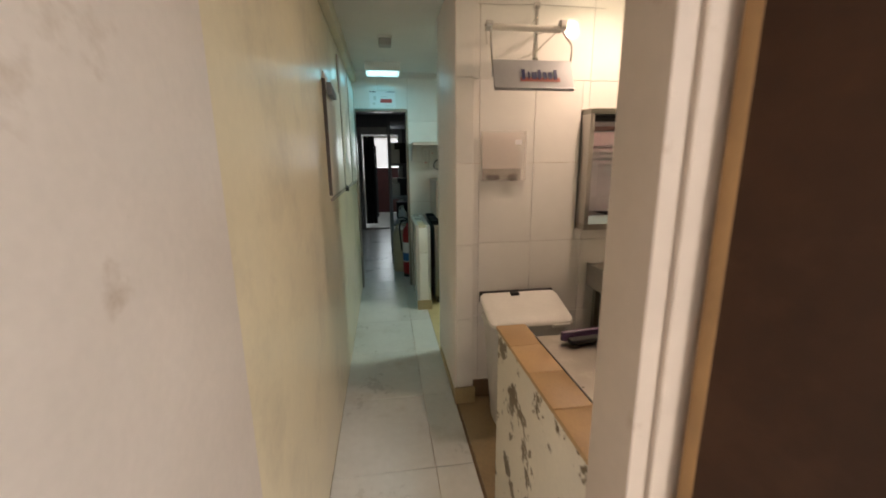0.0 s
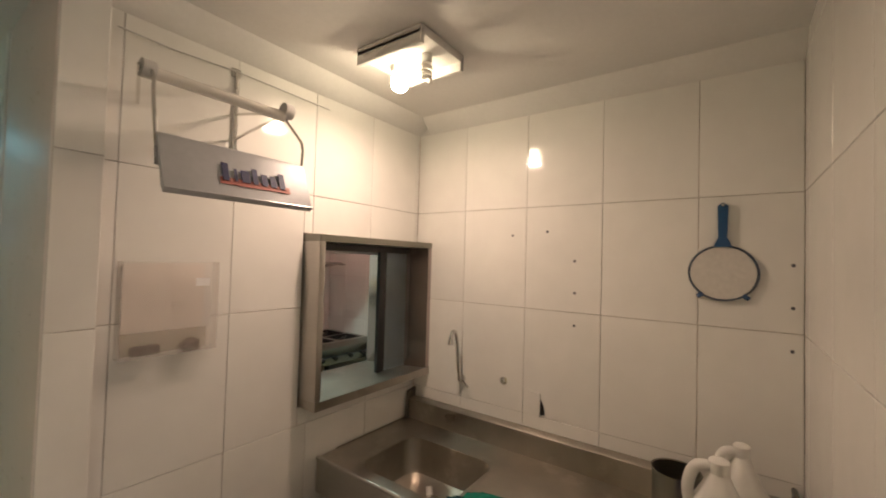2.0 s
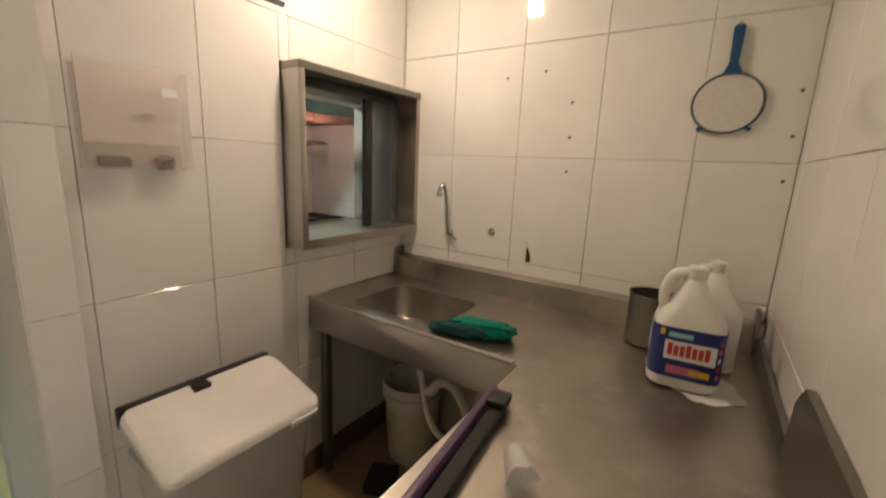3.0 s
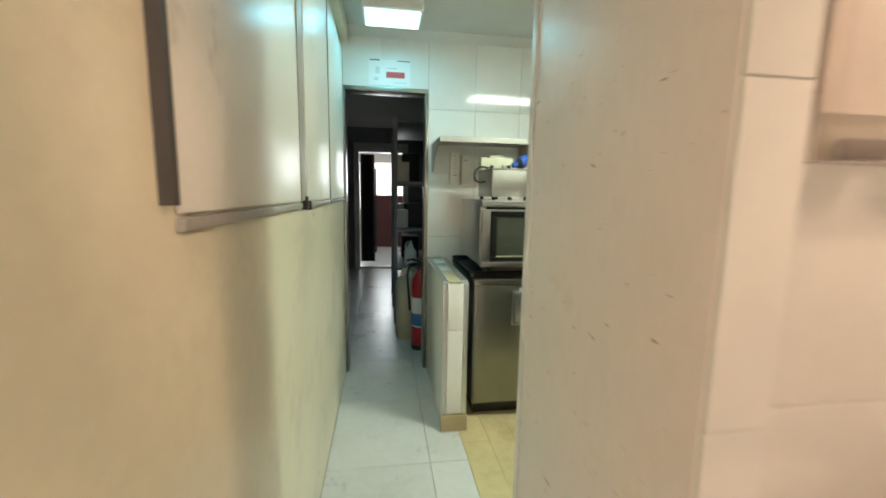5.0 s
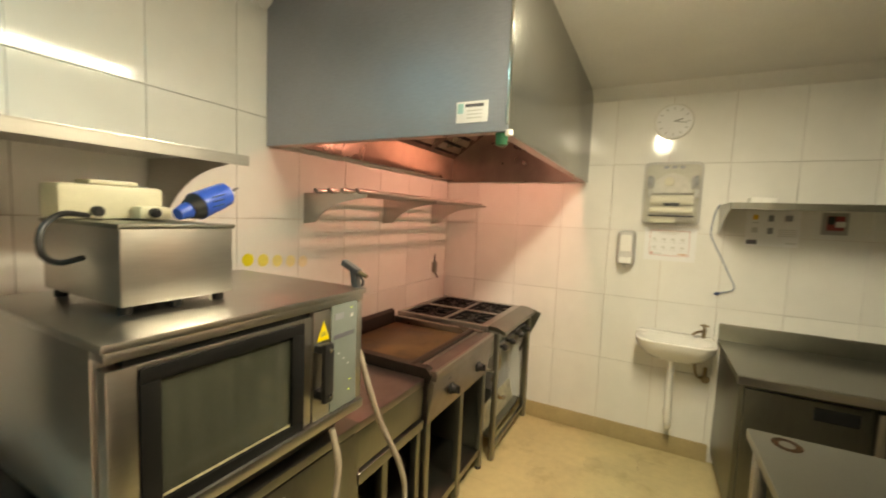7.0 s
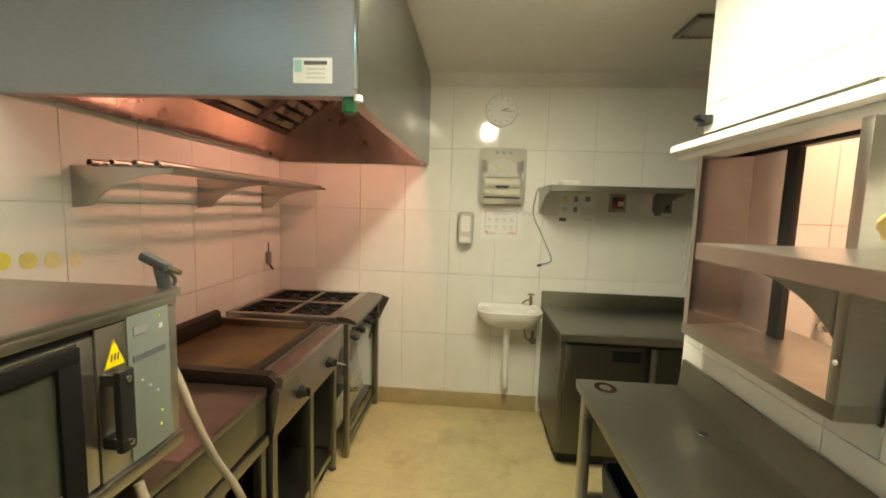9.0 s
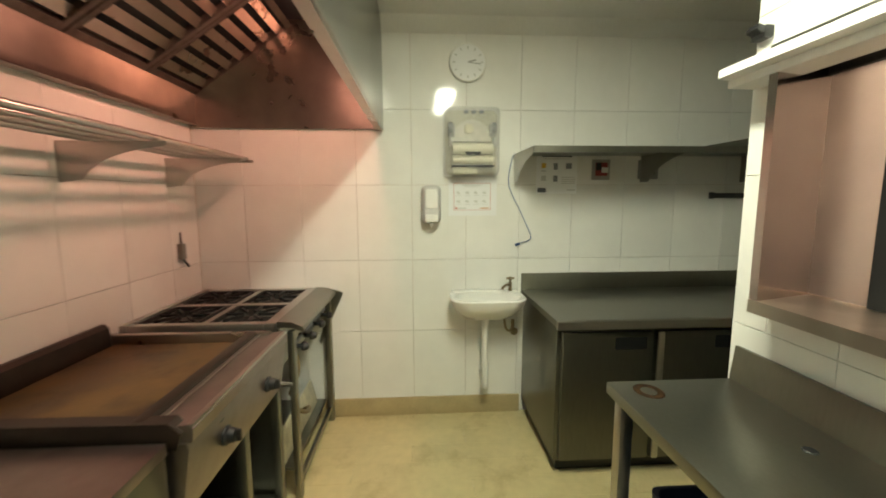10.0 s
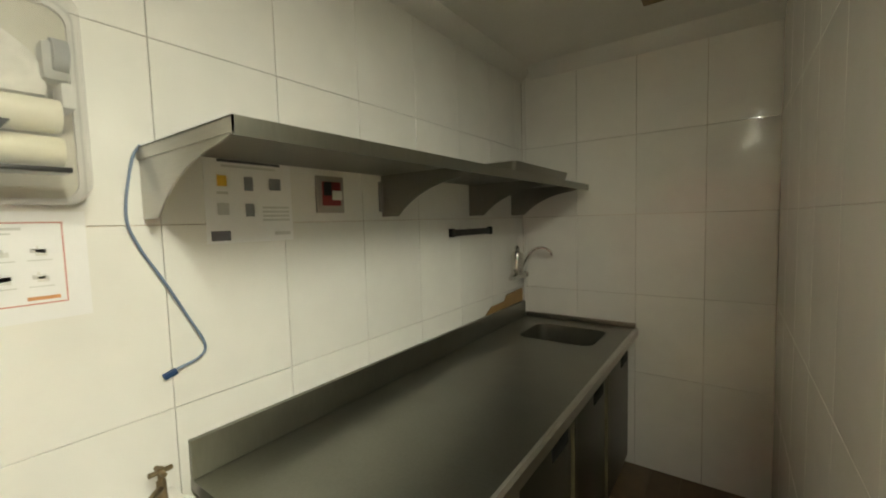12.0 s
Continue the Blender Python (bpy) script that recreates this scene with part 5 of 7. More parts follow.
def blue_cord():
    t = thing("hanging_cable", (XR, 3.1, 1.13), "thin blue grey cable hanging from the shelf", "cable")
    part("cord", Geo().tube(spline([(XR - 0.015, 3.150, 1.700), (XR - 0.01, 3.168, 1.66), (XR - 0.008, 3.186, 1.535), (XR - 0.008, 3.166, 1.46), (XR - 0.010, 3.120, 1.37), (XR - 0.010, 3.072, 1.27), (XR - 0.010, 3.036, 1.19), (XR - 0.010, 3.050, 1.158), (XR - 0.010, 3.105, 1.142)]), 0.0035, 8), surf("blue_grey_cord", (0.15, 0.21, 0.31), 0.5), t)
    part("plug", Geo().obox(pose(XR - 0.011, 3.122, 1.134, -18), 0.012, 0.032, 0.016, 0.003), NAVY, t, "small dark blue plug")


blue_cord()


def filter_tap():
    t = thing("filter_tap", (XR, 1.22, 1.10), "chrome wall tap with a filter and curved spout", "tap")
    part("base", Geo().cyl((XR - 0.05, 1.06, 1.135), (XR - 0.05, 1.27, 1.135), 0.016, n=14).cyl((XR - 0.001, 1.16, 1.135), (XR - 0.05, 1.16, 1.135), 0.018, n=14).cyl((XR - 0.05, 1.045, 1.135), (XR - 0.05, 1.06, 1.135), 0.022, n=14), CHROME, t)
    part("filter_body", Geo().lathe([(0.014, 1.15), (0.036, 1.163), (0.038, 1.27), (0.030, 1.29), (0.014, 1.30), (0.018, 1.32), (0.005, 1.335)], (XR - 0.06, 1.20, 0), n=20), CHROME, t)
    part("spout", Geo().tube(spline([(XR - 0.055, 1.115, 1.14), (XR - 0.07, 1.11, 1.22), (XR - 0.12, 1.10, 1.295), (XR - 0.18, 1.085, 1.315), (XR - 0.23, 1.07, 1.29), (XR - 0.235, 1.068, 1.265)]), 0.008, 10), CHROME, t)
    part("lever", Geo().cyl((XR - 0.055, 1.255, 1.15), (XR - 0.07, 1.262, 1.185), 0.006, n=8), CHROME, t)


filter_tap()
solo("cardboard_piece", Geo().prism([(1.02, 0.946), (1.52, 0.946), (1.45, 0.985), (1.28, 0.99), (1.25, 1.025), (1.02, 1.035)], "x", XR - 0.012, XR - 0.006), CARD, "torn brown cardboard standing behind the counter", "cardboard")


# ---- ceiling fittings ----
def tube_light(name, x0, x1, y0, y1, glow, label, base=0.035):
    t = thing(name, ((x0 + x1) / 2, (y0 + y1) / 2, CEIL), label, "ceiling light")
    part("housing", Geo().box(x0 - 0.015, y0 - 0.02, CEIL - base, x1 + 0.015, y1 + 0.02, CEIL - 0.001, 0.004), WPLAST, t)
    part("diffuser", Geo().box(x0, y0, CEIL - base - 0.012, x1, y1, CEIL - base - 0.001, 0.003), glow, t, "glowing diffuser")


tube_light("ceiling_light", 0.97, 1.98, 3.40, 3.556, GLOWK, "lit fluorescent ceiling light in the kitchen")
tube_light("ceiling_light", -0.10, 0.22, 4.58, 4.80, GLOWC, "lit rectangular ceiling light in the corridor", 0.082)


def vent(x0, x1, y0, y1, brown=False):
    t = thing("ceiling_vent", ((x0 + x1) / 2, (y0 + y1) / 2, CEIL), "brown boxed ceiling vent" if brown else "grey ceiling vent grille", "vent")
    fm, sm = (surf("brown_vent_wood", (0.20, 0.13, 0.06), 0.6, var=0.2), surf("brown_vent_slat", (0.24, 0.16, 0.08), 0.6, var=0.2)) if brown else (STEELD, STEELD)
    part("frame", Geo().box(x0, y0, CEIL - 0.02, x1, y0 + 0.025, CEIL - 0.001, 0.003).box(x0, y1 - 0.025, CEIL - 0.02, x1, y1, CEIL - 0.001, 0.003)
         .box(x0, y0 + 0.025, CEIL - 0.02, x0 + 0.025, y1 - 0.025, CEIL - 0.001, 0.003).box(x1 - 0.025, y0 + 0.025, CEIL - 0.02, x1, y1 - 0.025, CEIL - 0.001, 0.003), fm, t)
    part("backing", Geo().box(x0 + 0.02, y0 + 0.02, CEIL - 0.006, x1 - 0.02, y1 - 0.02, CEIL - 0.002), DARK, t)
    for k in range(5):
        y = y0 + 0.045 + (y1 - y0 - 0.09) * k / 4
        part("slat", Geo().obox(pose((x0 + x1) / 2, y, CEIL - 0.012, 35), x1 - x0 - 0.05, 0.03, 0.003), sm, t)


vent(2.30, 2.52, 1.40, 1.68, True)
vent(2.42, 2.66, 2.40, 2.60)


def smoke_box():
    t = thing("emergency_light", (0.08, 3.72, CEIL), "grey box shaped sensor on the corridor ceiling", "sensor")
    part("body", Geo().box(0.03, 3.67, CEIL - 0.075, 0.13, 3.77, CEIL - 0.02, 0.012), SENSORM, t)
    part("base", Geo().lathe([(0.055, -0.02), (0.06, -0.001)], (0.08, 3.72, CEIL)), WPLAST, t)


smoke_box()


# ---- worktable and hatch, kitchen side ----
def worktable():
    t = thing("worktable", (1.24, 2.97, 0), "steel worktable with a splashback under the hatch", "worktable")
    x0, x1, y0, y1 = 0.56, 1.945, YK + 0.012, 3.175
    part("tabletop", Geo().box(x0, y0, 0.826, x1, y1, 0.862, 0.006), STEELD, t)
    part("splashback", Geo().prism([(y0 - 0.009, 0.80), (y0 - 0.009, 0.966), (y0 + 0.004, 0.968), (y0 + 0.016, 0.862), (y0 + 0.016, 0.80)], "x", x0, x1), STEELD, t)
    for x in (x0 + 0.02, x1 - 0.06):
        for y in (y0 + 0.02, y1 - 0.06):
            part("leg", Geo().box(x, y, 0.0, x + 0.04, y + 0.04, 0.826, 0.004), STEEL, t)
    part("under_shelf", Geo().box(x0 + 0.03, y0 + 0.03, 0.30, x1 - 0.03, y1 - 0.03, 0.325, 0.004), STEELD, t)
    # near-black sheet added as the shade beneath the worktable
    part("back_panel", Geo().box(x0 + 0.03, y0 + 0.002, 0.05, x1 - 0.03, y0 + 0.012, 0.80), DARK, t, "added dark sheet for the shade under the tabletop")
    part("rail", Geo().box(x1 - 0.05, y0 + 0.06, 0.36, x1 - 0.03, y1 - 0.06, 0.40, 0.003), STEELD, t)
    part("drain_cover", Geo().lathe([(0.016, 0.8625), (0.014, 0.8645), (0.004, 0.864)], (1.58, 2.88, 0), n=18), BLACK, t)
    ring = [[(1.875 + r * 1.15 * math.cos(a), 3.08 + r * math.sin(a), z) for a in [2 * math.pi * i / 28 for i in range(28)]] for r, z in ((0.041, 0.8622), (0.039, 0.8634), (0.024, 0.8634), (0.022, 0.8622))]
    part("rust_ring", Geo().rings(ring, False, False), surf("rust_ring_stain", (0.030, 0.016, 0.008), 0.9, var=0.5, scale=60, spec=0.05), t, "brown rust ring stain")


worktable()
solo("plastic_crate", Geo().rings([[(x, y, z) for x, y in round_rect(1.05 + i, 2.82 + i, 1.82 - i, 3.10 - i, 0.03)] for z, i in ((0.326, 0.02), (0.60, 0.0), (0.60, 0.012), (0.34, 0.03))]), surf("dark_blue_crate", (0.015, 0.02, 0.05), 0.5, var=0.3), "dark blue crate under the worktable", "crate")


def hatch():
    t = thing("serving_hatch", (1.57, 2.67, 1.13), "steel lined serving hatch with a frosted sliding pane", "hatch")
    x0, z0, z1, y0, y1 = OX0 + 0.004, OZ0 + 0.004, OZ1 - 0.005, 2.505, 2.845
    th, xa, xb = 0.028, 1.929, 1.826
    zs = z0 + 0.036
    part("sill", Geo().prism([(x0, y0), (xa, y0), (xb, y1), (x0, y1)], "z", z0, zs), STEELH, t)
    part("head", Geo().prism([(x0, y0), (xa, y0), (xb, y1), (x0, y1)], "z", z1 - th, z1), STEELD, t)
    part("jamb", Geo().box(x0, y0 + 0.002, zs, x0 + th, y1 - 0.002, z1 - th, 0.002), STEEL, t)
    part("jamb", Geo().prism([(xa - th, y0 + 0.002), (xa - 0.001, y0 + 0.002), (xb - 0.001, y1 - 0.002), (xb - th, y1 - 0.002)], "z", zs, z1 - th), LINING, t, "polished steel side lining")
    pane = part("sliding_pane", Geo().box(1.70, 2.628, zs + 0.004, 1.868, 2.633, z1 - th - 0.03), FROSTP, t, "frosted bluish sliding pane")
    part("pane_stile", Geo().box(1.656, 2.620, zs + 0.002, 1.703, 2.642, z1 - th - 0.03, 0.002), BLACK, pane, "dark upright pane frame")
    part("track", Geo().box(x0 + th, 2.612, z1 - th - 0.032, 1.864, 2.650, z1 - th - 0.001, 0.002), BLACK, t, "dark upper sliding track")
    part("screw", Geo().lathe([(0.006, 0), (0.006, 0.002), (0.002, 0.003)], (x0 + 0.014, y1 - 0.002, 1.235), "y", 10), WPLAST, t)


hatch()
rail = thing("shutter_rail", (1.2, YK, 1.74), "white shutter rail over the serving hatch", "rail")
part("lower_profile", Geo().box(XP + 0.058, YK + 0.001, 1.738, 1.965, YK + 0.095, 1.762, 0.004), TRIM, rail)
part("upper_profile", Geo().prism([(YK + 0.001, 1.7625), (YK + 0.100, 1.7625), (YK + 0.125, 1.767), (YK + 0.125, 1.788), (YK + 0.118, 1.793), (YK + 0.001, 1.80)], "x", XP + 0.058, 1.965), TRIM, rail)
part("end_cap", Geo().box(1.9655, YK + 0.004, 1.742, 1.968, YK + 0.090, 1.792), GPLAST, rail)
solo("coat_hook", Geo().box(1.925, YK + 0.001, 1.87, 1.975, YK + 0.03, 1.905, 0.006).obox(pose(1.95, YK + 0.035, 1.895, 25), 0.045, 0.03, 0.018, 0.005), BLACK, "black plastic wall hook", "hook")
curved_shelf("wall_shelf", XP + 0.06, 1.245, YK + 0.001, 3.13, 1.475, (0.62, 1.235), "steel wall shelf beside the serving hatch", drop=0.20, th=0.035)


def crumpled(c, r, seed):
    rnd = random.Random(seed)
    g2 = Geo()
    bmesh.ops.create_icosphere(g2.bm, subdivisions=3, radius=1.0)
    for v in g2.bm.verts:
        k = 0.75 + 0.35 * noise.noise(v.co * 2.3 + Vector((seed, 0, 0))) + 0.25 * noise.noise(v.co * 5.1)
        v.co = Vector((v.co.x * r[0] * k, v.co.y * r[1] * k, max(-1, v.co.z) * r[2] * k)) + Vector(c)
    zmin = min(v.co.z for v in g2.bm.verts)
    for v in g2.bm.verts:
        v.co.z += c[2] - r[2] - zmin
    return g2


solo("paper_bag", crumpled((0.98, 2.92, 1.478 + 0.05), (0.10, 0.09, 0.05), 3), BAGM, "crumpled yellow paper bag on the shelf", "paper bag", smooth=12)


# ---- scullery ----
def sink_bench():
    t = thing("sink_bench", (1.5, 1.8, 0), "L shaped stainless steel sink bench in the corner", "sink")
    x0, x1, y0, y1, xm, ym, z = 0.578, XS - 0.003, YS + 0.003, YP - 0.008, 1.305, 1.622, 0.876
    outer = [(x0, y0), (x1, y0), (x1, y1), (xm, y1), (xm, ym), (x0, ym)]
    hole = round_rect(1.36, 1.98, 1.72, 2.43, 0.07)
    rnd = [(0.762 + 0.102 * math.cos(2 * math.pi * i / 40), 1.290 + 0.102 * math.sin(2 * math.pi * i / 40)) for i in range(40)]
    part("worktop", Geo().plate(outer, [hole, rnd], z - 0.012, z), STEELH, t)
    part("basin", Geo().rings([[(x, y, zz) for x, y in round_rect(1.36 + i, 1.98 + i, 1.72 - i, 2.43 - i, 0.07)] for zz, i in ((z + 0.002, -0.012), (z + 0.001, 0.002), (z - 0.12, 0.008), (z - 0.15, 0.02), (z - 0.165, 0.05))], False, True), STEELH, t, "rectangular sink basin")
    part("drain", Geo().lathe([(0.04, 0.718), (0.036, 0.722), (0.01, 0.720)], (1.575, 2.2, 0)), CHROME, t)
    prof = [(0.112, z + 0.001), (0.110, z + 0.005), (0.102, z + 0.003), (0.099, z - 0.03), (0.092, z - 0.075), (0.058, z - 0.10), (0.02, z - 0.105)]
    part("round_basin", Geo().lathe(prof, (0.762, 1.290, 0), n=44, cap0=False), CHROME, t, "polished round basin")
    part("apron", Geo().box(xm - 0.008, ym, z - 0.14, xm + 0.004, y1, z - 0.001, 0.003).box(x0 - 0.004, ym - 0.002, z - 0.05, xm - 0.008, ym + 0.006, z - 0.001, 0.003), STEEL, t)
    part("front_lip", Geo().tube([(xm - 0.004, ym + 0.02, z), (xm - 0.004, y1, z)], 0.008, 10), STEEL, t)
    part("backsplash", Geo().prism([(x1, z), (x1, z + 0.105), (x1 - 0.040, z + 0.104), (x1 - 0.050, z + 0.097), (x1 - 0.056, z)], "y", y0, y1), STEELH, t)
    part("side_splash", Geo().box(xm + 0.1, y1, z - 0.1, x1 - 0.055, y1 + 0.005, z + 0.004, 0.002), STEELD, t)
    part("front_splash", Geo().box(1.24, y0, z, x1 - 0.055, y0 + 0.014, z + 0.062, 0.003), STEELD, t)
    part("near_splash", Geo().prism([(x0 + 0.01, z), (x0 + 0.01, z + 0.205), (1.17, z + 0.205), (1.225, z + 0.15), (1.238, z)], "y", y0, y0 + 0.014), STEELD, t, "taller dull splashback plate")
    part("splash_end", Geo().box(x1 - 0.075, y0 + 0.015, z, x1 - 0.001, y0 + 0.028, z + 0.15, 0.003), STEELD, t, "raised corner end of the splashback")
    part("splash_end", Geo().prism([(x1 - 0.075, z), (x1 - 0.06, z + 0.14), (x1, z + 0.15), (x1, z)], "y", y1 - 0.014, y1 - 0.001), STEELD, t, "raised corner end of the splashback")
    part("left_edge", Geo().box(x0 - 0.006, y0, z - 0.04, x0, ym, z + 0.004, 0.002), BLACK, t, "dark sealed edge")
    for x, y in ((xm + 0.03, y1 - 0.06), (x1 - 0.08, y1 - 0.06), (x0 + 0.04, ym - 0.05), (xm + 0.02, ym + 0.02)):
        part("leg", Geo().box(x, y, 0, x + 0.035, y + 0.035, z - 0.012, 0.003), STEELD, t)
    part("waste_pipe", Geo().tube(spline([(1.575, 2.2, 0.72), (1.575, 2.2, 0.6), (1.56, 2.16, 0.50), (1.53, 2.10, 0.50), (1.52, 2.05, 0.56), (1.54, 1.98, 0.54), (1.62, 1.93, 0.3), (1.63, 1.92, 0.0)]), 0.02, 10), WPLAST, t, "grey plastic waste pipe")


sink_bench()


def spout_tap():
    t = thing("wall_tap", (XS, 2.29, 1.10), "slim chrome swivel tap on the tiled wall", "tap")
    part("rose", Geo().lathe([(0.018, 0), (0.02, -0.012), (0.012, -0.03)], (XS, 2.29, 1.13), "x", 16), CHROME, t)
    part("spout", Geo().tube(spline([(XS - 0.025, 2.288, 1.125), (XS - 0.04, 2.29, 1.18), (XS - 0.055, 2.288, 1.28), (XS - 0.075, 2.287, 1.355), (XS - 0.095, 2.286, 1.375), (XS - 0.115, 2.286, 1.355), (XS - 0.12, 2.286, 1.33)]), 0.0095, 12), CHROME, t)
    part("lever", Geo().tube([(XS - 0.02, 2.285, 1.135), (XS - 0.03, 2.25, 1.11), (XS - 0.032, 2.235, 1.10)], 0.005, 8), CHROME, t)
    part("nozzle", Geo().cyl((XS - 0.12, 2.286, 1.335), (XS - 0.121, 2.286, 1.315), 0.013, n=14), CHROME, t)


spout_tap()


def cloths():
    for (cx, cy, lx, ly, h, rot, m, nm, seed) in ((1.372, 1.882, 0.036, 0.105, 0.022, 16, TEALD, "dark teal cloth folded on the sink edge", 4), (1.412, 1.822, 0.038, 0.118, 0.030, 16, TEAL, "bright teal scrubbing cloth lying by the sink", 7)):
        g2 = Geo()
        bmesh.ops.create_icosphere(g2.bm, subdivisions=4, radius=1.0)
        for v in g2.bm.verts:
            p = v.co.copy()
            k = 1 + 0.22 * noise.noise(p * 3 + Vector((seed, 0, 0))) + 0.16 * noise.noise(p * 9) + 0.08 * noise.noise(p * 24)
            q = Vector((math.copysign(abs(p.x) ** 0.6, p.x) * lx * k, math.copysign(abs(p.y) ** 0.5, p.y) * ly * k, max(p.z, -0.6) * h * k))
            v.co = pose(cx, cy, 0, 0, 0, rot) @ q
        lo = min(v.co.z for v in g2.bm.verts)
        for v in g2.bm.verts:
            v.co.z += 0.882 - lo
        solo("cloth", g2, m, nm, "cloth", "cloths by the sink", smooth=60)


cloths()


def steel_pot():
    t = thing("steel_pot", (1.73, 1.35, 0.88), "tall dull steel pot on the bench", "pot")
    part("body", Geo().lathe([(0.062, 0.881), (0.068, 0.886), (0.070, 1.055), (0.073, 1.058), (0.073, 1.062), (0.068, 1.060), (0.066, 0.90), (0.02, 0.888)], (1.735, 1.335, 0), n=36), STEELD, t)


steel_pot()


def jug(name, c, r, h, label, printed=False):
    """A plastic bottle with a hollow grip; c its base."""
    t = thing(name, c, label, "bottle")
    x, y, z = c
    sh = lambda zz, a, b, rr: [(x + px, y + py, z + zz) for px, py in round_rect(-a, -b, a, b, rr)]
    part("body", Geo().rings([sh(0, r * 0.92, r * 0.74, r * 0.4), sh(0.008, r, r * 0.8, r * 0.45), sh(h * 0.50, r, r * 0.8, r * 0.45), sh(h * 0.58, r * 0.93, r * 0.74, r * 0.45), sh(h * 0.68, r * 0.62, r * 0.62, r * 0.45), sh(h * 0.80, r * 0.40, r * 0.46, r * 0.36), sh(h * 0.90, r * 0.25, r * 0.25, r * 0.24)]), WPLAST, t)
    part("grip", Geo().tube(spline([(x - r * 0.72, y, z + h * 0.60), (x - r * 0.80, y, z + h * 0.74), (x - r * 0.62, y, z + h * 0.90), (x - r * 0.25, y, z + h * 0.93), (x, y, z + h * 0.86)]), r * 0.17, 12), WPLAST, t)
    part("cap", Geo().lathe([(r * 0.27, h * 0.895), (r * 0.28, h * 0.90), (r * 0.28, h * 0.985), (r * 0.22, h)], c, n=20), WPLAST, t)
    if printed:
        lab = part("label_wrap", Geo().rings([sh(h * 0.09, r * 1.006, r * 0.806, r * 0.45), sh(h * 0.52, r * 1.006, r * 0.806, r * 0.45)], False, False), surf("blue_label", (0.02, 0.035, 0.20), 0.35, var=0.3, scale=25), t, "printed blue label")
        f = lambda a, b, c0, d, m, off: part("print_patch", Geo().rings([sh(h * c0, r * off, r * 0.8 * off, r * 0.45), sh(h * d, r * off, r * 0.8 * off, r * 0.45)], False, False), m, lab)
        yf = r * 0.8 + 0.0012
        for a, b, c0, d, m in ((-0.62, 0.75, 0.25, 0.41, PAPER), *[(-0.53 + 0.165 * k, -0.40 + 0.165 * k, 0.285, 0.375 if k % 3 else 0.39, REDB) for k in range(7)], (-0.5, 0.4, 0.13, 0.20, PINKP), (0.1, 0.66, 0.14, 0.19, YELLOW), (-0.55, 0.1, 0.44, 0.48, PALE), (-0.78, -0.66, 0.45, 0.50, YELLOW), *[(0.80, 0.86, 0.15 + 0.07 * k, 0.19 + 0.07 * k, (PINKP, REDB, PAPER)[k % 3]) for k in range(5)]):
            for s in (1, -1):
                part("print_patch", Geo().box(x + r * a, y + s * (yf + (0.0006 if m is REDB else 0)) - 0.0004, z + h * c0, x + r * b, y + s * (yf + (0.0006 if m is REDB else 0)) + 0.0004, z + h * d), m, lab)
            if -0.62 <= a < -0.54:
                part("print_patch", Geo().box(x - r * 1.006 - (0.0016 if m is REDB else 0.0010), y - r * 0.32, z + h * c0, x - r * 1.006 - 0.0004, y + r * 0.32, z + h * d), m, lab)
    return t


b1 = jug("bleach_bottle", (0, 0, 0), 0.088, 0.335, "white bleach bottle with a blue and red label", True)
b1.location = (1.50, 1.215, 0.884)
b1.rotation_euler = (0, 0, radians(-84))
b2 = jug("plastic_bottle", (0, 0, 0), 0.075, 0.33, "plain white plastic bottle behind the bleach")
b2.location = (1.665, 1.165, 0.884)
b2.rotation_euler = (0, 0, radians(-75))
def crumpled_sheet(cx, cy, z, rx, ry, rot, seed):
    """A thin sheet with a ragged outline and small folds."""
    n, k = 40, 6
    ring = lambda f, dz: [pose(cx, cy, 0, 0, 0, rot) @ Vector((rx * f * (1 + 0.22 * noise.noise(Vector((3 * math.cos(a), 3 * math.sin(a), seed)))) * math.copysign(abs(math.cos(a)) ** 0.7, math.cos(a)),
            ry * f * (1 + 0.22 * noise.noise(Vector((3 * math.cos(a), 3 * math.sin(a), seed)))) * math.copysign(abs(math.sin(a)) ** 0.7, math.sin(a)),
            z + dz + 0.007 * abs(noise.noise(Vector((9 * f * math.cos(a), 9 * f * math.sin(a), seed)))) * f)) for a in [2 * math.pi * i / n for i in range(n)]]
    return Geo().rings([ring(0.1 + 0.9 * i / k, 0.0016) for i in range(k + 1)] + [ring(1.0, 0.0)])


solo("plastic_bag", crumpled_sheet(1.535, 1.185, 0.8765, 0.135, 0.095, 35, 5), WPLAST, "crumpled white plastic bag lying under the bottle", "plastic bag", smooth=25)


def wiper():
    t = thing("squeegee", (0.9, 1.57, 0.88), "black and purple squeegee lying on the bench", "squeegee")
    a, b = Vector((0.648, 1.548, 0.902)), Vector((1.085, 1.594, 0.902))
    d = (b - a).normalized()
    m = Matrix.Translation((a + b) / 2) @ pose(0, 0, 0, 0, 0, math.degrees(math.atan2(d.y, d.x)))
    part("bar", Geo().obox(m @ Matrix.Translation((0, 0.008, 0)), (b - a).length, 0.020, 0.038, 0.008), PURPLE, t)
    part("blade", Geo().obox(m @ Matrix.Translation((0.01, -0.022, -0.008)), (b - a).length * 0.97, 0.032, 0.020, 0.006), RUBBER, t)
    part("clip", Geo().obox(m @ Matrix.Translation((0.17, -0.02, 0.012)), 0.06, 0.05, 0.018, 0.005), BLACK, t)


wiper()


def cup():
    t = thing("plastic_cup", (0, 0, 0), "clear plastic cup lying on the bench", "cup")
    part("wall", Geo().lathe([(0.018, 0.0), (0.020, 0.003), (0.026, 0.060), (0.028, 0.063), (0.024, 0.061), (0.018, 0.006)], (0, 0, 0), n=26), CUPGLASS, t)
    return t


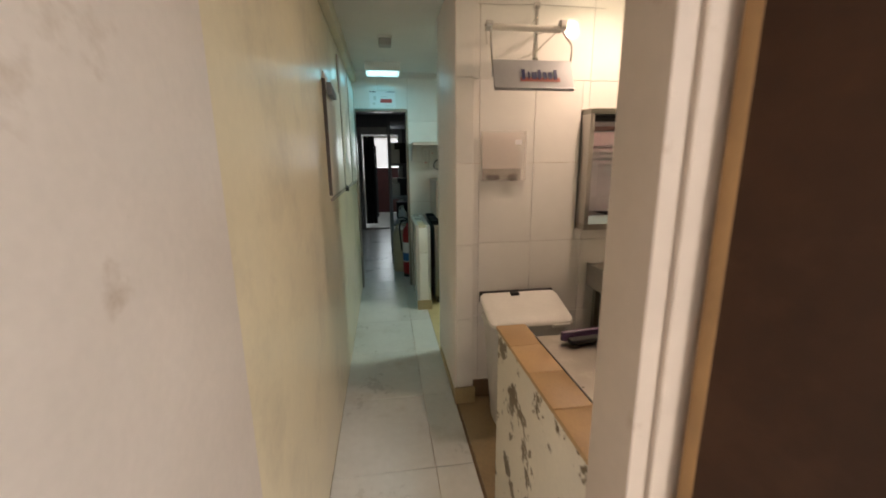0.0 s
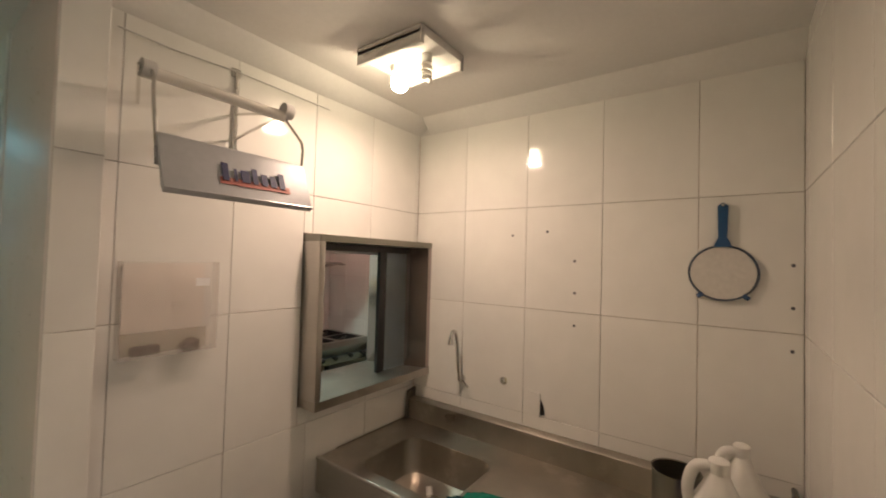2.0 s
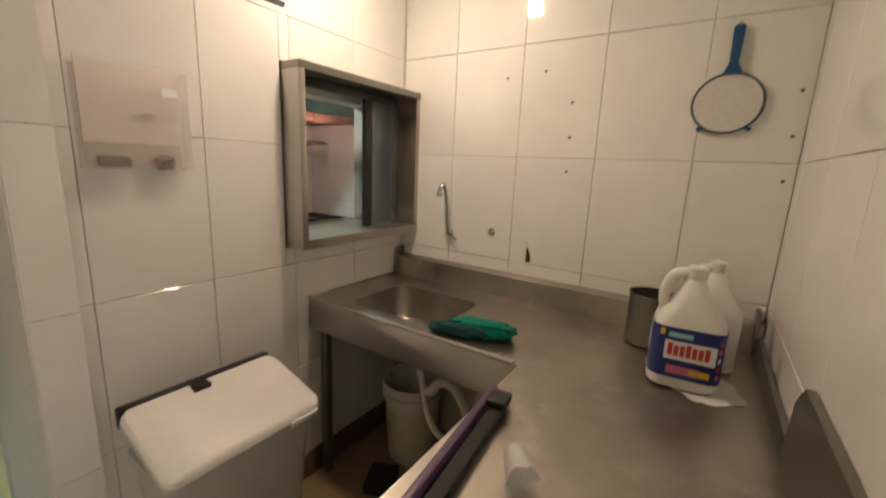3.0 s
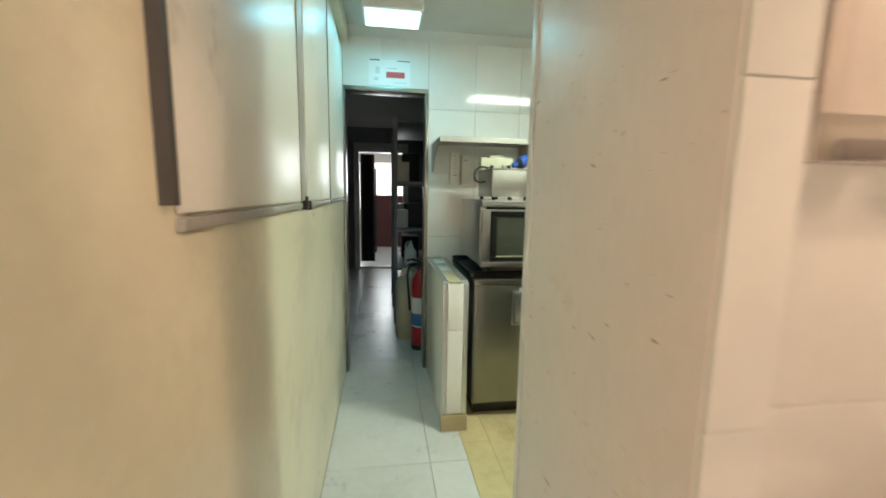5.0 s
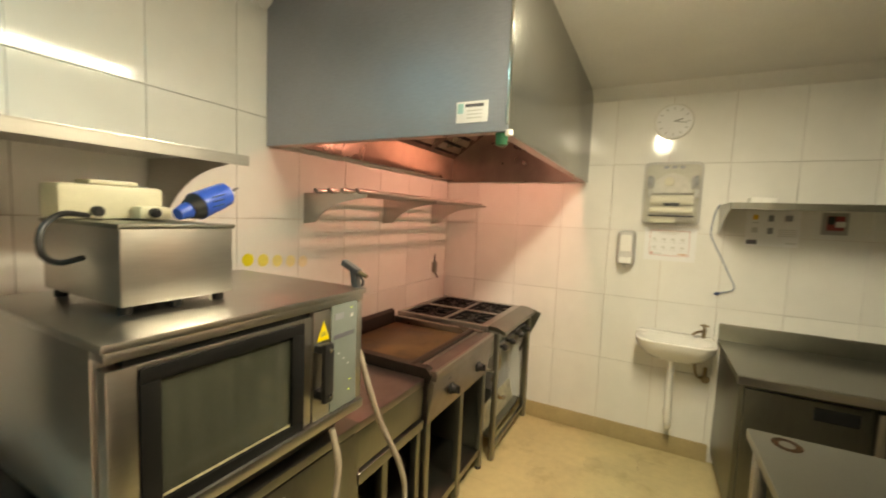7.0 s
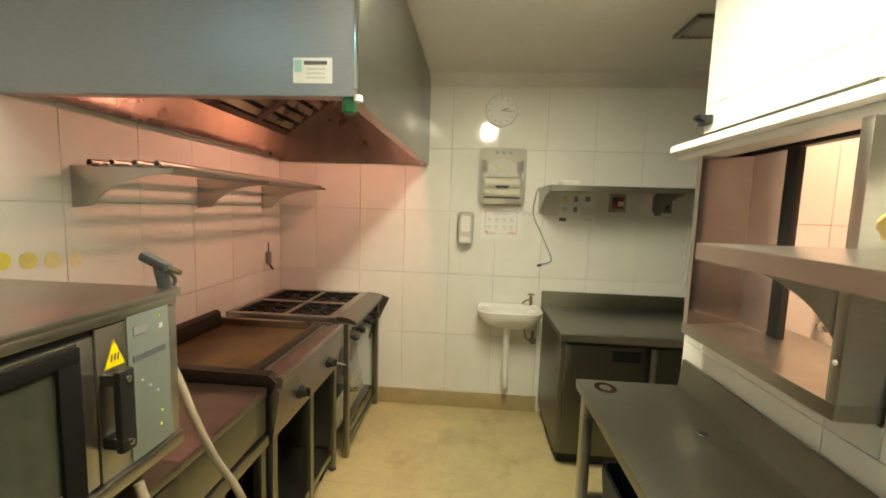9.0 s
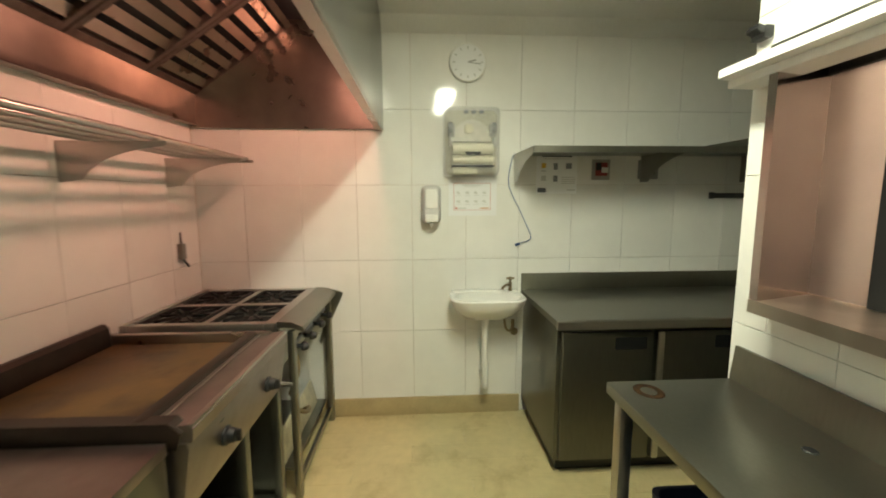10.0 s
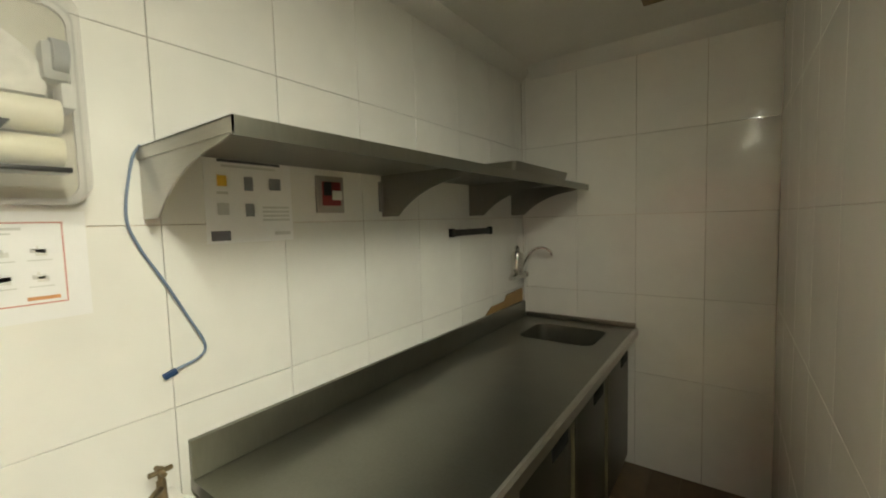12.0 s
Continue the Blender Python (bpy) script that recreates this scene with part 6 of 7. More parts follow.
c1 = cup()
c1.matrix_world = look((0.900, 1.468, 0.906), (1.010, 1.554, 0.914))
for ob in c1.children:
    for v in ob.data.vertices:
        v.co *= 1.12 + 0.30 * noise.noise(v.co * 38) + 0.14 * noise.noise(v.co * 90)


def sieve():
    t = thing("sieve", (XS - 0.012, 1.217, 1.61), "blue handled round sieve hanging on the tiles", "sieve")
    cy, cz, r = 1.217, 1.702, 0.095
    ring = [(XS - 0.012, cy + 1.06 * r * math.cos(2 * math.pi * i / 44), cz + r * math.sin(2 * math.pi * i / 44)) for i in range(45)]
    part("rim", Geo().tube(ring, 0.0038, 8), surf("dark_grey_sieve_rim", (0.055, 0.075, 0.105), 0.4), t, "dark grey rim")
    part("mesh", Geo().lathe([(r * 0.99, -0.010), (r * 0.9, -0.004), (r * 0.6, -0.002)], (XS - 0.003, cy, cz), "x", 40), MESHM, t, "pale fine mesh")
    part("handle", Geo().prism([(cy - 0.028, cz + r - 0.004), (cy + 0.028, cz + r - 0.004), (cy + 0.013, cz + r + 0.03), (cy + 0.016, cz + r + 0.14), (cy, cz + r + 0.152), (cy - 0.016, cz + r + 0.14), (cy - 0.013, cz + r + 0.03)], "x", XS - 0.022, XS - 0.008), surf("blue_sieve_handle", (0.015, 0.075, 0.20), 0.35), t, "blue plastic handle")
    for s in (-1, 1):
        part("lug", Geo().obox(pose(XS - 0.012, cy + s * 0.066, cz - 0.080, -s * 35), 0.012, 0.022, 0.016, 0.004), NAVY, t)
    part("hook", Geo().cyl((XS, cy, cz + r + 0.140), (XS - 0.03, cy, cz + r + 0.143), 0.005, n=8), CHROME, t)


sieve()
for yy, zz in ((1.737, 1.731), (1.735, 1.595), (1.734, 1.456), (1.028, 1.734), (1.029, 1.595), (1.03, 1.455), (1.86, 1.86), (2.03, 1.845)):
    solo("wall_plug", Geo().lathe([(0.006, 0.0), (0.006, -0.0015), (0.003, -0.002)], (XS - 0.0005, yy, zz), "x", 10), INK, "empty dark screw plug in the tiles", "screw hole", "screw holes in the tiles", at=(XS, yy, zz))
solo("pipe_ring", Geo().lathe([(0.016, -0.001), (0.018, -0.006), (0.010, -0.008), (0.009, -0.002)], (XS, 2.058, 1.162), "x", 20), CHROME, "small chrome pipe collar on the tiles", "pipe collar", at=(XS, 2.058, 1.162))


def outlet():
    t = thing("socket_cover", (XS, 1.90, 1.07), "white blanking plate broken at one corner", "socket cover")
    part("plate", Geo().prism([(1.955, 1.035), (1.955, 1.145), (1.878, 1.140), (1.878, 1.035)], "x", XS - 0.006, XS - 0.0005), WPLAST, t)
    part("hole", Geo().prism([(1.878, 1.045), (1.875, 1.115), (1.862, 1.085), (1.856, 1.05)], "x", XS - 0.004, XS - 0.0005), BLACK, t, "dark broken hole")


outlet()


def insect_lamp():
    t = thing("insect_trap", (0.9, YP, 1.87), "tube insect trap lamp hanging on a wire frame", "insect trap")
    part("lamp_tube", Geo().cyl((0.585, 2.40, 2.180), (0.935, 2.36, 2.165), 0.016, n=18), TUBE, t, "unlit white tube")
    for x, y in ((0.578, 2.402), (0.945, 2.358)):
        part("tube_cap", Geo().cyl((x - 0.016, y, 2.185), (x + 0.014, y, 2.184), 0.024, n=16), GPLAST, t)
    part("reflector", Geo().prism([(2.262, 1.866), (2.250, 1.872), (2.300, 2.000), (2.315, 2.004), (2.306, 1.992), (2.268, 1.874)], "x", 0.572, 0.972), REFL, t, "grey tilted reflector tray")
    part("tray_back", Geo().box(0.572, 2.3125, 1.93, 0.972, 2.3165, 2.004), REFL, t)
    part("tray_roll", Geo().cyl((0.573, 2.309, 2.000), (0.971, 2.309, 2.000), 0.0085, n=12), REFL, t, "rolled upper tray edge")
    part("tray_lip", Geo().obox(pose(0.772, 2.252, 1.866, -40), 0.400, 0.018, 0.005, 0.001), REFL, t, "bent lower tray lip")
    for k in range(7):
        part("logo_letter", Geo().obox(pose(0.718 + 0.027 * k, 2.2712 if k in (0, 3, 6) else 2.2692, 1.9365 if k in (0, 3, 6) else 1.9312, -21.3), (0.017, 0.008, 0.024, 0.015, 0.018, 0.018, 0.018)[k], 0.0015, (0.052, 0.038, 0.036, 0.048, 0.036, 0.036, 0.050)[k]), INKB, t)
    part("logo_bar", Geo().obox(pose(0.803, 2.2640, 1.9120, -21.3), 0.20, 0.0015, 0.020), REDO, t)
    w = 0.0045
    for x in (0.574, 0.970):
        out = 0.012 if x > 0.9 else -0.004
        part("wire", Geo().tube([(x, 2.312, 1.975), (x + out, 2.322, 2.060), (x + out, 2.330, 2.088), (x - 0.022 if x > 0.9 else x + 0.006, 2.368, 2.158), (x - 0.03 if x > 0.9 else x + 0.004, 2.375, 2.176)], w, 8), CHROME, t)
        part("wire", Geo().tube([(x - 0.02, 2.385, 2.185), (0.62 if x < 0.9 else 0.90, YP - 0.002, 2.155 if x < 0.9 else 2.21)], w, 8), CHROME, t)
    part("wall_strut", Geo().tube([(0.90, YP - 0.006, 2.36), (0.90, YP - 0.006, 2.08)], 0.006, 8).box(0.885, YP - 0.005, 2.05, 0.915, YP - 0.001, 2.09).box(0.885, YP - 0.005, 2.34, 0.915, YP - 0.001, 2.37), CHROME, t)
    part("wire", Geo().tube([(0.90, YP - 0.008, 2.30), (0.79, 2.385, 2.19)], w, 8), CHROME, t)
    part("wire", Geo().tube([(0.90, YP - 0.008, 2.12), (0.93, 2.365, 2.168)], w, 8), CHROME, t)
    part("wire", Geo().tube([(0.56, YP - 0.03, 2.345), (0.70, YP - 0.008, 2.35), (0.90, YP - 0.008, 2.36), (1.3, YP - 0.006, 2.355)], 0.0025, 6), GPLAST, t, "thin slack cord")


insect_lamp()


def acrylic_box():
    t = thing("document_holder", (0.72, YP, 1.41), "clear acrylic document holder with clutter inside", "holder")
    x0, x1, z0, z1, yf = 0.592, 0.853, 1.412, 1.692, YP - 0.045
    part("front", Geo().box(x0, yf, z0, x1, yf + 0.003, z1, 0.001), FROST, t)
    for xa in (x0, x1 - 0.003):
        part("side", Geo().box(xa, yf + 0.003, z0, xa + 0.003, YP - 0.001, z1), FROST, t)
    part("paper_sheet", Geo().box(x0 + 0.012, YP - 0.008, z0 + 0.07, x1 - 0.03, YP - 0.006, z1 - 0.008), surf("pale_beige_paper", (0.72, 0.66, 0.60), 0.6), t, "faded beige sheet")
    part("floor_strip", Geo().box(x0, yf + 0.003, z0, x1, YP - 0.001, z0 + 0.003), FROST, t)
    part("yellow_film", Geo().box(x0 + 0.01, YP - 0.012, z0 + 0.005, x1 - 0.02, YP - 0.010, z0 + 0.070), surf("yellowed_film", (0.64, 0.56, 0.42), 0.4, alpha=0.35), t, "yellowed film")
    solo("scrap", crumpled((0.78, YP - 0.025, z0 + 0.022), (0.040, 0.016, 0.026), 11), surf("grey_brown_scrap", (0.10, 0.07, 0.045), 0.7), "grey brown scrap in the holder", "scrap")
    solo("scrap", Geo().box(0.622, YP - 0.035, z0 + 0.004, 0.698, YP - 0.015, z0 + 0.034, 0.008), surf("dark_brown_scrap", (0.06, 0.035, 0.02), 0.7), "dark brown stub in the holder", "scrap")
    part("torn_label", Geo().box(x1 - 0.07, yf - 0.0015, z1 - 0.075, x1 - 0.03, yf - 0.0003, z1 - 0.05), PAPER, t)


acrylic_box()


def bin_():
    t = thing("pedal_bin", (0.80, 2.34, 0), "grey white plastic bin with a flat lid", "bin")
    x0, x1, y0, y1, zt = 0.56, 1.02, 2.20, 2.475, 0.655
    lp = lambda z, i: [(x, y, z) for x, y in round_rect(x0 + i, y0 + i, x1 - i, y1 - i, 0.045)]
    part("body", Geo().rings([lp(0.0, 0.065), lp(0.02, 0.055), lp(zt - 0.03, 0.012), lp(zt - 0.028, 0.004), lp(zt, 0.004)]), GPLAST, t)
    m = Matrix.Translation((0, y1, zt)) @ pose(0, 0, 0, 0) @ Matrix.Translation((0, -y1, -zt))
    ll = lambda dz, i: [(x, y, zt + dz + (y - y0) * 0.30) for x, y in round_rect(x0 - 0.006 + i, y0 - 0.012 + i, x1 + 0.006 - i, y1 - 0.005, 0.04)]
    part("lid", Geo().rings([ll(0.002, 0.004), ll(0.008, 0), ll(0.022, 0.002), ll(0.03, 0.012)]), WPLAST, t, "white lid standing slightly open")
    part("hinge_bar", Geo().box(x0 + 0.0, y1 - 0.012, zt + 0.055, x1 - 0.01, y1 + 0.014, zt + 0.115, 0.006), BLACK, t, "black hinge bar")
    part("hinge_tab", Geo().box(0.74, y1 - 0.05, zt + 0.095, 0.79, y1, zt + 0.112, 0.004), BLACK, t)
    part("lip_grip", Geo().box(0.90, y0 - 0.018, zt - 0.012, 1.0, y0 - 0.006, zt + 0.008, 0.004), WPLAST, t)


bin_()


def bucket():
    t = thing("bucket", (1.69, 2.32, 0), "white plastic bucket under the sink", "bucket")
    c = (1.69, 2.32, 0)
    part("body", Geo().lathe([(0.110, 0.001), (0.115, 0.01), (0.140, 0.395), (0.150, 0.398), (0.150, 0.420), (0.138, 0.415), (0.11, 0.02)], c, n=36), WPLAST, t)
    part("rim", Geo().lathe([(0.141, 0.335), (0.149, 0.340), (0.149, 0.365), (0.142, 0.37)], c, n=36, cap0=False, cap1=False), WPLAST, t)
    part("label_band", Geo().lathe([(0.1215, 0.08), (0.135, 0.29)], c, n=36, cap0=False, cap1=False), YPLAST, t, "yellowed label band")


bucket()
solo("dark_box", Geo().obox(pose(1.43, 2.29, 0.03, 0, 0, 25), 0.15, 0.13, 0.058, 0.012), RUBBER, "dark box on the floor under the sink", "box")
solo("drain_hose", Geo().tube(spline([(1.62, 2.25, 0.74), (1.555, 2.17, 0.55), (1.53, 2.10, 0.36), (1.545, 2.02, 0.29), (1.58, 1.94, 0.36), (1.62, 1.90, 0.55), (1.64, 1.88, 0.75)]), 0.015, 10), WPLAST, "pale drain hose hanging under the sink", "hose", at=(1.55, 2.05, 0.3))


def half_wall():
    t = tagged(structure("half_wall", Geo().box(0.462, YS - 0.01, 0, 0.57, 1.738, 0.862, 0.003), PEEL, "low wall with peeling paint and a tan tile cap"), kind="structure")
    ys = (YS - 0.01, 1.18, 1.37, 1.56, 1.745)
    for a, b in zip(ys, ys[1:]):
        part("cap_tile", Geo().box(0.455, a + 0.001, 0.862, 0.577, b - 0.001, 0.878, 0.003), WOODCAP, t)


half_wall()


def bulb_fitting():
    t = thing("ceiling_lamp", (1.3, 2.15, CEIL), "open metal ceiling fitting with lit bulbs", "ceiling lamp")
    m = pose(1.30, 2.15, CEIL - 0.018, 0, 0, 0)
    part("tray", Geo().obox(m, 0.25, 0.30, 0.03, 0.004), WPLAST, t)
    for x in (1.185, 1.415):
        part("side_rim", Geo().obox(pose(x, 2.15, CEIL - 0.04), 0.02, 0.30, 0.05, 0.004), WPLAST, t)
    for y in (2.22, 2.075):
        h = part("lamp_holder", Geo().cyl((1.30, y, CEIL - 0.03), (1.30, y, CEIL - 0.065), 0.02, n=16), WPLAST, t)
        if y > 2.1:
            part("bulb", Geo().lathe([(0.014, -0.065), (0.018, -0.08), (0.031, -0.105), (0.033, -0.12), (0.026, -0.14), (0.008, -0.15)], (1.30, y - 0.02, CEIL + 0.012), n=20), GLOWB, h, "lit warm bulb")
        else:
            part("spiral", Geo().tube([(1.30 + 0.018 * math.cos(a * 0.7), y + 0.018 * math.sin(a * 0.7), CEIL - 0.066 - a * 0.0022) for a in range(28)], 0.006, 8), TUBE, h, "unlit spiral bulb")


bulb_fitting()


# ---- entrance ----
def entry_door():
    t = thing("entrance_door", (0.55, 0.84, 0), "dark brown painted door standing open", "door")
    hinge = Vector((0.568, 0.835, 0))
    ang = -62
    m = Matrix.Translation(hinge) @ pose(0, 0, 0, 0, 0, ang)
    at = lambda x, y, z: m @ Matrix.Translation((x, y, z))
    part("leaf", Geo().obox(at(0.40, -0.022, 1.05), 0.78, 0.036, 2.05, 0.003), DOORB, t)
    part("edge", Geo().obox(at(0.010, -0.022, 1.05), 0.024, 0.041, 2.052, 0.003), WOODED, t, "bare wood door edge")
    for z in (0.30, 1.19, 1.97):
        part("hinge", Geo().obox(at(-0.006, -0.002, z), 0.026, 0.008, 0.10, 0.002).cyl(at(-0.006, 0.004, z - 0.05).translation, at(-0.006, 0.004, z + 0.05).translation, 0.007, n=10), STEELD, t, "dark steel hinge")
    part("knob", Geo().lathe([(0.01, 0), (0.01, 0.03), (0.026, 0.045), (0.022, 0.065), (0.005, 0.07)], at(0.72, 0.0, 1.0).translation, "y", 18), BRASS, t)


entry_door()
structure("door_frame_entry", Geo().box(0.492, 0.836, 0, 0.563, 0.852, CEIL - 0.3, 0.007, 3), AGED, "worn cream door frame of the entrance", "door frame")


# ---- corridor ----
def shutter(y0, y1, z0, z1, proud, label):
    t = thing("wall_shutter", (XL, (y0 + y1) / 2, z0), label, "shutter", "shutters on the corridor wall")
    x = XL + 0.001
    part("panel", Geo().box(x, y0, z0 + 0.012, x + proud, y1, z1, 0.006), BOARD, t)
    part("bottom_rail", Geo().box(x, y0, z0 - 0.012, x + proud + 0.003, y1, z0 + 0.007, 0.003), RAILM, t, "grey bottom rail")
    part("edge_strip", Geo().box(x + proud, y1 - 0.016, z0 + 0.012, x + proud + 0.005, y1 - 0.002, z1, 0.002), RAILM, t)
    return t


shutter(2.70, 3.528, 1.315, 2.02, 0.010, "smudged white shutter with a grey bottom rail")
shutter(3.622, 4.255, 1.315, 2.30, 0.014, "white shutter panel beside the corridor lamp")
shutter(4.265, 4.975, 1.315, 2.30, 0.018, "narrow white shutter panel near the doorway")
solo("shutter_latch", Geo().box(XL, 3.560, 1.297, XL + 0.035, 3.588, 1.330, 0.005).cyl((XL + 0.02, 3.574, 1.330), (XL + 0.02, 3.574, 1.344), 0.005, n=10), BLACK, "black latch between the shutters", "latch")
structure("shutter_mullion", Geo().box(XL, 3.534, 1.335, XL + 0.012, 3.617, 2.30, 0.004), RAILM, "grey beige upright strip between the shutters", "trim")
solo("wall_hook", Geo().prism([(2.665, 1.34), (2.682, 1.34), (2.682, 1.97), (2.665, 1.975)], "x", XL, XL + 0.018), surf("dark_stick", (0.07, 0.06, 0.05), 0.6), "dark upright strip beside the shutter", "strip")
solo("wall_bracket", Geo().prism([(2.69, 1.96), (2.95, 1.93), (2.95, 1.90), (2.74, 1.90)], "x", XL + 0.018, XL + 0.045), GREYB, "grey bracket at the shutter's top corner", "bracket")


def low_wall():
    t = structure("low_wall", Geo().box(0.333, 4.243, 0, 0.462, YR - 0.014, 0.868, 0.002), TILE, "low white tiled wall with steel edge trims")
    part("trim_strip", Geo().box(0.325, 4.236, 0.0, 0.352, 4.262, 0.872, 0.002).box(0.443, 4.236, 0.0, 0.470, 4.262, 0.872, 0.002), ALU, t, "upright steel corner trims")
    part("trim_strip", Geo().box(0.325, 4.262, 0.868, 0.356, YR - 0.016, 0.882, 0.002).box(0.430, 4.262, 0.868, 0.470, YR - 0.016, 0.882, 0.002), ALU, t, "flat steel cap trims")
    ys = (4.24, 4.58, 4.84, YR - 0.016)
    for a, b in zip(ys, ys[1:]):
        part("cap_tile", Geo().box(0.357, a + 0.001, 0.868, 0.429, b - 0.001, 0.880, 0.002), surf("beige_cap_tile", (0.52, 0.44, 0.28), 0.35, var=0.12) if a < 4.5 else TILE, t)
    for z0, z1 in ((0.11, 0.60), (0.604, 0.866)):
        part("end_tile", Geo().box(0.354, 4.236, z0, 0.441, 4.243, z1, 0.002), TILE, t)
    part("skirting", Geo().box(0.322, 4.222, 0.0, 0.474, 4.236, 0.10, 0.003), SKIRT, t)


low_wall()


def sign():
    t = thing("wall_sign", (0.05, YR, 2.1), "laminated white sign with a red bar", "sign")
    x0, x1, z0, z1 = -0.095, 0.195, 2.112, 2.285
    part("sheet", Geo().box(x0, YR - 0.004, z0, x1, YR - 0.001, z1), PAPER, t)
    part("red_bar", Geo().box(0.025, YR - 0.005, 2.165, 0.155, YR - 0.0042, 2.205), REDB, t)
    for a, b, c, d, m in ((0.03, 0.10, 2.225, 2.232, INKG), (0.08, 0.17, 2.130, 2.135, INKG), (-0.06, -0.03, 2.145, 2.165, INKG), (-0.05, -0.02, 2.19, 2.235, INKG), (-0.09, -0.02, 2.276, 2.284, INK), (0.10, 0.19, 2.276, 2.282, INK)):
        part("print_bar", Geo().box(a, YR - 0.005, c, b, YR - 0.0042, d), m, t)


sign()


# ---- store room beyond the doorway ----
def extinguisher():
    t = thing("fire_extinguisher", (0.322, 5.52, 0), "red fire extinguisher with a white and blue label", "fire extinguisher")
    c = (0.322, 5.52, 0)
    part("body", Geo().lathe([(0.062, 0.03), (0.078, 0.045), (0.080, 0.06), (0.080, 0.56), (0.072, 0.62), (0.045, 0.67), (0.028, 0.69), (0.026, 0.72)], c, n=32), RED, t)
    part("base_ring", Geo().lathe([(0.076, 0.0), (0.080, 0.005), (0.078, 0.045), (0.07, 0.045)], c, n=32), BLACK, t)
    part("label_band", Geo().lathe([(0.0812, 0.21), (0.0812, 0.47)], c, n=32, cap0=False, cap1=False), PAPER, t, "white printed label")
    part("label_band", Geo().lathe([(0.0818, 0.22), (0.0818, 0.33)], c, n=32, cap0=False, cap1=False), surf("blue_band_print", (0.05, 0.16, 0.42), 0.5, var=0.3, scale=30), t, "blue label band")
    part("valve", Geo().lathe([(0.026, 0.72), (0.028, 0.75), (0.015, 0.77)], c, n=16), BLACK, t)
    part("lever", Geo().tube([(0.322, 5.52, 0.765), (0.250, 5.50, 0.80), (0.200, 5.48, 0.795)], 0.009, 8).tube([(0.322, 5.52, 0.75), (0.250, 5.50, 0.765), (0.210, 5.48, 0.755)], 0.008, 8), BLACK, t)
    part("hose", Geo().tube(spline([(0.285, 5.51, 0.75), (0.225, 5.48, 0.74), (0.205, 5.47, 0.66), (0.215, 5.47, 0.5), (0.225, 5.47, 0.36)]), 0.010, 10), BLACK, t)


extinguisher()


def jerrycan():
    t = thing("jerrycan", (0.20, 5.86, 0), "yellowed plastic jerrycan on the floor", "jerrycan")
    lp = lambda z, i: [(x, y, z) for x, y in round_rect(0.12 + i, 5.72 + i, 0.36 - i, 5.98 - i, 0.06)]
    part("body", Geo().rings([lp(0, 0.012), lp(0.02, 0), lp(0.50, 0), lp(0.56, 0.02), lp(0.60, 0.06)]), CANM, t)
    part("grip", Geo().tube(spline([(0.17, 5.85, 0.58), (0.19, 5.85, 0.645), (0.29, 5.85, 0.645), (0.31, 5.85, 0.58)]), 0.014, 10), CANM, t)
    part("cap", Geo().lathe([(0.024, 0.59), (0.026, 0.64), (0.02, 0.645)], (0.24, 5.78, 0), n=16), WPLAST, t)


jerrycan()


def store_rack():
    t = thing("storage_rack", (0.45, 6.2, 0), "dark metal storage rack in the store room", "rack")
    for y in (6.22, 6.85, 7.5):
        for x in (0.128, 0.74):
            part("upright", Geo().box(x - 0.018, y - 0.018, 0, x + 0.018, y + 0.018, 2.10, 0.003), GREYB, t)
    for z in (0.60, 1.0, 1.48, 2.08):
        part("shelf", Geo().box(0.118, 6.205, z - 0.03, 0.76, 7.52, z, 0.003), GREYB, t)
    part("back_panel", Geo().box(0.765, 6.2, 0.05, 0.775, 7.53, 2.08), DARK, t)


store_rack()
for i, (x, y, z, w, d, h, m, lab) in enumerate(((0.20, 6.42, 1.48, 0.07, 0.10, 0.20, GPLAST, "grey package on the storage rack"), (0.30, 6.62, 1.48, 0.09, 0.12, 0.30, DARK, "dark carton on the storage rack"), (0.20, 6.42, 1.0, 0.06, 0.09, 0.19, GPLAST, "pale carton on the storage rack"),
                                                (0.40, 6.68, 1.0, 0.16, 0.2, 0.25, DARK, "dark box on the storage rack"), (0.22, 7.05, 1.48, 0.08, 0.14, 0.32, WPLAST, "white package on the storage rack"), (0.24, 7.05, 1.0, 0.09, 0.12, 0.24, WPLAST, "white carton on the storage rack"), (0.32, 7.0, 0.60, 0.1, 0.14, 0.25, DARK, "black box on the low rack shelf"))):
    solo("carton", Geo().box(x - w, y - d, z, x + w, y + d, z + h, 0.006), m, lab, "carton", "cartons on the storage rack")
b3 = jug("plastic_bottle", (0, 0, 0), 0.065, 0.26, "white plastic bottle on the rack's low shelf")
b3.location = (0.29, 6.38, 0.60)
solo("black_curtain", Geo().rings([[(-0.40 + 0.036 * i, 9.56 + 0.03 * (i % 2), z) for i in range(8)] + [(-0.40 + 0.036 * i, 9.60 + 0.03 * (i % 2), z) for i in range(7, -1, -1)] for z in (0.10, 2.04)]), BLACKCLOTH, "black curtain drawn aside in the doorway", "curtain", smooth=60)


def far_rack():
    t = thing("display_rack", (-0.22, 11.6, 0), "dark slatted rack standing in the bright room", "rack")
    for x in (-0.29, -0.16):
        part("upright", Geo().box(x - 0.02, 11.4, 0, x + 0.02, 11.46, 1.9), DARK, t)
    for k in range(9):
        part("shelf", Geo().box(-0.30, 11.38, 0.25 + 0.19 * k, -0.15, 11.8, 0.285 + 0.19 * k), DARK, t)


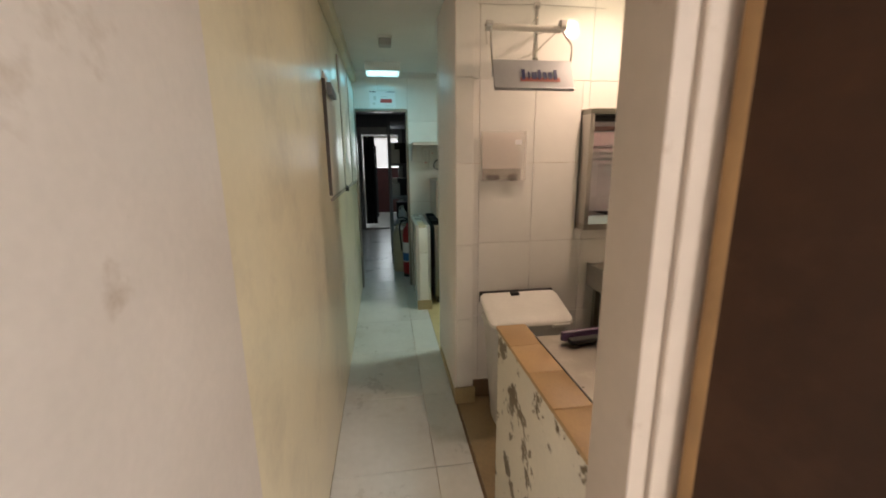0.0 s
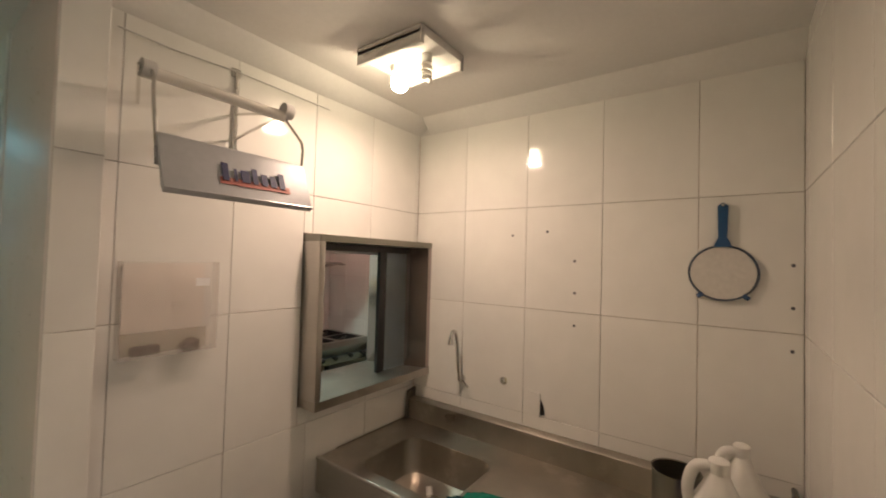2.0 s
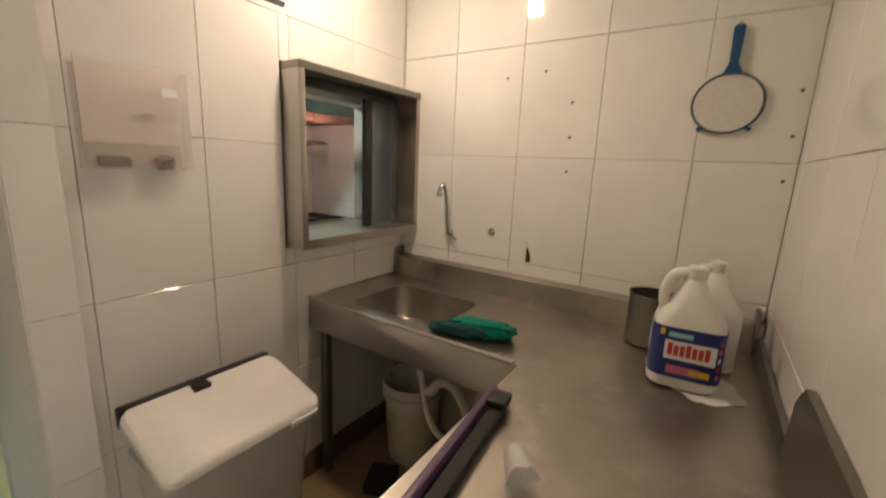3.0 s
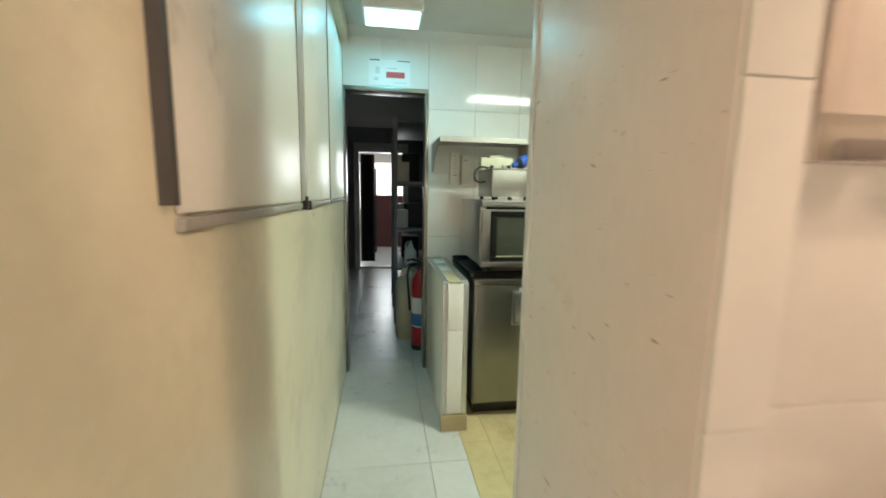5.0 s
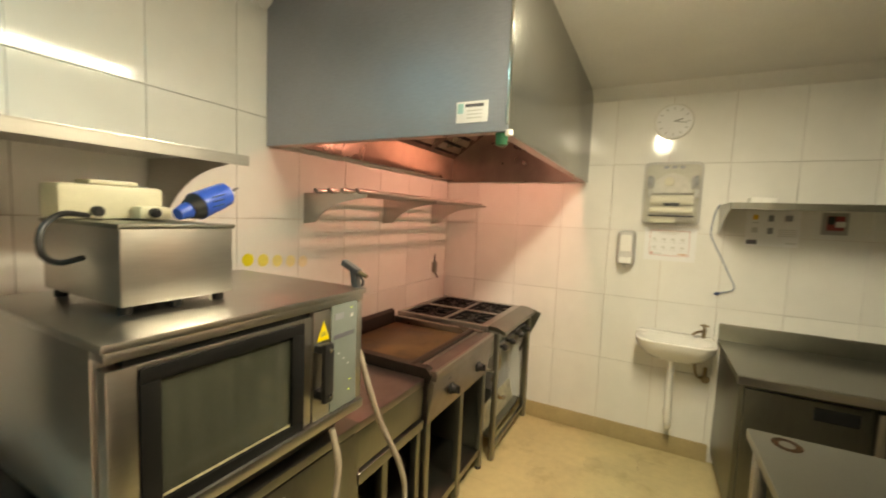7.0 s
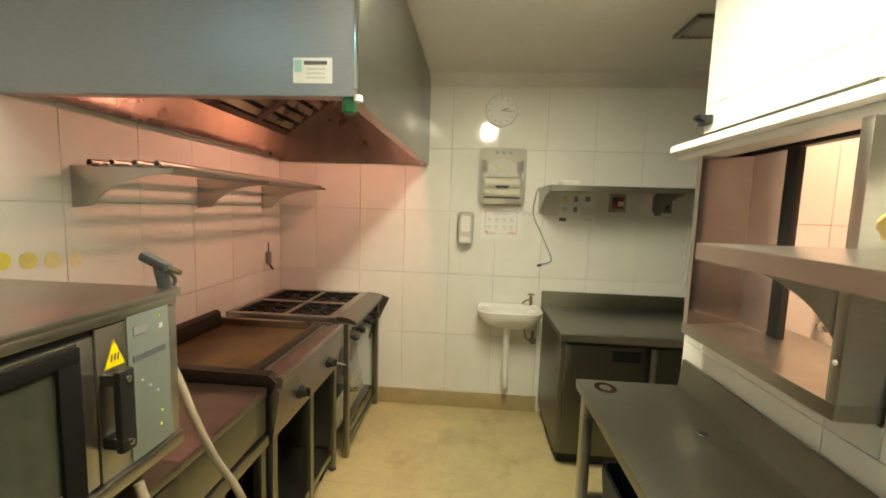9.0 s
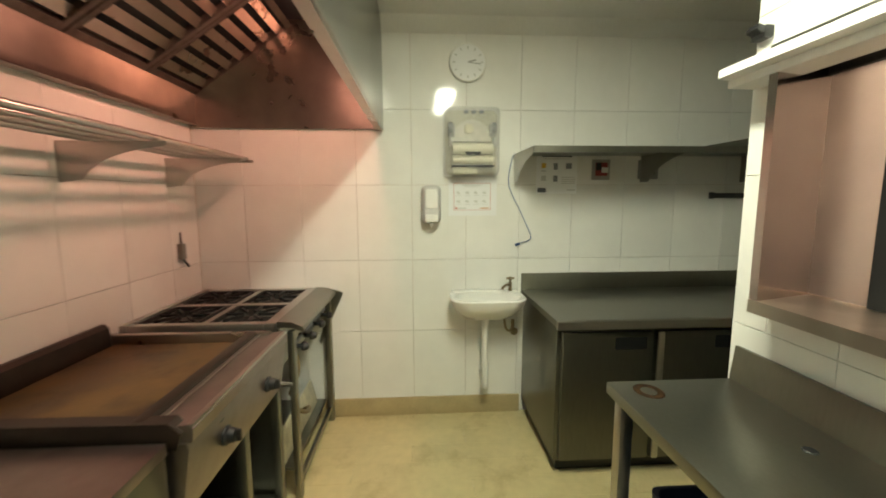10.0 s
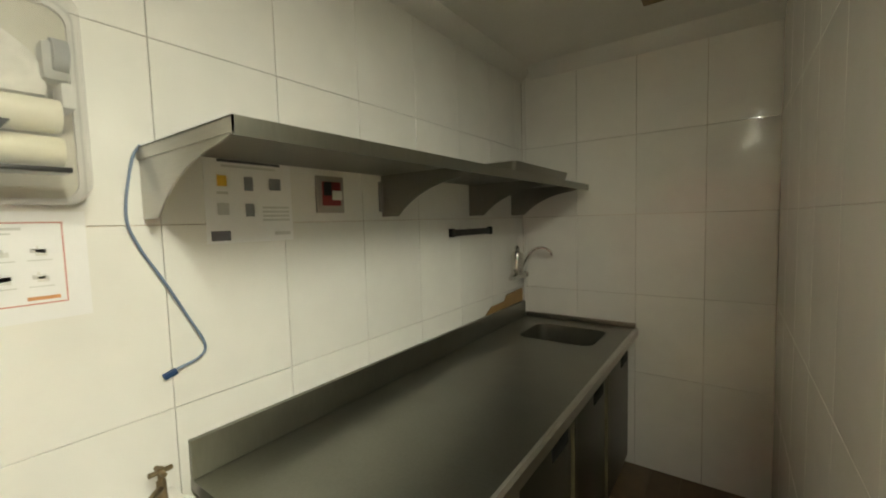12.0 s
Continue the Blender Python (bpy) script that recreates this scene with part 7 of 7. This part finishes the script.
far_rack()
solo("cupboard", Geo().box(-0.5, 12.3, 1.26, 0.7, 12.9, 1.30, 0.01).box(-0.48, 12.33, 0.0, 0.68, 12.88, 1.26, 0.004), surf("dark_red_wood", (0.10, 0.03, 0.03), 0.4), "dark red wooden cupboard in the bright room", "cupboard")


# ---- wall and floor tiles, last ----
ZK = (0.575, 1.04, 1.51, 1.965, 2.43)
ZS = (0.565, 1.036, 1.512, 1.974, 2.41)
HATCH = ((OX0, OZ0, 1.862, OZ1),)
HATCHS = ((OX0, OZ0, XS, OZ1),)
tiled(wall_range, "y", YR, 180, 0.328, XR, 0.335, 0.0, CEIL, ZK)
tiled(wall_range, "y", YR, 180, XL, 0.328, -0.005, 2.10, CEIL, ZK)
tiled(wall_far, "x", XR, 90, YE, YR, 3.453, 0.0, CEIL, ZK)
tiled(wall_end, "y", YE, 0, XN, XR, 2.965, 0.0, CEIL, ZK)
tiled(wall_scullery, "x", XS, 90, YS, YP, 1.29, 0.0, CEIL, ZS, step=0.336)
tiled(wall_scullery, "x", XN, -90, YE, YK, 1.31, 0.0, CEIL, ZK, gap=0.0006)
tiled(wall_pass, "y", YP, 180, 0.54, XS, 0.912, 0.0, CEIL, ZS, HATCHS, step=0.33)
tiled(wall_pass, "y", YK, 0, XP + 0.055, XN, 1.66, 0.0, CEIL, (0.30, 0.64, 1.035, 1.49, 1.945, 2.41), HATCH, step=0.325)
tiled(bpy.data.objects["pillar"], "y", YP - 0.05, 180, XP + 0.002, 0.54, 0.0, 0.105, CEIL, ZS, step=2)
tiled(bpy.data.objects["wall_scullery_front"], "y", YS, 0, 0.47, XS, 1.50, 0.0, CEIL, ZS)


def floor_tiles(x_lines, y_lines, mat):
    for xa, xb in zip(x_lines, x_lines[1:]):
        for ya, yb in zip(y_lines, y_lines[1:]):
            ob = new("floor_tile", tile_mesh(xb - xa - 0.003, yb - ya - 0.003, mat, 0.012))
            ob.location = ((xa + xb) / 2, (ya + yb) / 2, -0.012)
            ob.rotation_euler = (radians(90), 0, 0)
            ob.parent = bpy.data.objects["floor"]


floor_tiles((XL, 0.232, 0.43), [-2.2 + 0.025, -1.21, -0.56, 0.07, 0.72, 1.37, 2.02, 2.67, 3.32, 3.97, 4.62, 5.27, 5.92, 6.57, 7.22, 7.87, 8.52, 9.17, 9.82, 10.47, 11.12, 13.9], FLOORC)
floor_tiles((0.43, 0.95, 1.45, 1.95), [-2.2, -1.21, -0.56, 0.07, 0.85], FLOORC)
floor_tiles((0.43, 0.92), [5.1, 5.92, 6.57, 7.22, 7.87, 8.52, 9.17], FLOORC)
floor_tiles((-0.75, XL), [5.22, 5.92, 6.57, 7.22, 7.87, 8.52, 9.4], FLOORC)
floor_tiles((-1.2, -0.8, XL), [9.4, 10.47, 11.12, 11.77, 13.9], FLOORC)
floor_tiles((0.43, 0.95, 1.4), [9.4, 10.47, 11.12, 11.77, 13.9], FLOORC)


# ---- vinyl planks of the kitchen floor ----
PLANK = surf("yellow_vinyl_plank", (0.58, 0.48, 0.26), 0.38, var=0.16, scale=3, fine=20, bump=0.04, rand=0.05, stain=(0.27, 0.20, 0.09), stain_scale=3.4, stain_amount=(0.54, 0.86))
# darker brown for planks centred at y 1.8 and below
PLANKD = surf("dark_brown_plank", (0.13, 0.085, 0.045), 0.42, var=0.25, scale=5, fine=20, bump=0.04, rand=0.08)
for i in range(20):
    xa = 0.43 + 0.15 * i
    if xa > XR:
        break
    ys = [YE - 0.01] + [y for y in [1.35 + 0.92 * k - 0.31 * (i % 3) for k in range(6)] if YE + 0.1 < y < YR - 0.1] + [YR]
    if xa < XN - 0.1:
        ys = [YK - 0.02] + [y for y in ys if y > YK + 0.1]
    for ya, yb in zip(ys, ys[1:]):
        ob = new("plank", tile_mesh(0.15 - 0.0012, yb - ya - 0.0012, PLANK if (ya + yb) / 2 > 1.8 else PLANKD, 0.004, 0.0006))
        ob.location = (xa + 0.075, (ya + yb) / 2, -0.004)
        ob.rotation_euler = (radians(90), 0, 0)
        ob.parent = bpy.data.objects["floor_kitchen"]
